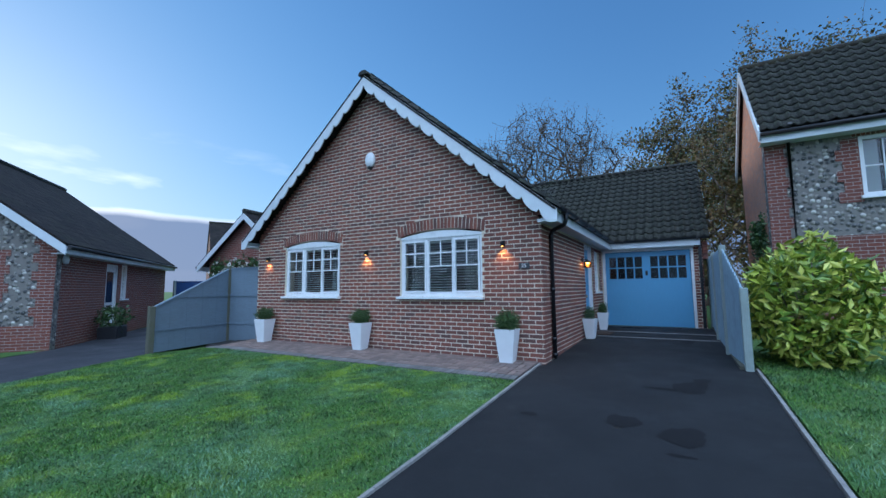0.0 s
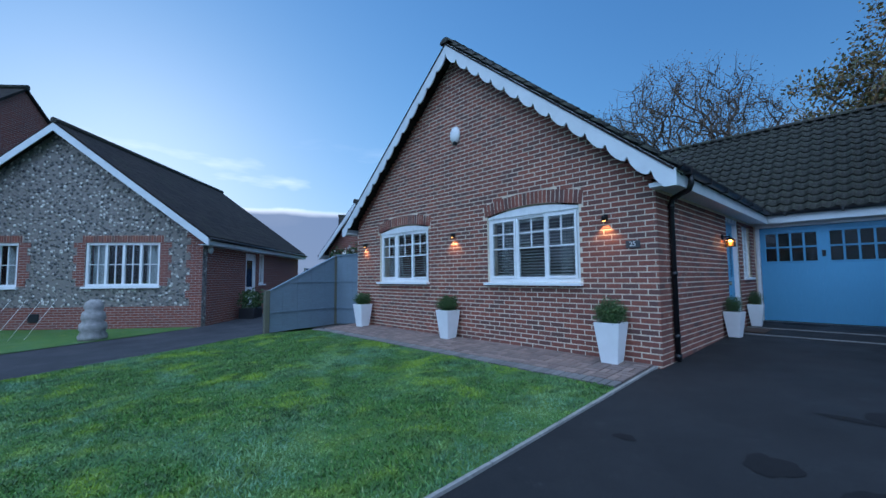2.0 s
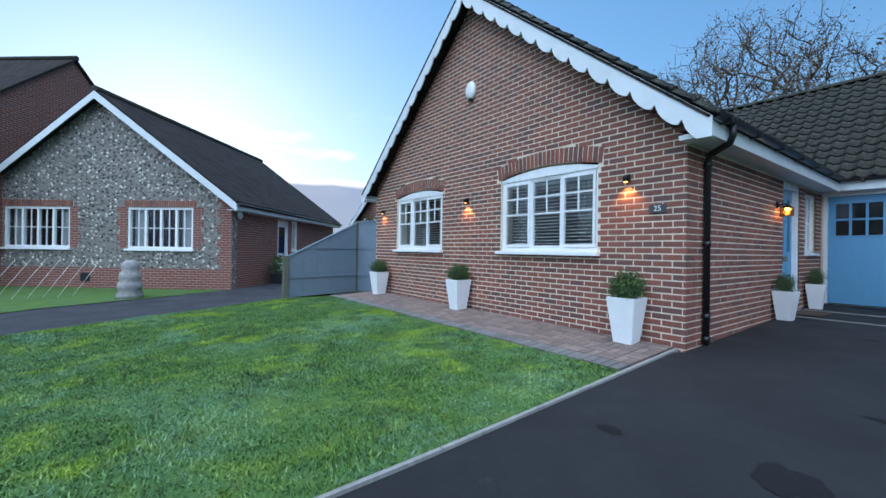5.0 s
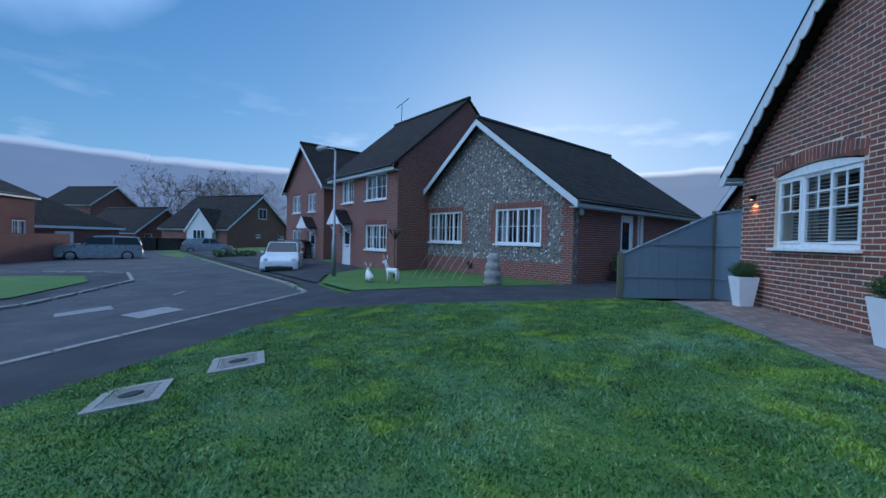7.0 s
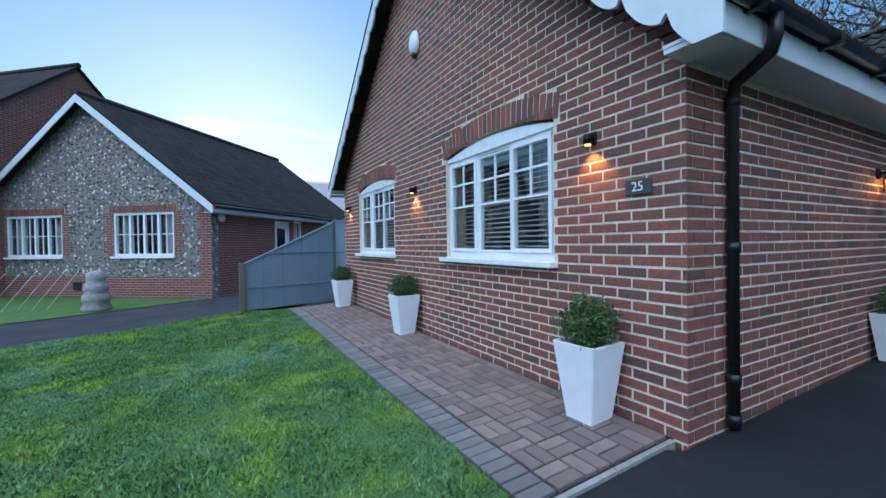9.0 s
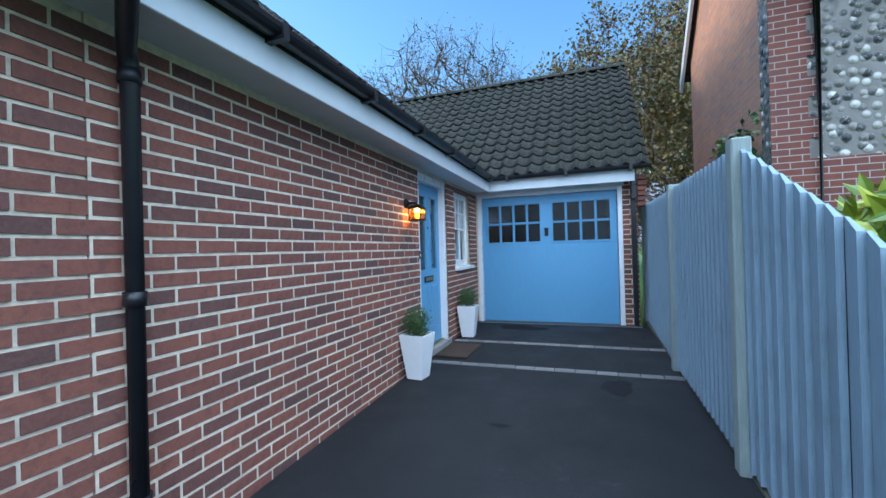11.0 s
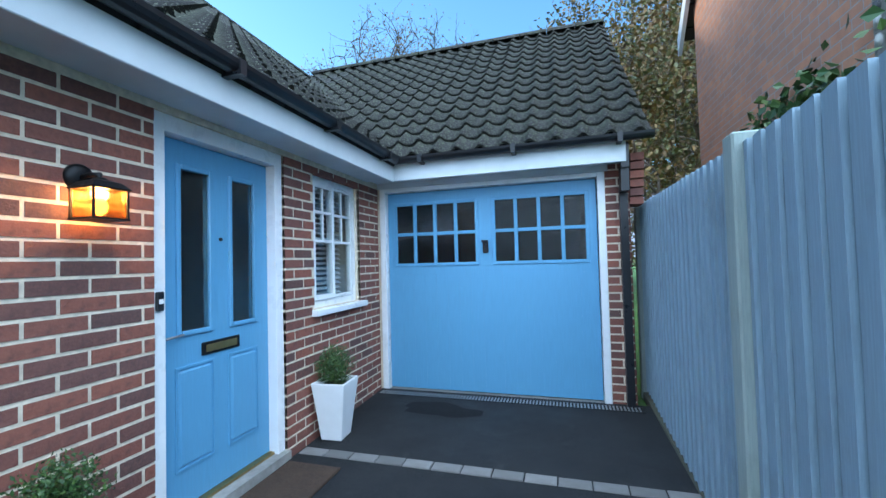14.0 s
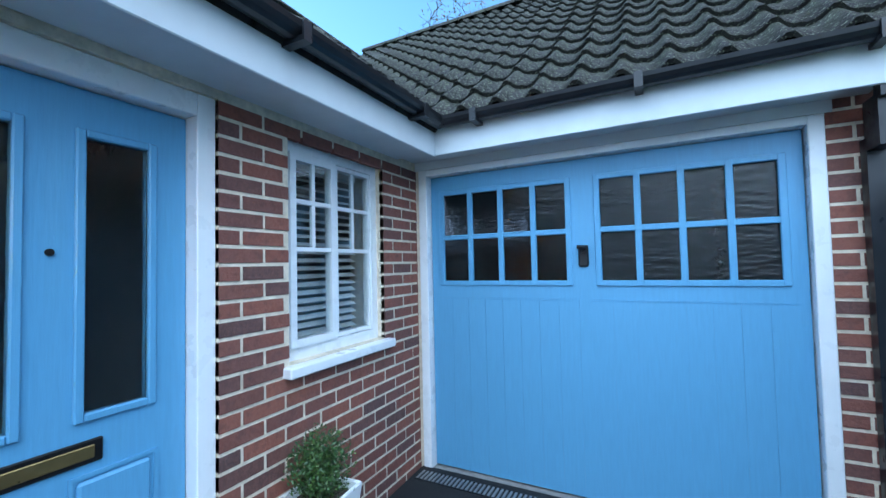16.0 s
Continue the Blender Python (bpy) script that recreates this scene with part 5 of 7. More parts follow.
def stain(x, y, rx, ry, seed, name="oil_stain", lift=0.016, mat=STAIN, label="dark oily stain on the asphalt"):
    rng = random.Random(seed)
    b = bmesh.new()
    ph = [rng.uniform(0, 6.28) for _ in range(4)]
    ring = []
    for k in range(40):
        t = 2 * math.pi * k / 40
        s = 1 + 0.13 * math.sin(2 * t + ph[0]) + 0.1 * math.sin(3 * t + ph[1]) + 0.07 * math.sin(5 * t + ph[2]) + 0.05 * math.sin(9 * t + ph[3])
        px, py = x + rx * s * math.cos(t), y + ry * s * math.sin(t)
        ring.append(b.verts.new((px, py, ground(px, py) + lift)))
    b.faces.new(ring)
    return thing(name, b, mat, label, "stain", "structure")


for k, s in enumerate([(0.32, 4.32, 0.2, 0.2), (0.42, 5.95, 0.17, 0.28), (0.55, 6.3, 0.1, 0.12), (-1.1, 4.33, 0.08, 0.06), (-0.2, 4.5, 0.14, 0.18), (0.12, 5.78, 0.2, 0.05), (0.45, 9.75, 0.15, 0.18), (0.3, 3.9, 0.1, 0.03), (-0.4, 8.75, 0.07, 0.035), (-0.75, 12.1, 0.35, 0.16)]):
    stain(*s, seed=k)


# ---- fences ----
def fence_right():
    f = root("fence", (1.04, 10, 0.36), "tall blue-grey vertical board fence with concrete posts", "fence")
    line = [(1.1, 12.95), (1.05, 10.42), (1.05, 8.54), (1.16, 7.2)]
    tops = [2.24, 2.17, 2.16, 1.42]
    for k, (x, y) in enumerate(line):
        z = ground(x, y)
        part("post", boxes(((x - 0.055, y - 0.05, z - 0.1), (x + 0.045, y + 0.05, tops[k] + 0.03)), bevel=0.008), POST, f, "pale weathered post")
    rng = random.Random(4)
    for (x0, y0), (x1, y1), t0, t1 in zip(line, line[1:], tops, tops[1:]):
        n = max(1, round(math.hypot(x1 - x0, y1 - y0) / 0.105))
        for k in range(n):
            s = (k + 0.5) / n
            yy = y0 + (y1 - y0) * s
            xx = x0 + (x1 - x0) * s
            tz = t0 + (t1 - t0) * s if t0 != t1 else t0
            if t1 < 1.8:
                tz = t0 + (t1 - t0) * max(0.0, s) ** 1.0
            z = ground(xx, yy)
            w = abs(y1 - y0) / n
            b = bmesh.new()
            o = rng.uniform(-0.002, 0.002)
            dz = (t1 - t0) / n / 2
            pts = [(-w / 2 + 0.004, 0.003), (w / 2 - 0.005, -0.011), (w / 2 - 0.005, 0.016), (-w / 2 + 0.004, 0.016)]
            lo = [b.verts.new((xx - 0.012 + px + o, yy - py, z + 0.05)) for py, px in pts]
            hi = [b.verts.new((xx - 0.012 + px + o, yy - py, tz + (dz if py > 0 else -dz) * (1 if y1 < y0 else -1) - 0.01 + rng.uniform(-0.003, 0.003))) for py, px in pts]
            b.faces.new(lo[::-1])
            b.faces.new(hi)
            for q in range(4):
                b.faces.new((lo[q], lo[(q + 1) % 4], hi[(q + 1) % 4], hi[q]))
            bmesh.ops.recalc_face_normals(b, faces=b.faces)
            part("board", b, FENCE, f)
        # added dark sheet behind the boards, painting shadow into their gaps
        bk = bmesh.new()
        zb = ground(x0, (y0 + y1) / 2)
        q = [bk.verts.new(p) for p in ((x0 + 0.026, y0, zb + 0.03), (x1 + 0.026, y1, zb + 0.03), (x1 + 0.026, y1, t1 - 0.04), (x0 + 0.026, y0, t0 - 0.04), (x0 + 0.036, y0, zb + 0.03), (x1 + 0.036, y1, zb + 0.03), (x1 + 0.036, y1, t1 - 0.04), (x0 + 0.036, y0, t0 - 0.04))]
        for i in ((0, 1, 2, 3), (4, 7, 6, 5), (0, 4, 5, 1), (1, 5, 6, 2), (2, 6, 7, 3), (3, 7, 4, 0)):
            bk.faces.new([q[j] for j in i])
        part("backing", bk, POST_DARK, f)
        part("gravel_board", boxes(((min(x0, x1) + 0.0, min(y0, y1) + 0.05, ground(x0, (y0 + y1) / 2) - 0.12), (max(x0, x1) + 0.02, max(y0, y1) - 0.05, ground(x0, (y0 + y1) / 2) + 0.045))), POST_DARK, f)


fence_right()


def panel_fence(name, label, a, b, za, zb, material, rails, post_mat, posts=(True, True), category="fence", thick=0.03):
    """A boarded panel between two posts, its top sloping from za to zb."""
    a, b = Vector((*a, 0)), Vector((*b, 0))
    u = (b - a).normalized()
    L = (b - a).length
    f = root(name, (*((a + b) / 2).xy, ground(*((a + b) / 2).xy)), label, category)
    m = Matrix.Translation(a) @ Matrix((u, Vector((-u.y, u.x, 0)), Vector((0, 0, 1)))).transposed().to_4x4()
    g0, g1 = ground(*a.xy), ground(*b.xy)
    n = 5
    for k in range(n):
        s0, s1 = k / n, (k + 1) / n
        bb = bmesh.new()
        w = 0.004
        pts = [(L * s0 + w / 2, g0 + 0.04), (L * s1 - w / 2, g0 + 0.04), (L * s1 - w / 2, za + (zb - za) * s1), (L * s0 + w / 2, za + (zb - za) * s0)]
        prism(bb, pts, -thick / 2, thick / 2, m)
        part("board", bb, material, f)
    cap = bmesh.new()
    prism(cap, [(0, za), (L, zb), (L, zb + 0.04), (0, za + 0.04)], -0.035, 0.035, m)
    part("capping", cap, material, f)
    for z in rails:
        s = 0.0 if zb == za else min(1, max(0, (z - za) / (zb - za)))
        rb = bmesh.new()
        box(rb, (L * s, -0.035, z - 0.02), (L, 0.035, z + 0.01), m)
        part("rail", rb, material, f)
    for has, p, zt in ((posts[0], a, za), (posts[1], b, zb)):
        if has:
            g = ground(*p.xy)
            part("post", boxes(((p.x - 0.06, p.y - 0.06, g - 0.1), (p.x + 0.06, p.y + 0.06, zt + 0.07)), bevel=0.01), post_mat, f)
    return f


E1, E2, E3 = (-9.68, 4.6), (-10.2, 6.7), (-8.84, 6.78)
panel_fence("boundary_fence", "blue-grey fence with a sloping top", E1, E2, 1.08, 2.05, FENCE_GATE, (0.62, 1.35), POST_DARK, (True, True))
panel_fence("side_gate", "blue-grey boarded side gate beside the house", (E2[0] + 0.07, E2[1] + 0.004), E3, 2.05, 2.05, FENCE_GATE, (0.62, 1.35), POST, (False, False), "gate")
B1, B2, B3, B4 = (-19.9, 10.2), (-17.6, 11.9), (-15.3, 13.6), (-12.5, 15.5)
for a, b in ((B1, B2), (B2, B3), (B3, B4)):
    panel_fence("garden_fence", "dark blue boarded garden fence", a, b, 1.9, 1.9, FENCE_BLUE, (), POST, (True, True))


# ---- neighbouring houses ----
def far_window(parent, m, x0, x1, z0, z1, cols=3, deep=0.05, arch=False):
    """A small white window in a far wall; outer face at y=0 of m."""
    w = x1 - x0
    mm = m @ Matrix.Translation((x0, 0, 0))
    win = part("window", boxes(((0, deep - 0.03, z0), (0.07, deep + 0.06, z1)), ((w - 0.07, deep - 0.03, z0), (w, deep + 0.06, z1)), ((0.07, deep - 0.03, z0), (w - 0.07, deep + 0.06, z0 + 0.07)), ((0.07, deep - 0.03, z1 - 0.07), (w - 0.07, deep + 0.06, z1)), m=mm), UPVC, parent, "white casement window")
    part("sill", boxes(((-0.05, -0.08, z0 - 0.06), (w + 0.05, deep, z0)), m=mm), UPVC, win)
    cw = (w - 0.14) / cols
    for k in range(1, cols):
        x = 0.07 + cw * k
        part("mullion", boxes(((x - 0.035, deep - 0.025, z0 + 0.07), (x + 0.035, deep + 0.05, z1 - 0.07)), m=mm), UPVC, win)
    for k in range(cols):
        xa, xb = 0.07 + cw * k, 0.07 + cw * (k + 1)
        zm = (z0 + z1) / 2
        part("glazing_bar", boxes((((xa + xb) / 2 - 0.012, deep + 0.0, z0 + 0.07), ((xa + xb) / 2 + 0.012, deep + 0.03, z1 - 0.07)), ((xa, deep + 0.0, zm - 0.012), (xb, deep + 0.03, zm + 0.012)), m=mm), UPVC, win)
        p = part("pane", boxes(((xa, deep + 0.032, z0 + 0.07), (xb, deep + 0.038, z1 - 0.07)), m=mm), GLASS, win)
        p.visible_shadow = False
    part("curtain", boxes(((0.07, 0.22, z0), (0.07 + w * 0.2, 0.24, z1)), ((w * 0.8 - 0.07, 0.22, z0), (w - 0.07, 0.24, z1)), m=mm), CURTAIN, win)
    n = round((w + 0.2) / 0.075)
    part("brick_head", boxes(*[((-0.1 + (w + 0.2) * k / n + 0.006, -0.014, z1 + 0.004), (-0.1 + (w + 0.2) * (k + 1) / n - 0.006, 0.05, z1 + 0.21)) for k in range(n)], m=mm), BRICK_J, win, "soldier course of upright bricks", "stuff")
    part("mortar_bed", boxes(((-0.1, -0.006, z1 + 0.002), (w + 0.1, 0.04, z1 + 0.212)), m=mm), MORTAR, win)
    # near-black sheet in place of the shaded room behind the panes
    part("dark_room", boxes(((-0.3, 1.2, z0 - 0.5), (w + 0.3, 1.25, z1 + 0.3)), m=mm), ROOM_SHADE, win)


def house_block(name, label, at, ang, L, D, eave, ridge, gable_front, front_mat=BRICK_FAR, side_mat=BRICK_FAR, windows=(), right_windows=(), over=0.3, doors=(), right_doors=(), plinth=None, quoin=False, back_only=False):
    """A house: x along its front, y into its depth. Windows are (x0, x1, z0, z1, lights); doors (x0, x1, height)."""
    m = pose(*at, 0, 0, ang)
    h = root(name, at, label, "house")
    op = [w[:4] for w in windows] + [(d[0], d[1], -0.3, d[2]) for d in doors]
    fw = part("wall", wall_bm(L, -0.3, eave, op, 0.25, m, (L / 2, ridge - 0.12) if gable_front else None), front_mat, h)
    metre_uv(fw.data)
    m_r = m @ pose(L, 0.25, 0, 0, 0, 90)
    op = [(w[0] - 0.25, w[1] - 0.25, w[2], w[3]) for w in right_windows] + [(d[0] - 0.25, d[1] - 0.25, -0.3, d[2]) for d in right_doors]
    rw = part("wall", wall_bm(D - 0.25, -0.3, eave, op, 0.25, m_r), side_mat, h)
    metre_uv(rw.data)
    lw_ = part("wall", boxes(((0, 0.25, -0.3), (0.25, D, eave)), ((0.25, D - 0.25, -0.3), (L - 0.25, D, eave)), m=m), side_mat, h)
    metre_uv(lw_.data)
    if not gable_front:
        for x in (0.001, L - 0.251):
            b = bmesh.new()
            prism(b, [(0, eave), (D, eave), (D / 2, ridge - 0.12)], 0, 0.25, m @ pose(x + 0.25, 0, 0, 0, 0, 90))
            metre_uv(part("wall", b, side_mat, h).data)
    for w in windows:
        far_window(h, m, *w)
    for w in right_windows:
        far_window(h, m @ pose(L, 0, 0, 0, 0, 90), *w)
    for mm, ds in ((m, doors), (m @ pose(L, 0, 0, 0, 0, 90), right_doors)):
        for x0, x1, z1 in ds:
            dr = part("door", boxes(((x0 + 0.06, 0.06, 0.03), (x1 - 0.06, 0.11, z1 - 0.06)), m=mm), UPVC, h, "white panelled door")
            part("door_frame", boxes(((x0, 0.02, 0), (x0 + 0.06, 0.12, z1)), ((x1 - 0.06, 0.02, 0), (x1, 0.12, z1)), ((x0 + 0.06, 0.02, z1 - 0.06), (x1 - 0.06, 0.12, z1)), m=mm), UPVC, dr)
            part("door_glass", boxes(((x0 + 0.22, 0.054, 1.1), (x1 - 0.22, 0.062, z1 - 0.25)), m=mm), CAR_GLASS, dr)
            part("letterbox", boxes(((x0 + 0.3, 0.05, 0.95), (x1 - 0.3, 0.061, 1.0)), m=mm), IRON, dr)
    sl = (ridge - eave + 0.1) / ((L if gable_front else D) / 2)
    e = eave - over * sl + 0.14
    V = lambda x, y, z: tuple(m @ Vector((x, y, z)))
    if gable_front:
        c = L / 2
        slab([V(L + over, -over, e), V(L + over, D + over, e), V(c, D + over, ridge), V(c, -over, ridge)], 0.08, TILE_FAR, h, label="dark tiled roof slope")
        slab([V(c, -over, ridge), V(c, D + over, ridge), V(-over, D + over, e), V(-over, -over, e)], 0.08, TILE_FAR, h, label="dark tiled roof slope")
        for s in (-1, 1):
            b = bmesh.new()
            prism(b, [(c, ridge - 0.07), (c + s * (c + over), e - 0.07), (c + s * (c + over), e - 0.30), (c, ridge - 0.30)], -over - 0.03, -over - 0.002, m)
            part("bargeboard", b, FASCIA, h, "white bargeboard")
            x = L + over if s > 0 else -over
            part("fascia", boxes(((x - 0.012, -over, e - 0.26), (x + 0.012, D + over, e - 0.08)), m=m), FASCIA, h)
            part("soffit", boxes(((L + 0.002, -over, e - 0.27), (L + over - 0.015, D, e - 0.25)) if s > 0 else ((-over + 0.015, -over, e - 0.27), (-0.002, D, e - 0.25)), m=m), FASCIA, h)
            part("gutter", tube(bmesh.new(), [V(x + s * 0.06, -over, e - 0.1), V(x + s * 0.06, D + over, e - 0.1)], 0.05, 8), BLACK, h)
        rl = (V(c, -over - 0.02, ridge + 0.01), V(c, D + over, ridge + 0.01))
    else:
        c = D / 2
        slab([V(-0.08, -over, e), V(L + 0.08, -over, e), V(L + 0.08, c, ridge), V(-0.08, c, ridge)], 0.08, TILE_FAR, h, label="dark tiled roof slope")
        slab([V(-0.08, c, ridge), V(L + 0.08, c, ridge), V(L + 0.08, D + over, e), V(-0.08, D + over, e)], 0.08, TILE_FAR, h, label="dark tiled roof slope")
        part("fascia", boxes(((-0.1, -over - 0.02, e - 0.27), (L + 0.1, -over, e - 0.07)), m=m), FASCIA, h, "white fascia board")
        part("soffit", boxes(((-0.08, -over, e - 0.27), (L + 0.08, -0.002, e - 0.25)), m=m), FASCIA, h)
        part("gutter", tube(bmesh.new(), [V(-0.1, -over - 0.08, e - 0.09), V(L + 0.1, -over - 0.08, e - 0.09)], 0.05, 8), BLACK, h)
        rl = (V(-0.1, c, ridge + 0.01), V(L + 0.1, c, ridge + 0.01))
    part("ridge", tube(bmesh.new(), rl, 0.1, 8), TILE, h, "dark ridge tiles")
    if plinth:
        b = part("brick_plinth", boxes(((-0.001, -0.02, -0.3), (L + 0.001, -0.001, plinth)), m=m), BRICK_FAR, h, "red brick plinth")
        metre_uv(b.data)
    if quoin:
        items = []
        for x0, x1, z0, z1 in [(0, 0.35, plinth or 0, eave), (L - 0.35, L, plinth or 0, eave)]:
            z, k = z0 + 0.002, 0
            while z < z1:
                dx = 0.12 if k % 2 else 0
                items.append(((x0, -0.014, z), (x1 + dx, -0.001, min(z1, z + 0.225))) if x0 == 0 else ((x0 - dx, -0.014, z), (x1, -0.001, min(z1, z + 0.225))))
                z, k = z + 0.225, k + 1
        for w in windows:
            for sx in (-0.24, 0):
                z, k = w[2] + 0.002, 0
                xa = w[0] - 0.24 if sx else w[1] + 0.002
                while z < w[3]:
                    dx = 0.09 if k % 2 else 0
                    items.append(((xa - (dx if sx else 0), -0.014, z), (xa + 0.238 + (0 if sx else dx), -0.001, min(w[3], z + 0.225))))
                    z, k = z + 0.225, k + 1
        b = part("quoin_brickwork", boxes(*items, m=m), BRICK_FAR, h, "red brick quoins and window surrounds", "stuff")
        metre_uv(b.data)
    return h, m


U_ANG = 50.2
ux, uy = math.cos(radians(U_ANG)), math.sin(radians(U_ANG))
n1_at = (-13.34 - 8.35 * ux, 4.04 - 8.35 * uy, 0.03)
n1, m_n1 = house_block("flint_bungalow", "flint and brick gabled bungalow with white bargeboards", n1_at, U_ANG, 8.35, 9.5, 2.78, 6.05, True, FLINT, BRICK_FAR,
                       windows=[(0.98, 3.16, 1.22, 2.50, 4), (5.02, 7.12, 1.22, 2.50, 4)], right_windows=[(4.25, 4.8, 1.2, 2.4, 1)], right_doors=[(3.0, 3.95, 2.35)], plinth=0.62, quoin=True)
part("alarm_box", lathe(bmesh.new(), [(0.12, 0), (0.12, 0.06), (0.05, 0.09)], m_n1 @ pose(8.36, 0.35, 2.3, 0, 90, 0), 14), UPVC, n1)
part("vent", boxes(((3.55, -0.05, 0.2), (3.85, -0.022, 0.45)), m=m_n1, bevel=0.01), BLACK, n1, "black flue vent")
n2_at = (-19.94 - 1.5 * ux, -6.52 - 1.5 * uy, -0.08)
n2, m_n2 = house_block("brick_house", "two-storey red-brick house with a dark tiled roof", n2_at, U_ANG, 6.4, 7.9, 4.75, 8.3, False,
                       windows=[(1.1, 2.35, 3.2, 4.36, 2), (3.6, 5.5, 3.2, 4.36, 2), (3.65, 5.55, 0.9, 2.05, 3)], doors=[(1.15, 2.1, 2.05)])


def porch(h, m, x0, x1):
    pr = part("porch_roof", prism(bmesh.new(), [(x0 - 0.25, 2.15), (x1 + 0.25, 2.15), ((x0 + x1) / 2, 2.85)], -0.72, -0.02, m), TILE_FAR, h, "small tiled porch canopy")
    metre_uv(pr.data)
    part("porch_gable", prism(bmesh.new(), [(x0 - 0.3, 2.1), (x1 + 0.3, 2.1), ((x0 + x1) / 2, 2.87)], -0.76, -0.722, m), UPVC, h, "white porch gable")
    for x in (x0 - 0.2, x1 + 0.2):
        part("porch_bracket", tube(bmesh.new(), [m @ Vector((x, -0.02, 1.6)), m @ Vector((x, -0.35, 1.75)), m @ Vector((x, -0.65, 2.12))], 0.035, 6), UPVC, h)


porch(n2, m_n2, 1.15, 2.1)
ae = bmesh.new()
tube(ae, [m_n2 @ Vector((0.6, 3.95, 8.1)), m_n2 @ Vector((0.6, 3.95, 9.5))], 0.03, 6)
tube(ae, [m_n2 @ Vector((0.0, 3.95, 9.35)), m_n2 @ Vector((1.3, 3.95, 9.6))], 0.025, 6)
part("aerial", ae, STEEL, n2, "television aerial on the ridge")
n3_at = (-27.6, -14.6, -0.2)
n3, m_n3 = house_block("brick_house", "two-storey red-brick house with a front gable", n3_at, U_ANG + 2, 6.2, 9, 5.0, 7.9, True, windows=[(1.2, 2.6, 3.2, 4.4, 2), (3.8, 5.0, 3.2, 4.4, 2), (1.2, 2.6, 0.8, 2.0, 2)], doors=[(4.0, 5.0, 2.05)])
porch(n3, m_n3, 4.0, 5.0)
# houses across the road
def hip_house(name, label, at, ang, L, D, eave, ridge):
    """A low house under a hipped roof: x along its front, y into its depth."""
    m = pose(*at, 0, 0, ang)
    h = root(name, at, label, "house")
    for lo, hi in (((0, 0, -0.3), (L, 0.25, eave)), ((0, D - 0.25, -0.3), (L, D, eave)), ((0, 0.25, -0.3), (0.25, D - 0.25, eave)), ((L - 0.25, 0.25, -0.3), (L, D - 0.25, eave))):
        metre_uv(part("wall", boxes((lo, hi), m=m), BRICK_FAR, h).data)
    o = 0.35
    c = [m @ Vector(p) for p in ((-o, -o, eave), (L + o, -o, eave), (L + o, D + o, eave), (-o, D + o, eave), (D / 2, D / 2, ridge), (L - D / 2, D / 2, ridge))]
    for f in ((0, 1, 5, 4), (1, 2, 5), (2, 3, 4, 5), (3, 0, 4)):
        slab([c[k] for k in f], 0.06, TILE_FAR, h, label="dark tiled hipped roof")
    part("fascia", boxes(((-o, -o - 0.02, eave - 0.22), (L + o, -o + 0.005, eave - 0.03)), m=m), FASCIA, h, "white fascia board")
    part("fascia", boxes(((L + o - 0.005, -o, eave - 0.22), (L + o + 0.02, D + o, eave - 0.03)), m=m), FASCIA, h)
    part("soffit", boxes(((-o, -o, eave - 0.22), (L + o, 0, eave - 0.2)), m=m), FASCIA, h)
    part("panel_door", boxes(((L * 0.22, -0.05, 1.05), (L * 0.42, -0.002, eave - 0.45)), m=m), UPVC, h, "white panel high in the wall")
    return h


h3, m_h3 = house_block("gabled_house", "red-brick chalet house with a broad gable and a white porch gable", (-39.2, -28.8, -0.6), 171, 9.6, 10, 2.81, 6.76, True, windows=[(4.04, 4.74, 1.7, 2.1, 1), (7.69, 8.69, 1.5, 2.0, 1)])
gable_win = part("window", boxes(((4.42, -0.03, 3.9), (5.72, 0.02, 5.2)), m=m_h3), UPVC, h3, "white casement window in the gable")
for k in range(2):
    part("pane", boxes(((4.42 + 0.1 + 0.58 * k, -0.04, 4.0), (4.42 + 0.62 + 0.58 * k, -0.031, 5.1)), m=m_h3), CAR_GLASS, gable_win)
m_dorm = m_h3 @ pose(0, 0, 0, 0, 0, 90)
part("porch_gable", prism(bmesh.new(), [(1.6, -0.3), (5.4, -0.3), (5.4, 2.6), (3.5, 4.6), (1.6, 2.6)], -1.2, 0.5, m_dorm), RENDERED, h3, "white rendered gable")
for y0, y1 in ((1.3, 3.5), (5.7, 3.5)):
    part("bargeboard", prism(bmesh.new(), [(y0, 2.4), (3.5, 4.8), (3.5, 4.5), (y0, 2.1)], 0.5, 0.62, m_dorm), FASCIA, h3)
    slab([m_dorm @ Vector(p) for p in ((y0, 0.6, 2.45), (3.5, 0.6, 4.85), (3.5, -2.2, 4.85), (y0, -1.0, 2.45))], 0.05, TILE_FAR, h3)
porch_win = part("window", boxes(((2.6, 0.5, 1.0), (4.4, 0.55, 2.5)), m=m_dorm), UPVC, h3, "white casement window")
for k in range(3):
    part("pane", boxes(((2.7 + 0.57 * k, 0.55, 1.1), (3.16 + 0.57 * k, 0.56, 2.4)), m=m_dorm), CAR_GLASS, porch_win)
house_block("low_bungalow", "low red-brick bungalow with a gabled tiled roof", (-40.5, -42.0, -0.6), 170, 7.0, 11, 2.22, 5.21, True, windows=[(1.0, 1.9, 1.3, 1.9, 1)])
hip_house("long_garage", "low brick outbuilding under a dark hipped roof", (-23.7, -32.5, -0.6), -174, 7.2, 7, 2.4, 4.79)
house_block("corner_house", "brick corner house behind a garden wall", (-15.7, -26.8, -0.6), -154, 7.1, 8, 4.32, 6.29, False, windows=[(5.11, 6.31, 1.6, 2.6, 2)])
house_block("rear_house", "large brick house with a front gable seen over the roofs", (-49.9, -60.3, -0.6), -180, 7.7, 9, 6.22, 9.17, True)
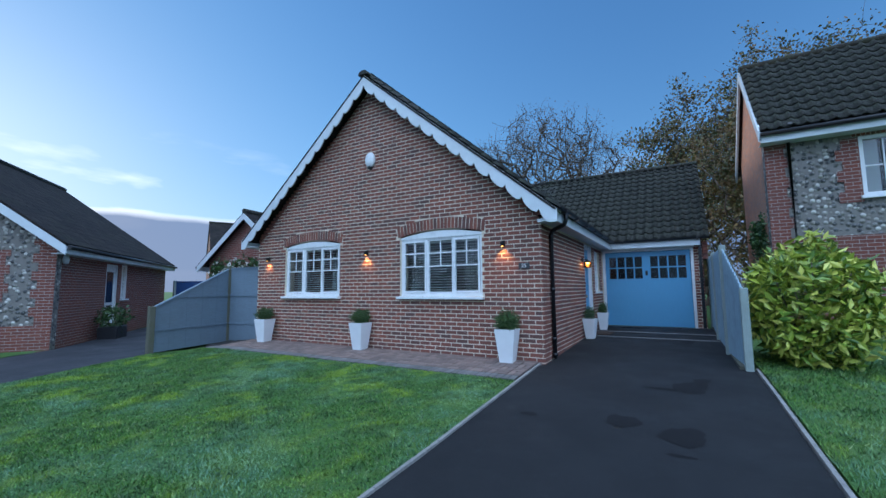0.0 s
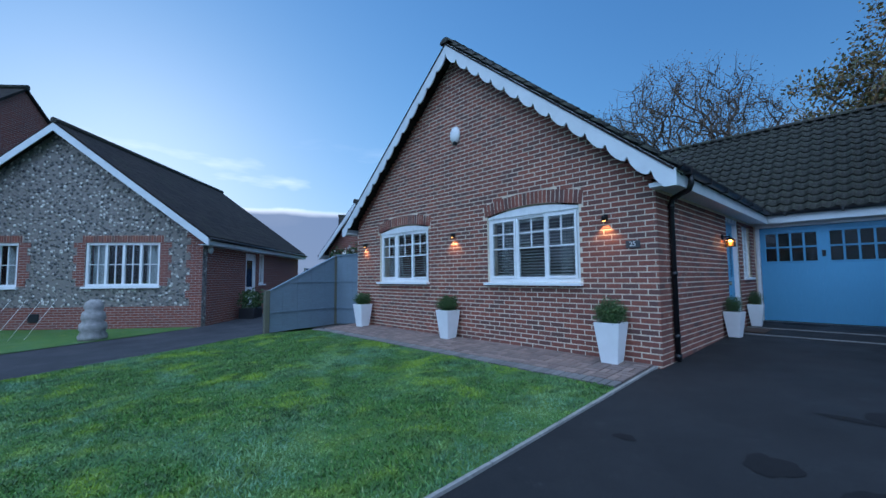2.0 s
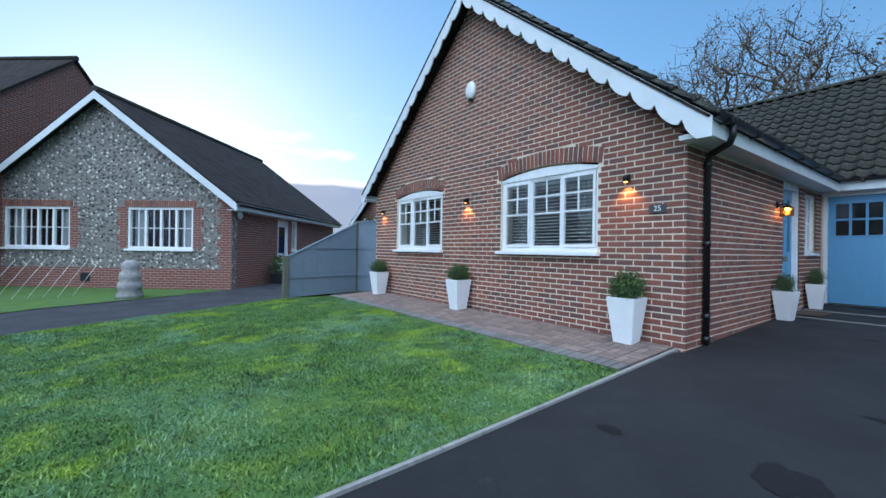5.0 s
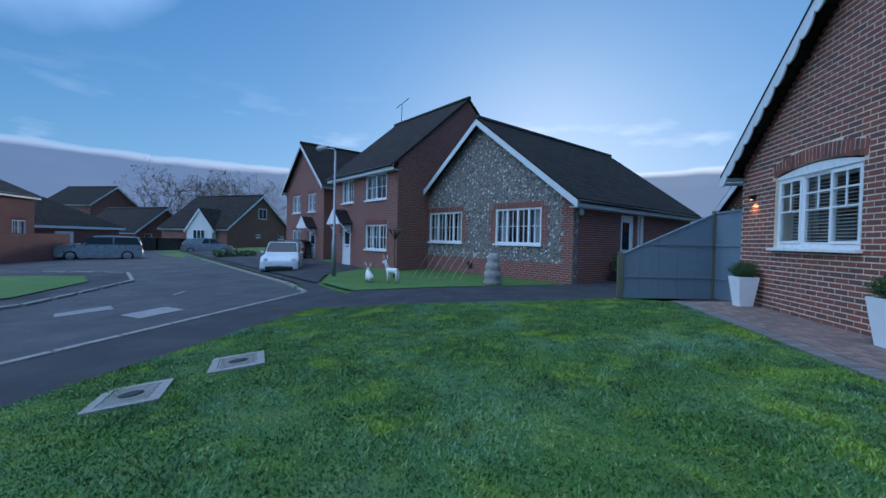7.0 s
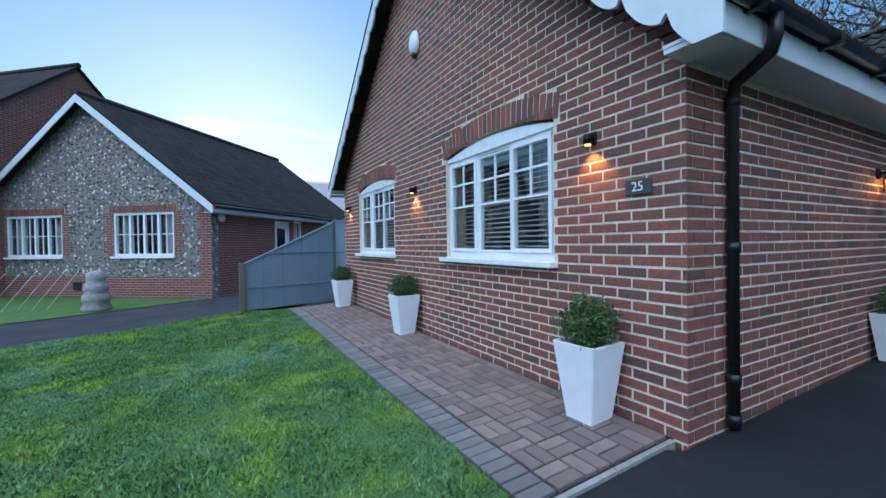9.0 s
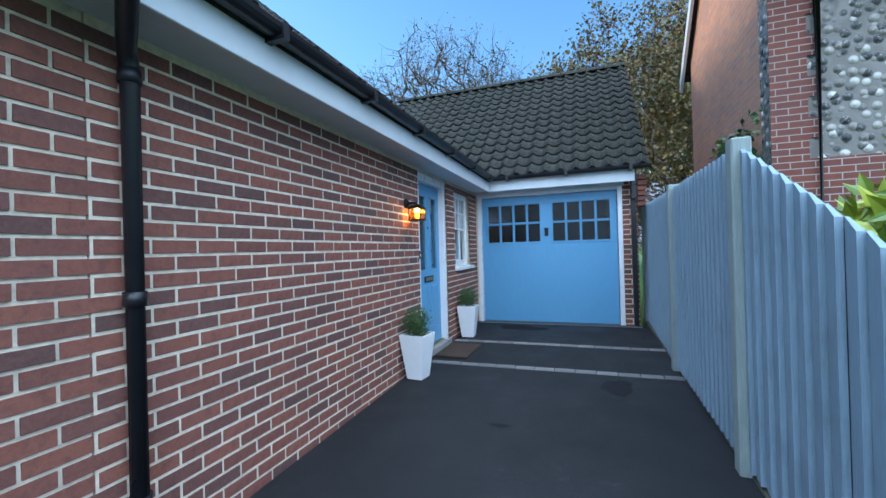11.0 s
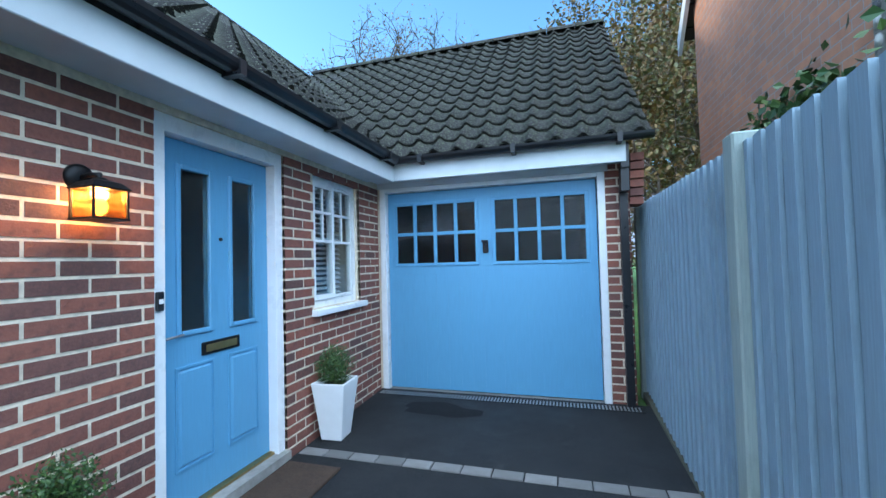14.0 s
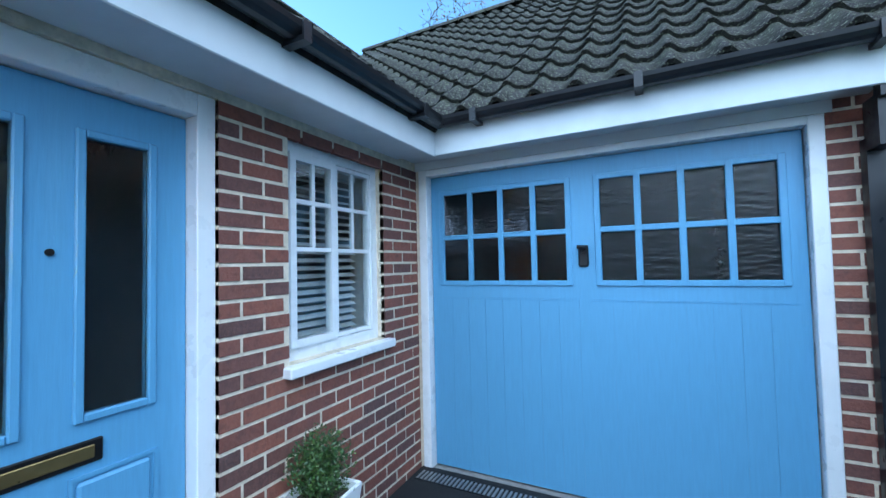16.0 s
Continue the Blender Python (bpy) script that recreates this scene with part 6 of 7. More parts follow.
house_block("rear_house", "brick house with a dark roof behind the flint bungalow", (-30.5, 18.0, 0.0), 62, 9, 8, 4.6, 7.3, False, windows=[(2, 3.5, 3.0, 4.2, 2)])
rh2, m_rh2 = house_block("rear_house", "brick house with a tiled roof beyond the blue fence", (-30.0, 27.0, 0.0), 40, 9, 8, 4.8, 8.0, False, right_windows=[(2.5, 4.0, 3.2, 4.2, 2)], windows=[(6.0, 8.0, 3.2, 4.4, 2)])

# the brick garage behind the side gate, with a garland round its white door
g2, m_g2 = house_block("brick_garage", "small red-brick garage with a white door", (-16.0, 9.5, 0.15), 8, 4.2, 5.5, 2.5, 4.35, True)
part("garage_door", boxes(((0.7, -0.05, 0), (3.5, -0.002, 2.15)), m=m_g2), UPVC, g2, "white garage door")
part("dark_panes", boxes(*[((0.85 + 0.33 * k, -0.056, 1.55), (1.1 + 0.33 * k, -0.049, 1.9)) for k in range(8)], m=m_g2), CAR_GLASS, g2)
gar_pts = []
rng_g = random.Random(6)
for k in range(1500):
    s = rng_g.random()
    x, z = (0.5 + rng_g.gauss(0, 0.13), 0.4 + 2.0 * s * 3) if s < 0.33 else ((0.5 + (s - 0.33) / 0.34 * 3.2, 2.3 + rng_g.gauss(0, 0.13)) if s < 0.67 else (3.7 + rng_g.gauss(0, 0.13), 0.4 + 6 * (s - 0.67)))
    gar_pts.append(tuple(m_g2 @ Vector((x, -0.12 + rng_g.gauss(0, 0.06), z))))
garland = root("garland", m_g2 @ Vector((2, -0.12, 2.3)), "evergreen garland with white blooms round the garage door", "garland")
leaf_cloud("foliage", gar_pts[:1250], 0.16, BOX, garland, 3)
leaf_cloud("blooms", gar_pts[1250:], 0.12, WHITE_WIRE, garland, 4, 0.9)

# the house beyond the driveway fence
rhx, rhy = 2.2, 11.38
rh, m_rh = house_block("flint_house", "two-storey brick house with flint panels", (rhx, rhy, 0.2), 0, 9.0, 3.5, 4.95, 7.1, False, FLINT, BRICK_ORANGE_LIT,
                       windows=[(1.55, 2.9, 3.1, 4.35, 2), (1.85, 3.2, 0.75, 2.05, 2)], over=0.32)
b = part("brick_storey", boxes(((0.0, -0.02, -0.3), (1.84, -0.001, 2.3)), ((3.21, -0.02, -0.3), (9.0, -0.001, 2.3)), ((1.84, -0.02, -0.3), (3.21, -0.001, 0.69)), ((1.84, -0.02, 2.07), (3.21, -0.001, 2.3)), m=m_rh), BRICK_FAR, rh, "red brick lower storey")
metre_uv(b.data)
qi = []
for k in range(12):
    qi.append(((0, -0.016, 2.302 + 0.225 * k), (0.34 + (0.1 if k % 2 else 0), -0.001, 2.302 + 0.225 * (k + 1))))
    if 3.0 < 2.3 + 0.225 * k + 0.1 < 4.4:
        qi.append(((1.27 - (0.1 if k % 2 else 0), -0.016, 2.302 + 0.225 * k), (1.54, -0.001, 2.302 + 0.225 * (k + 1))))
b = part("quoin_brickwork", boxes(*qi, m=m_rh), BRICK_FAR, rh, "red brick quoins", "stuff")
metre_uv(b.data)
part("downpipe", tube(bmesh.new(), [m_rh @ Vector((0.42, -0.06, 0)), m_rh @ Vector((0.42, -0.06, 4.55)), m_rh @ Vector((0.42, -0.38, 4.75))], 0.04, 8), BLACK, rh, "black downpipe")
for s in (0, 1):
    b = bmesh.new()
    y0, y1 = (-0.34, 1.75) if s == 0 else (3.84, 1.75)
    prism(b, [(y0, 4.7), (y1, 7.05), (y1, 6.8), (y0, 4.45)], 0.08, 0.13, m_rh @ pose(0, 0, 0, 0, 0, 90))
    part("bargeboard", b, FASCIA, rh, "white verge board")
roof_rh = [o for o in rh.children if o.name.startswith("roof")][0]
up_rh = Vector((0, 1.75 + 0.32, 7.1 - 4.95 + 0.32 * 1.28 - 0.14)).normalized()
tile_slope((rhx - 0.1, rhy - 0.34, 0.2 + 4.95 - 0.32 * 1.28 + 0.13), (1, 0, 0), up_rh, 30, 11, roof_rh, lambda c, r: c < 24)
ivy_pts = shell_points(900, (0.12, 1.0, 0.55), 9, 0.2, 0.4) + np.array([2.12, 12.4, 2.6])
ivy = root("ivy", (2.1, 12.4, 2.0), "ivy climbing over the fence and side wall", "ivy")
leaf_cloud("foliage", ivy_pts, 0.09, IVY, ivy, 5, 0.8)
stem_bm = bmesh.new()
tube(stem_bm, [(2.1, 12.2, 0.2), (2.12, 12.4, 1.4), (2.1, 12.3, 2.8)], [0.03, 0.02, 0.008], 6)
part("stem", stem_bm, BARK, ivy)

# ---- shrubs and trees ----
shrub = root("laurel_shrub", (2.0, 7.9, 0.2), "yellow-green variegated laurel bush beside the fence", "shrub")
sb = bmesh.new()
rs = random.Random(2)
for k in range(14):
    a = rs.uniform(0, 6.28)
    tube(sb, [(2.05, 7.9, 0.15), (2.05 + 0.3 * math.cos(a), 7.9 + 0.3 * math.sin(a), 0.8), (2.05 + 0.6 * math.cos(a), 7.9 + 0.6 * math.sin(a), rs.uniform(1.2, 1.8))], [0.025, 0.016, 0.006], 6)
part("stems", sb, BARK, shrub)
sp = shell_points(6200, (0.8, 0.82, 1.02), 4, 0.66, 0.14) + np.array([2.06, 8.05, 1.16])
sp = sp[(sp[:, 2] > 0.22) & (sp[:, 0] > 1.2)]
leaf_cloud("foliage", sp, 0.165, LAUREL, shrub, 6, 0.4, 0.35, 0.1)


def tree(at, height, radius, leaves, leaf_size, material, label, seed, nodes=700, low=0.3, lobes=0.22):
    """A tree whose limbs reach out to points of a rounded, lobed crown; each branch as thick as the twigs beyond it ask for."""
    rng = np.random.default_rng(seed)
    t = root("tree", at, label, "tree")
    base = np.array(at, float)
    c_h = height * (1 - low) / 2
    centre = base + (0, 0, height * low + c_h)
    d = rng.normal(size=(nodes * 2, 3))
    d /= np.linalg.norm(d, axis=1)[:, None]
    lob = 1 + lobes * (np.sin(d[:, 0] * 4 + seed) * np.sin(d[:, 1] * 5 + 2 * seed) + 0.7 * np.sin(d[:, 2] * 6 + d[:, 0] * 5 + seed))
    p = centre + d * np.array([radius, radius, c_h]) * lob[:, None] * (rng.uniform(0.12, 1, len(d)) ** 0.55)[:, None]
    p = p[p[:, 2] > base[2] + height * low * 0.75][:nodes]
    fork = base + (0, 0, height * low * 0.9)
    p = p[np.argsort(np.linalg.norm((p - fork) * (1, 1, 0.8), axis=1))]
    trunk_pts = [base - (0, 0, 0.4), base + (rng.normal(0, 0.1), rng.normal(0, 0.1), height * low * 0.45), fork, fork + (0, 0, height * 0.1)]
    pts = np.concatenate([np.array(trunk_pts), p])
    parent = np.zeros(len(pts), int)
    parent[1:4] = (0, 1, 2)
    reach = np.zeros(len(pts))
    for i in range(4, len(pts)):
        away = pts[2:i] - pts[i]
        cost = np.linalg.norm(away, axis=1) + 0.22 * reach[2:i] + 0.6 * np.maximum(0, away[:, 2])
        j = 2 + int(np.argmin(cost))
        parent[i], reach[i] = j, reach[j] + np.linalg.norm(pts[i] - pts[j])
    load = np.ones(len(pts))
    for i in range(len(pts) - 1, 0, -1):
        load[parent[i]] += load[i]
    r = height * 0.0011 * load ** 0.44
    b = bmesh.new()
    for i in range(1, len(pts)):
        a, z = pts[parent[i]], pts[i]
        mid = (a + z) / 2 + rng.normal(0, 0.05, 3) * np.linalg.norm(z - a)
        tube(b, [a, mid, z], [min(r[parent[i]], r[i] * 1.35), r[i] * 1.1, r[i]], 8 if load[i] > 60 else (5 if load[i] > 8 else 3))
    tips = np.nonzero(load < 6)[0]
    for i in tips:
        for _ in range(4):
            e = pts[i] + rng.normal(0, 1, 3) * height * 0.03 + (0, 0, height * 0.008)
            tube(b, [pts[i], (pts[i] + e) / 2 + rng.normal(0, 0.06, 3), e], [r[i] * 0.7, r[i] * 0.5, r[i] * 0.3], 3)
    part("trunk", b, BARK, t, "branching trunk and limbs")
    pick = pts[tips[rng.integers(0, len(tips), leaves)]]
    leaf_cloud("crown", pick + rng.normal(0, height * 0.026, (leaves, 3)), leaf_size, material, t, seed, 0.6)
    return t


tree((-7.6, 30.0, 0.4), 14.3, 6.0, 9000, 0.13, OAK_DRY, "nearly bare rounded oak tree behind the garage", 3, 1500, 0.16, 0.1)
tree((1.8, 27.5, 0.4), 12.3, 4.4, 24000, 0.18, OAK, "autumn oak tree with thinning golden-brown leaves", 8, 620, 0.1)
tree((7.4, 30.0, 0.4), 15.5, 5.2, 26000, 0.2, OAK, "tall autumn oak tree with golden-brown leaves", 12, 620, 0.12)
tree((3.6, 22.0, 0.4), 9.0, 3.0, 15000, 0.15, OAK, "shorter tree with greenish autumn leaves", 15, 380, 0.08)
for k, (x, y) in enumerate([(-62, -49), (-68, -55), (-60, -58), (-75, -50)]):
    tree((x, y, -0.6), 13.0 + k % 2, 6.0, 1600, 0.25, OAK_DRY, "distant leafless tree behind the roofs", 30 + k, 320, 0.2)
hp = []
for k in range(10):
    c = np.array([-25.0 - 1.3 * k * 0.9, 24 + 1.2 * k, 1.6])
    hp.append(shell_points(260, (1.5, 1.5, 1.4 + 0.3 * (k % 3)), 50 + k) + c)
hh = root("hedge", (-29, 28, 0), "dull green hedge beyond the blue fence", "hedge")
leaf_cloud("foliage", np.concatenate(hp), 0.3, IVY, hh, 8, 0.7)
lh = root("hedge", (-26.2, -17.4, -0.5), "low clipped dark hedge across the road", "hedge")
lp = np.random.default_rng(2).uniform((-1.4, -0.5, 0), (1.4, 0.5, 0.75), (1500, 3))
lp = np.stack([-26.0 - lp[:, 0] * 0.45 - lp[:, 1] * 0.9, -17.6 + lp[:, 0] * 0.9 - lp[:, 1] * 0.45, lp[:, 2] - 0.5], 1)
leaf_cloud("foliage", lp, 0.14, BOX, lh, 9, 0.7)
pb = root("potted_plants", m_n1 @ Vector((8.9, 2.4, 0)), "dark troughs of small shrubs by the door", "planter")
pc = m_n1 @ Vector((8.85, 2.3, 0.0))
part("trough", boxes(((8.6, 1.9, 0), (9.1, 2.7, 0.4)), m=m_n1, bevel=0.02), BLACK, pb)
leaf_cloud("foliage", shell_points(700, (0.45, 0.45, 0.4), 3) + np.array(pc) + np.array([0, 0, 0.65]), 0.09, IVY, pb, 2, 0.7)

# ---- street things ----
lp_at = (-14.95, -4.75)
sl = root("street_lamp", (*lp_at, ground(*lp_at)), "grey steel street lamp post on the verge", "street lamp")
gz_l = ground(*lp_at)
part("post", lathe(bmesh.new(), [(0.085, gz_l - 0.1), (0.085, 1.2), (0.055, 1.25), (0.04, 4.72)], Matrix.Translation((*lp_at, 0)), 10), STEEL, sl)
ld_ = Vector((-0.25, -0.97, 0))
part("arm", tube(bmesh.new(), [Vector((*lp_at, 4.7)), Vector((*lp_at, 4.8)) + ld_ * 0.1, Vector((*lp_at, 4.84)) + ld_ * 0.5], 0.03, 8), STEEL, sl)
hb = bmesh.new()
lathe(hb, [(0.03, -0.28), (0.1, -0.2), (0.13, 0.0), (0.11, 0.18), (0.04, 0.26)], Matrix.Translation(Vector((*lp_at, 4.86)) + ld_ * 0.7) @ ld_.to_track_quat("Z", "Y").to_matrix().to_4x4() @ Matrix.Diagonal((0.6, 1, 1, 1)), 12)
part("lantern_head", hb, STEEL, sl, "grey lamp head")


def car(name, label, at, ang, L, W, H, paint, hood=0.62, glass_from=0.56, kind=0):
    """A parked car; x is its length, nose at +x."""
    c = root(name, (0, 0, 0), label, "car")
    side = {0: [(-0.5, 0.30), (-0.49, 0.55), (-0.44, 0.66), (-0.30, 0.97), (0.05, 1.0), (0.22, 0.66), (0.42, 0.56), (0.49, 0.42), (0.5, 0.2), (0.46, 0.13), (-0.47, 0.14)],
            1: [(-0.5, 0.32), (-0.49, 0.62), (-0.45, 0.95), (-0.1, 1.0), (0.06, 0.97), (0.2, 0.68), (0.44, 0.60), (0.495, 0.46), (0.5, 0.24), (0.47, 0.16), (-0.48, 0.17)],
            2: [(-0.5, 0.30), (-0.48, 0.6), (-0.40, 0.9), (-0.1, 1.0), (0.08, 0.95), (0.3, 0.62), (0.45, 0.50), (0.5, 0.36), (0.5, 0.18), (0.46, 0.12), (-0.47, 0.13)]}[kind]
    b = bmesh.new()
    rows = []
    for wy in (-1, -0.82, 0.82, 1):
        tuck = 1.0 if abs(wy) < 0.9 else 0.965
        rows.append([b.verts.new((x * L * (tuck if abs(x) > 0.4 else 1), wy * W / 2 * (1 if z < 0.62 else (0.80 + 0.12 * (1 - z) / 0.38) if abs(wy) > 0.9 else 0.9), z * H * (1 if abs(wy) < 0.9 else (0.985 if z > 0.6 else 1)))) for x, z in side])
    n = len(side)
    for r0, r1 in zip(rows, rows[1:]):
        for k in range(n):
            b.faces.new((r0[k], r0[(k + 1) % n], r1[(k + 1) % n], r1[k]))
    b.faces.new(rows[0][::-1])
    b.faces.new(rows[-1])
    bmesh.ops.recalc_face_normals(b, faces=b.faces)
    bmesh.ops.bevel(b, geom=[e for e in b.edges if e.calc_face_angle(0) > 0.25], offset=0.035, segments=2, affect="EDGES")
    part("body", b, paint, c)
    top = [p for p in side if p[1] > 0.6]
    xa, xb = (top[1][0] + 0.02, top[-2][0]) if len(top) > 3 else (-0.3, 0.1)
    for s in (-1, 1):
        g = bmesh.new()
        lo, hi = 0.66 * H, 0.93 * H
        yl, yh = s * (W / 2 * 0.925), s * (W / 2 * 0.835)
        x0, x1 = (xa - 0.03) * L, (xb + 0.10) * L
        for q0, q1 in ((x0, (x0 + x1) / 2 - 0.04), ((x0 + x1) / 2 + 0.04, x1)):
            v = [g.verts.new(p) for p in ((q0, yl + s * 0.012, lo), (q1 + (0.08 * L if q1 == x1 else 0) * 0.6, yl + s * 0.012, lo), (q1 - (0.06 * L if q1 == x1 else 0), yh + s * 0.02, hi), (q0 + (0.05 * L if q0 == x0 else 0), yh + s * 0.02, hi))]
            g.faces.new(v)
        part("side_window", g, CAR_GLASS, c, "dark side windows")
    fx0, fx1 = side[5], side[4]
    sc = bmesh.new()
    d = Vector((fx1[0] * L - fx0[0] * L, 0, (fx1[1] - fx0[1]) * H))
    nrm = Vector((-d.z, 0, d.x)).normalized()
    nrm = -nrm if nrm.x < 0 else nrm
    p0 = Vector((fx0[0] * L, 0, fx0[1] * H)) + nrm * 0.015
    sc.faces.new([sc.verts.new(p0 + d * s + Vector((0, y, 0))) for s, y in ((0.08, -W * 0.42), (0.08, W * 0.42), (0.92, W * 0.37), (0.92, -W * 0.37))])
    part("windscreen", sc, CAR_GLASS, c)
    part("bumper", boxes(((0.485 * L, -W * 0.36, 0.17 * H), (0.505 * L, W * 0.36, 0.27 * H)), bevel=0.02), BLACK, c, "dark lower grille")
    part("number_plate", boxes(((0.503 * L, -0.26, 0.30 * H), (0.508 * L, 0.26, 0.37 * H))), UPVC, c)
    for s in (-1, 1):
        part("headlight", lathe(bmesh.new(), [(0.1, 0), (0.1, 0.03), (0.05, 0.06)], Matrix.Translation((0.465 * L, s * W * 0.36, 0.47 * H)) @ pose(0, 0, 0, 0, 80, 0), 12), HEADLAMP, c)
        part("tail_light", boxes(((-0.502 * L, s * W * 0.40 - 0.09, 0.5 * H), (-0.478 * L, s * W * 0.40 + 0.09, 0.66 * H)), bevel=0.01), TAIL, c)
        part("wing_mirror", boxes(((0.14 * L, s * (W / 2 + 0.07) - 0.07, 0.64 * H), (0.17 * L, s * (W / 2 + 0.07) + 0.07, 0.70 * H)), bevel=0.02), paint, c)
        for x in (-0.31, 0.31):
            r = H * 0.205
            mm = Matrix.Translation((x * L, s * (W / 2 - 0.1), r)) @ pose(0, 0, 0, 90, 0, 0)
            w = part("wheel", lathe(bmesh.new(), [(r - 0.03, -0.11), (r, -0.09), (r, 0.09), (r - 0.03, 0.11)], mm, 20), TYRE, c)
            part("rim", lathe(bmesh.new(), [(r * 0.62, -0.118), (r * 0.66, -0.112), (r * 0.66, 0.112), (r * 0.62, 0.118)], mm, 16), STEEL, w)
    c.matrix_basis = pose(*at, 0, 0, ang)
    return c


car("hatchback", "small white hatchback parked at the kerb", (-18.3, -9.0, -0.42), 26, 3.55, 1.63, 1.49, CAR_WHITE)
car("black_car", "black car parked beside the brick house", (-25.5, -12.2, -0.3), 195, 4.2, 1.75, 1.45, CAR_BLACK)
car("estate_car", "silver four-wheel-drive car parked before a brick wall", (-22.5, -25.0, -0.55), 318, 4.6, 1.8, 1.68, CAR_SILVER, kind=1)
car("people_carrier", "silver people carrier parked on a driveway", (-34.6, -27.2, -0.55), 128, 4.4, 1.8, 1.6, CAR_SILVER, kind=2)

gw_ = boxes(((0, 0, -0.7), (8.5, 0.25, 1.18)), m=pose(-13.8, -23.2, 0, 0, 0, -158))
gw_ob = thing("garden_wall", gw_, BRICK_FAR, "red-brick garden wall along the far road", "wall", "structure")
metre_uv(gw_ob.data)
for (ax, ay), (bx, by) in (((-33.2, -34.4), (-34.7, -33.1)), ((-34.7, -33.1), (-36.2, -31.8)), ((-36.2, -31.8), (-37.7, -30.5))):
    panel_fence("timber_fence", "dark timber fence across the road", (ax, ay), (bx, by), 0.85, 0.85, WOOD_DARK, (), POST)
panel_fence("timber_fence", "brown timber fence between the two houses", (-17.4, -2.6), (-18.7, -1.5), 1.8, 1.8, WOOD_BROWN, (), POST_DARK)


def deer(at, ang, s=1.0, sitting=False, label="white reindeer figure on the lawn"):
    b = bmesh.new()
    if not sitting:
        tube(b, [(-0.26, 0, 0.45), (-0.1, 0, 0.47), (0.15, 0, 0.46), (0.26, 0, 0.52)], [0.09, 0.11, 0.11, 0.08], 10)
        tube(b, [(0.24, 0, 0.5), (0.33, 0, 0.72), (0.36, 0, 0.82)], [0.08, 0.055, 0.05], 8)
        tube(b, [(0.33, 0, 0.83), (0.44, 0, 0.80), (0.52, 0, 0.76)], [0.055, 0.05, 0.03], 8)
        for x, y in ((-0.22, 0.07), (-0.22, -0.07), (0.2, 0.07), (0.2, -0.07)):
            tube(b, [(x, y, 0.45), (x - 0.02, y, 0.22), (x, y, 0.0)], [0.05, 0.03, 0.025], 8)
        z0 = 0.86
        hx = 0.35
    else:
        tube(b, [(-0.2, 0, 0.12), (-0.05, 0, 0.2), (0.1, 0, 0.36), (0.12, 0, 0.5)], [0.1, 0.15, 0.12, 0.07], 10)
        tube(b, [(0.1, 0, 0.54), (0.22, 0, 0.52)], [0.06, 0.03], 8)
        for y in (-0.07, 0.07):
            tube(b, [(0.12, y, 0.3), (0.16, y, 0.0)], [0.04, 0.025], 8)
        z0, hx = 0.58, 0.1
    for y in (-1, 1):
        tube(b, [(hx, y * 0.03, z0), (hx - 0.02, y * 0.1, z0 + 0.12), (hx + 0.04, y * 0.13, z0 + 0.24)], [0.014, 0.012, 0.006], 6)
        tube(b, [(hx - 0.02, y * 0.1, z0 + 0.1), (hx + 0.08, y * 0.12, z0 + 0.16)], [0.01, 0.005], 6)
    for v in b.verts:
        v.co *= s
    ob = thing("reindeer_figure", b, WHITE_WIRE, label, "garden figure")
    ob.matrix_basis = pose(at[0], at[1], ground(*at) + 0.03, 0, 0, ang)


deer((-13.1, -1.75), 250, 0.85)
deer((-13.2, -2.6), 230, 0.85, True, "small sitting white deer figure on the lawn")
sx, sy = -12.75, 1.6
stone_b = bmesh.new()
lathe(stone_b, [(0.27, 0), (0.30, 0.1), (0.24, 0.22), (0.28, 0.27), (0.27, 0.4), (0.21, 0.46), (0.25, 0.52), (0.23, 0.66), (0.17, 0.72), (0.2, 0.78), (0.18, 0.9), (0.1, 0.98)], pose(sx, sy, ground(sx, sy) + 0.01), 14)
thing("stone_ornament", stone_b, STONE, "grey stacked stone garden ornament on the lawn", "garden ornament")
sapling = root("sapling", (-14.4, -2.1, 0.0), "small bare ornamental tree on the lawn", "tree")
sp_b = bmesh.new()
tube(sp_b, [(-14.4, -2.1, -0.1), (-14.4, -2.1, 0.8), (-14.38, -2.08, 1.5)], [0.03, 0.025, 0.018], 6)
rs = random.Random(9)
for k in range(26):
    a = rs.uniform(0, 6.28)
    tube(sp_b, [(-14.39, -2.09, 1.3), (-14.39 + 0.25 * math.cos(a), -2.09 + 0.25 * math.sin(a), 1.7), (-14.39 + 0.5 * math.cos(a + 0.3), -2.09 + 0.5 * math.sin(a + 0.3), rs.uniform(1.3, 2.1))], [0.012, 0.008, 0.004], 4)
part("crown", sp_b, BARK, sapling, "", "stuff")
sticks = root("garden_canes", (-14.3, -0.8, 0.0), "thin leaning canes on the lawn", "canes")
for k in range(7):
    x, y = -14.0 + 0.0 * k, -1.3 + 0.28 * k
    part("cane", tube(bmesh.new(), [(x, y, -0.02), (x - 0.45, y + 0.55, 0.95)], 0.004, 5), WHITE_WIRE, sticks)

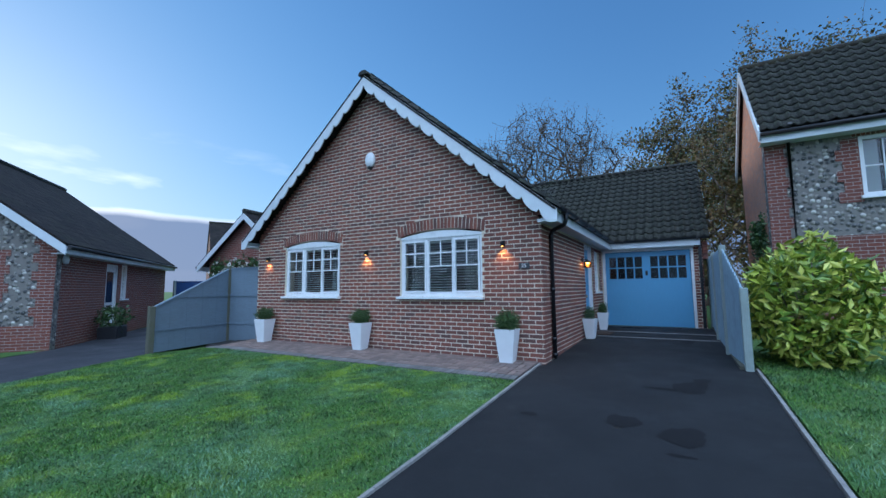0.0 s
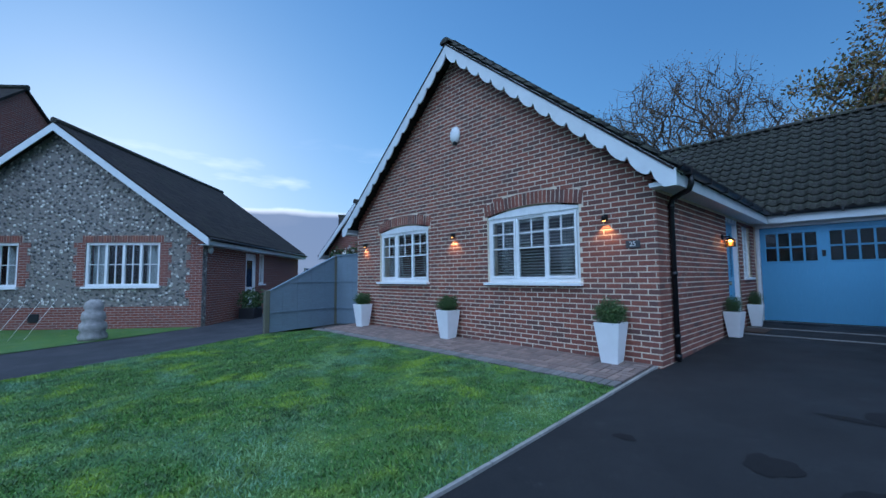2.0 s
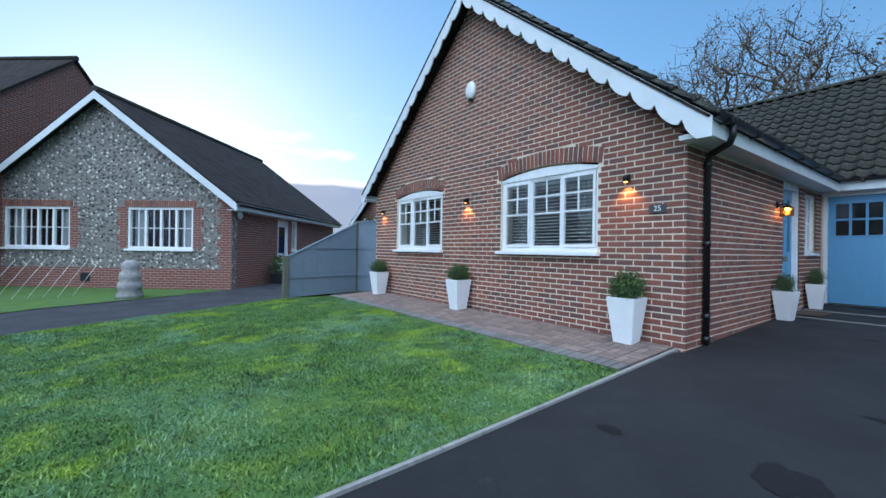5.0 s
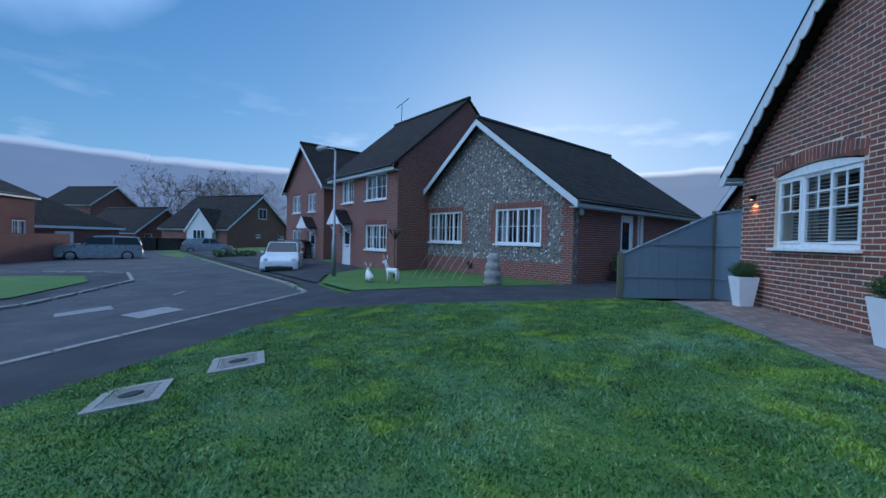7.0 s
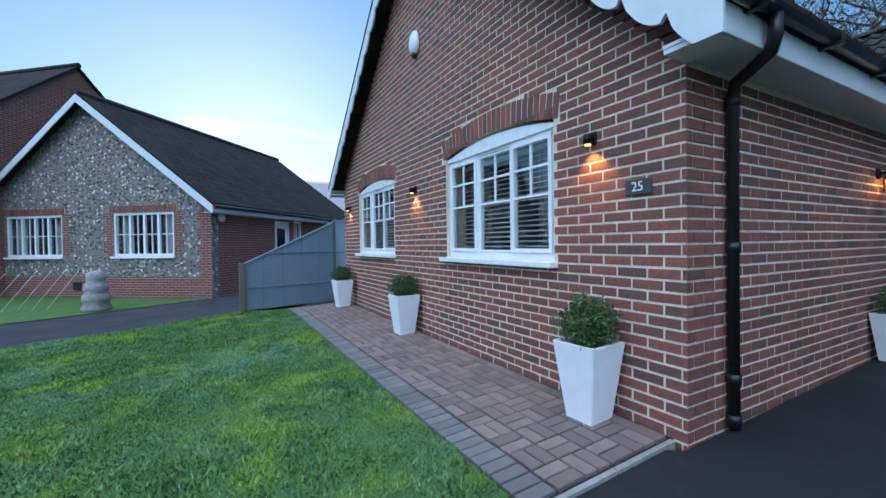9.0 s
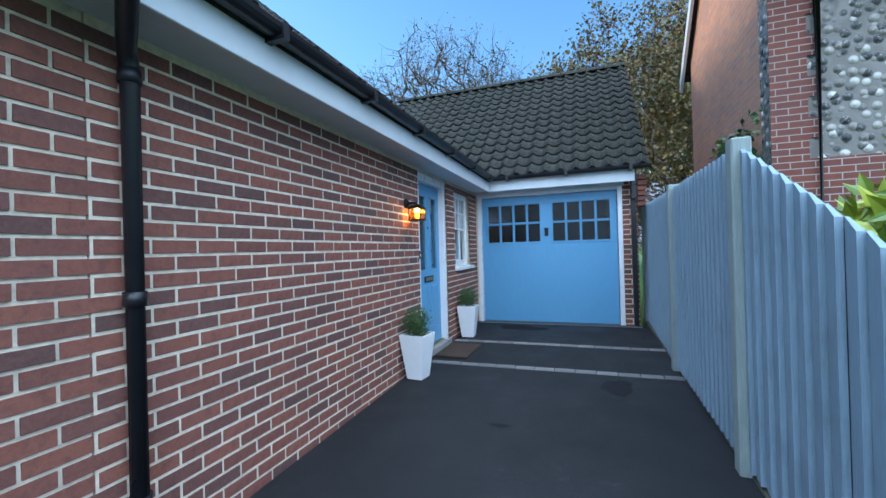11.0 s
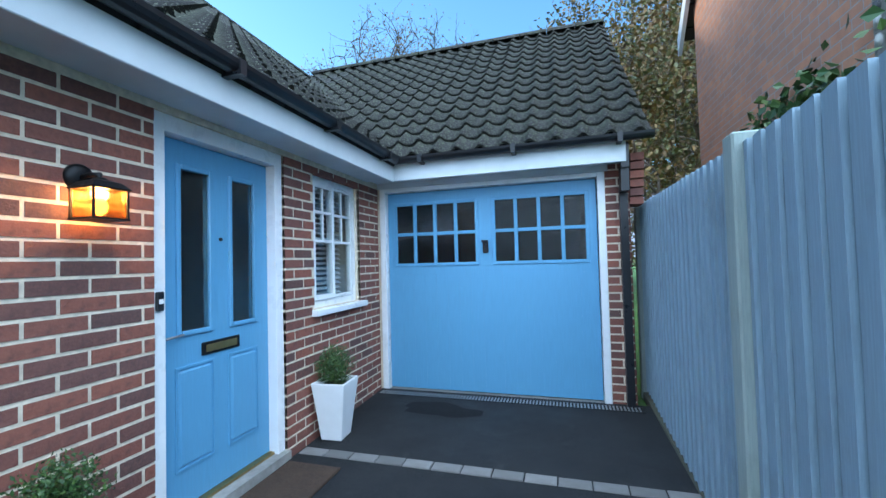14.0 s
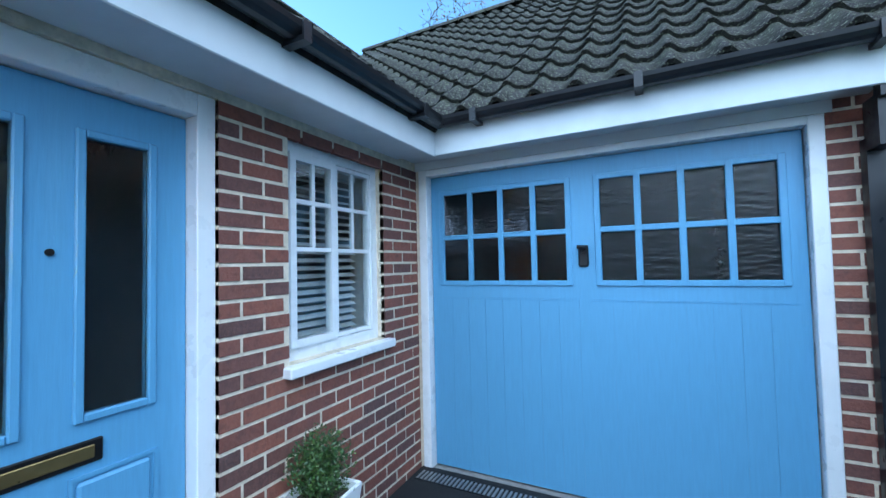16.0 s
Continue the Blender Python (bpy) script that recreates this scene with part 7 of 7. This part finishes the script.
# inspection covers in the lawn
def cover(cx, cy, ang):
    z = ground(cx, cy) + 0.04
    m = pose(cx, cy, z, 6.5, 0, 0) @ pose(0, 0, 0, 0, 0, ang)
    c = root("inspection_cover", (cx, cy, z), "worn metal inspection cover in a pale concrete frame", "manhole cover", group="covers in the lawn")
    part("surround", boxes(((-0.36, -0.28, -0.05), (0.36, -0.2, 0.012)), ((-0.36, 0.2, -0.05), (0.36, 0.28, 0.012)), ((-0.36, -0.2, -0.05), (-0.27, 0.2, 0.012)), ((0.27, -0.2, -0.05), (0.36, 0.2, 0.012)), m=m), CONCRETE, c)
    lid = part("lid", boxes(((-0.265, -0.195, -0.04), (0.265, 0.195, 0.006)), m=m), STEEL, c)
    for i in range(9):
        part("tread_bar", boxes(((-0.25 + 0.06 * i, -0.18, 0.006), (-0.225 + 0.06 * i, 0.18, 0.012)), m=m), CONCRETE, lid)
    part("lid_badge", lathe(bmesh.new(), [(0.1, 0.012), (0.1, 0.016), (0.06, 0.017)], m, 18), IRON, lid)


cover(-3.22, -1.1, 35)
cover(-4.25, -0.78, 35)


# road markings and patches
def patch(pts, label, lift=0.012, mat=LINE, name="road_marking"):
    b = bmesh.new()
    b.faces.new([b.verts.new((x, y, ground(x, y) + lift)) for x, y in pts])
    if b.faces[:][0].normal.z < 0:
        bmesh.ops.reverse_faces(b, faces=b.faces[:])
    thing(name, b, mat, label, "road marking", "structure")


patch([(-7.66, -6.5), (-8.0, -7.0), (-6.9, -7.1), (-6.6, -6.7)], "pale worn patch on the road")
patch([(-8.0, -5.0), (-8.2, -5.7), (-7.1, -5.7), (-6.9, -5.0)], "pale worn patch on the road")
patch([(-9.9, -7.1), (-10.7, -7.45), (-10.7, -7.55), (-9.9, -7.2)], "short white road line")
kerb = root("kerb", (-5, -3.85, -0.34), "worn concrete kerb between footway and road", "kerb", "structure")
pieces = []
for (ax, ay), (bx, by) in zip([(8, -3.84), (-11.3, -3.84), (-13.25, -5.62)], [(-11.3, -3.84), (-13.25, -5.62), (-24, -18.6)]):
    L = math.hypot(bx - ax, by - ay)
    n = int(L / 0.92)
    for k in range(n):
        pieces.append((ax + (bx - ax) * (k + 0.5) / n, ay + (by - ay) * (k + 0.5) / n, math.degrees(math.atan2(by - ay, bx - ax))))
kb = mesh_of("kerbstone", boxes(((-0.455, -0.06, -0.15), (0.455, 0.06, 0.035)), bevel=0.012), CONCRETE)
for x, y, a in pieces:
    o = new("kerbstone", kb)
    o.parent = kerb
    o.matrix_parent_inverse = kerb.matrix_basis.inverted()
    o.matrix_basis = pose(x, y, -0.33, 0, 0, a)
island_kerb = root("kerb", (-9, -10, -0.4), "concrete kerb round the grass island", "kerb", "structure")
ik = [(-1.5, -8.65), (-7.4, -8.75), (-12.3, -11.15), (-14.65, -14.0), (-13.9, -17.6)]
for (ax, ay), (bx, by) in zip(ik, ik[1:]):
    L = math.hypot(bx - ax, by - ay)
    n = max(1, int(L / 0.92))
    for k in range(n):
        o = new("kerbstone", kb)
        o.parent = island_kerb
        o.matrix_parent_inverse = island_kerb.matrix_basis.inverted()
        x, y = ax + (bx - ax) * (k + 0.5) / n, ay + (by - ay) * (k + 0.5) / n
        o.matrix_basis = pose(x, y, ground(x, y) + 0.035, 0, 0, math.degrees(math.atan2(by - ay, bx - ax)))


# ---- grass blades ----
def inside(x, y, poly):
    r = np.zeros(len(x), bool)
    for (ax, ay), (bx, by) in zip(poly, poly[1:] + poly[:1]):
        c = ((ay > y) != (by > y)) & (x < (bx - ax) * (y - ay) / ((by - ay) or 1e-9) + ax)
        r ^= c
    return r


def grass(name, poly, n, height, lift, label, seed):
    rng = np.random.default_rng(seed)
    xs, ys = [p[0] for p in poly], [p[1] for p in poly]
    x, y = rng.uniform(min(xs), max(xs), n), rng.uniform(min(ys), max(ys), n)
    k = inside(x, y, poly)
    x, y = x[k], y[k]
    z = np.array([ground(a, b) for a, b in zip(x, y)]) + lift
    n = len(x)
    a = rng.uniform(0, 6.28, n)
    h = height * rng.uniform(0.5, 1.2, n) * (1 + 0.35 * np.sin(x * 3.1 + 1) * np.sin(y * 2.7))
    w = 0.0065
    lean = rng.normal(0, 0.6, (n, 2)) * h[:, None]
    v = np.stack([np.stack([x - w * np.cos(a), y - w * np.sin(a), z], 1), np.stack([x + w * np.cos(a), y + w * np.sin(a), z], 1), np.stack([x + lean[:, 0], y + lean[:, 1], z + h], 1)], 1).reshape(-1, 3)
    f = np.arange(n * 3).reshape(-1, 3)
    tagged(new(name, raw_mesh(name, v, f, BLADES)), label, "grass", "", "stuff")


grass("grass", LAWN_EDGE, 230000, 0.024, 0.028, "short green lawn grass with frosty and yellow patches", 3)
grass("grass", [(1.3, 2.5), (4.5, 2.5), (4.5, 9.0), (1.3, 9.0)], 30000, 0.045, 0.012, "dark green grass beside the driveway", 4)

# ---- bricks of the walls ----
m_bf = Matrix(((1, 0, 0, 0), (0, 1, 0, YF), (0, 0, 1, 0), (0, 0, 0, 1)))
lay_bricks(courses(0.21, RIDGE, front_spans), m_bf, wall_front, lambda r: r[0] > -4.6 and r[2] < 2.4)
m_bs = Matrix(((0, -1, 0, XS), (1, 0, 0, 0), (0, 0, 1, 0), (0, 0, 0, 1)))
lay_bricks(courses(0.21, SOFFIT + 0.02, side_spans), m_bs, wall_side, lambda r: 7.4 < r[0] < 10.1)
m_bg = Matrix(((1, 0, 0, 0), (0, 1, 0, YG), (0, 0, 1, 0), (0, 0, 0, 1)))
lay_bricks(courses(0.36, 2.75, lambda z: [(GAR_X[1] + 0.004, XG)], GAR_X[1] + 0.002), m_bg, wall_garage, lambda r: True)
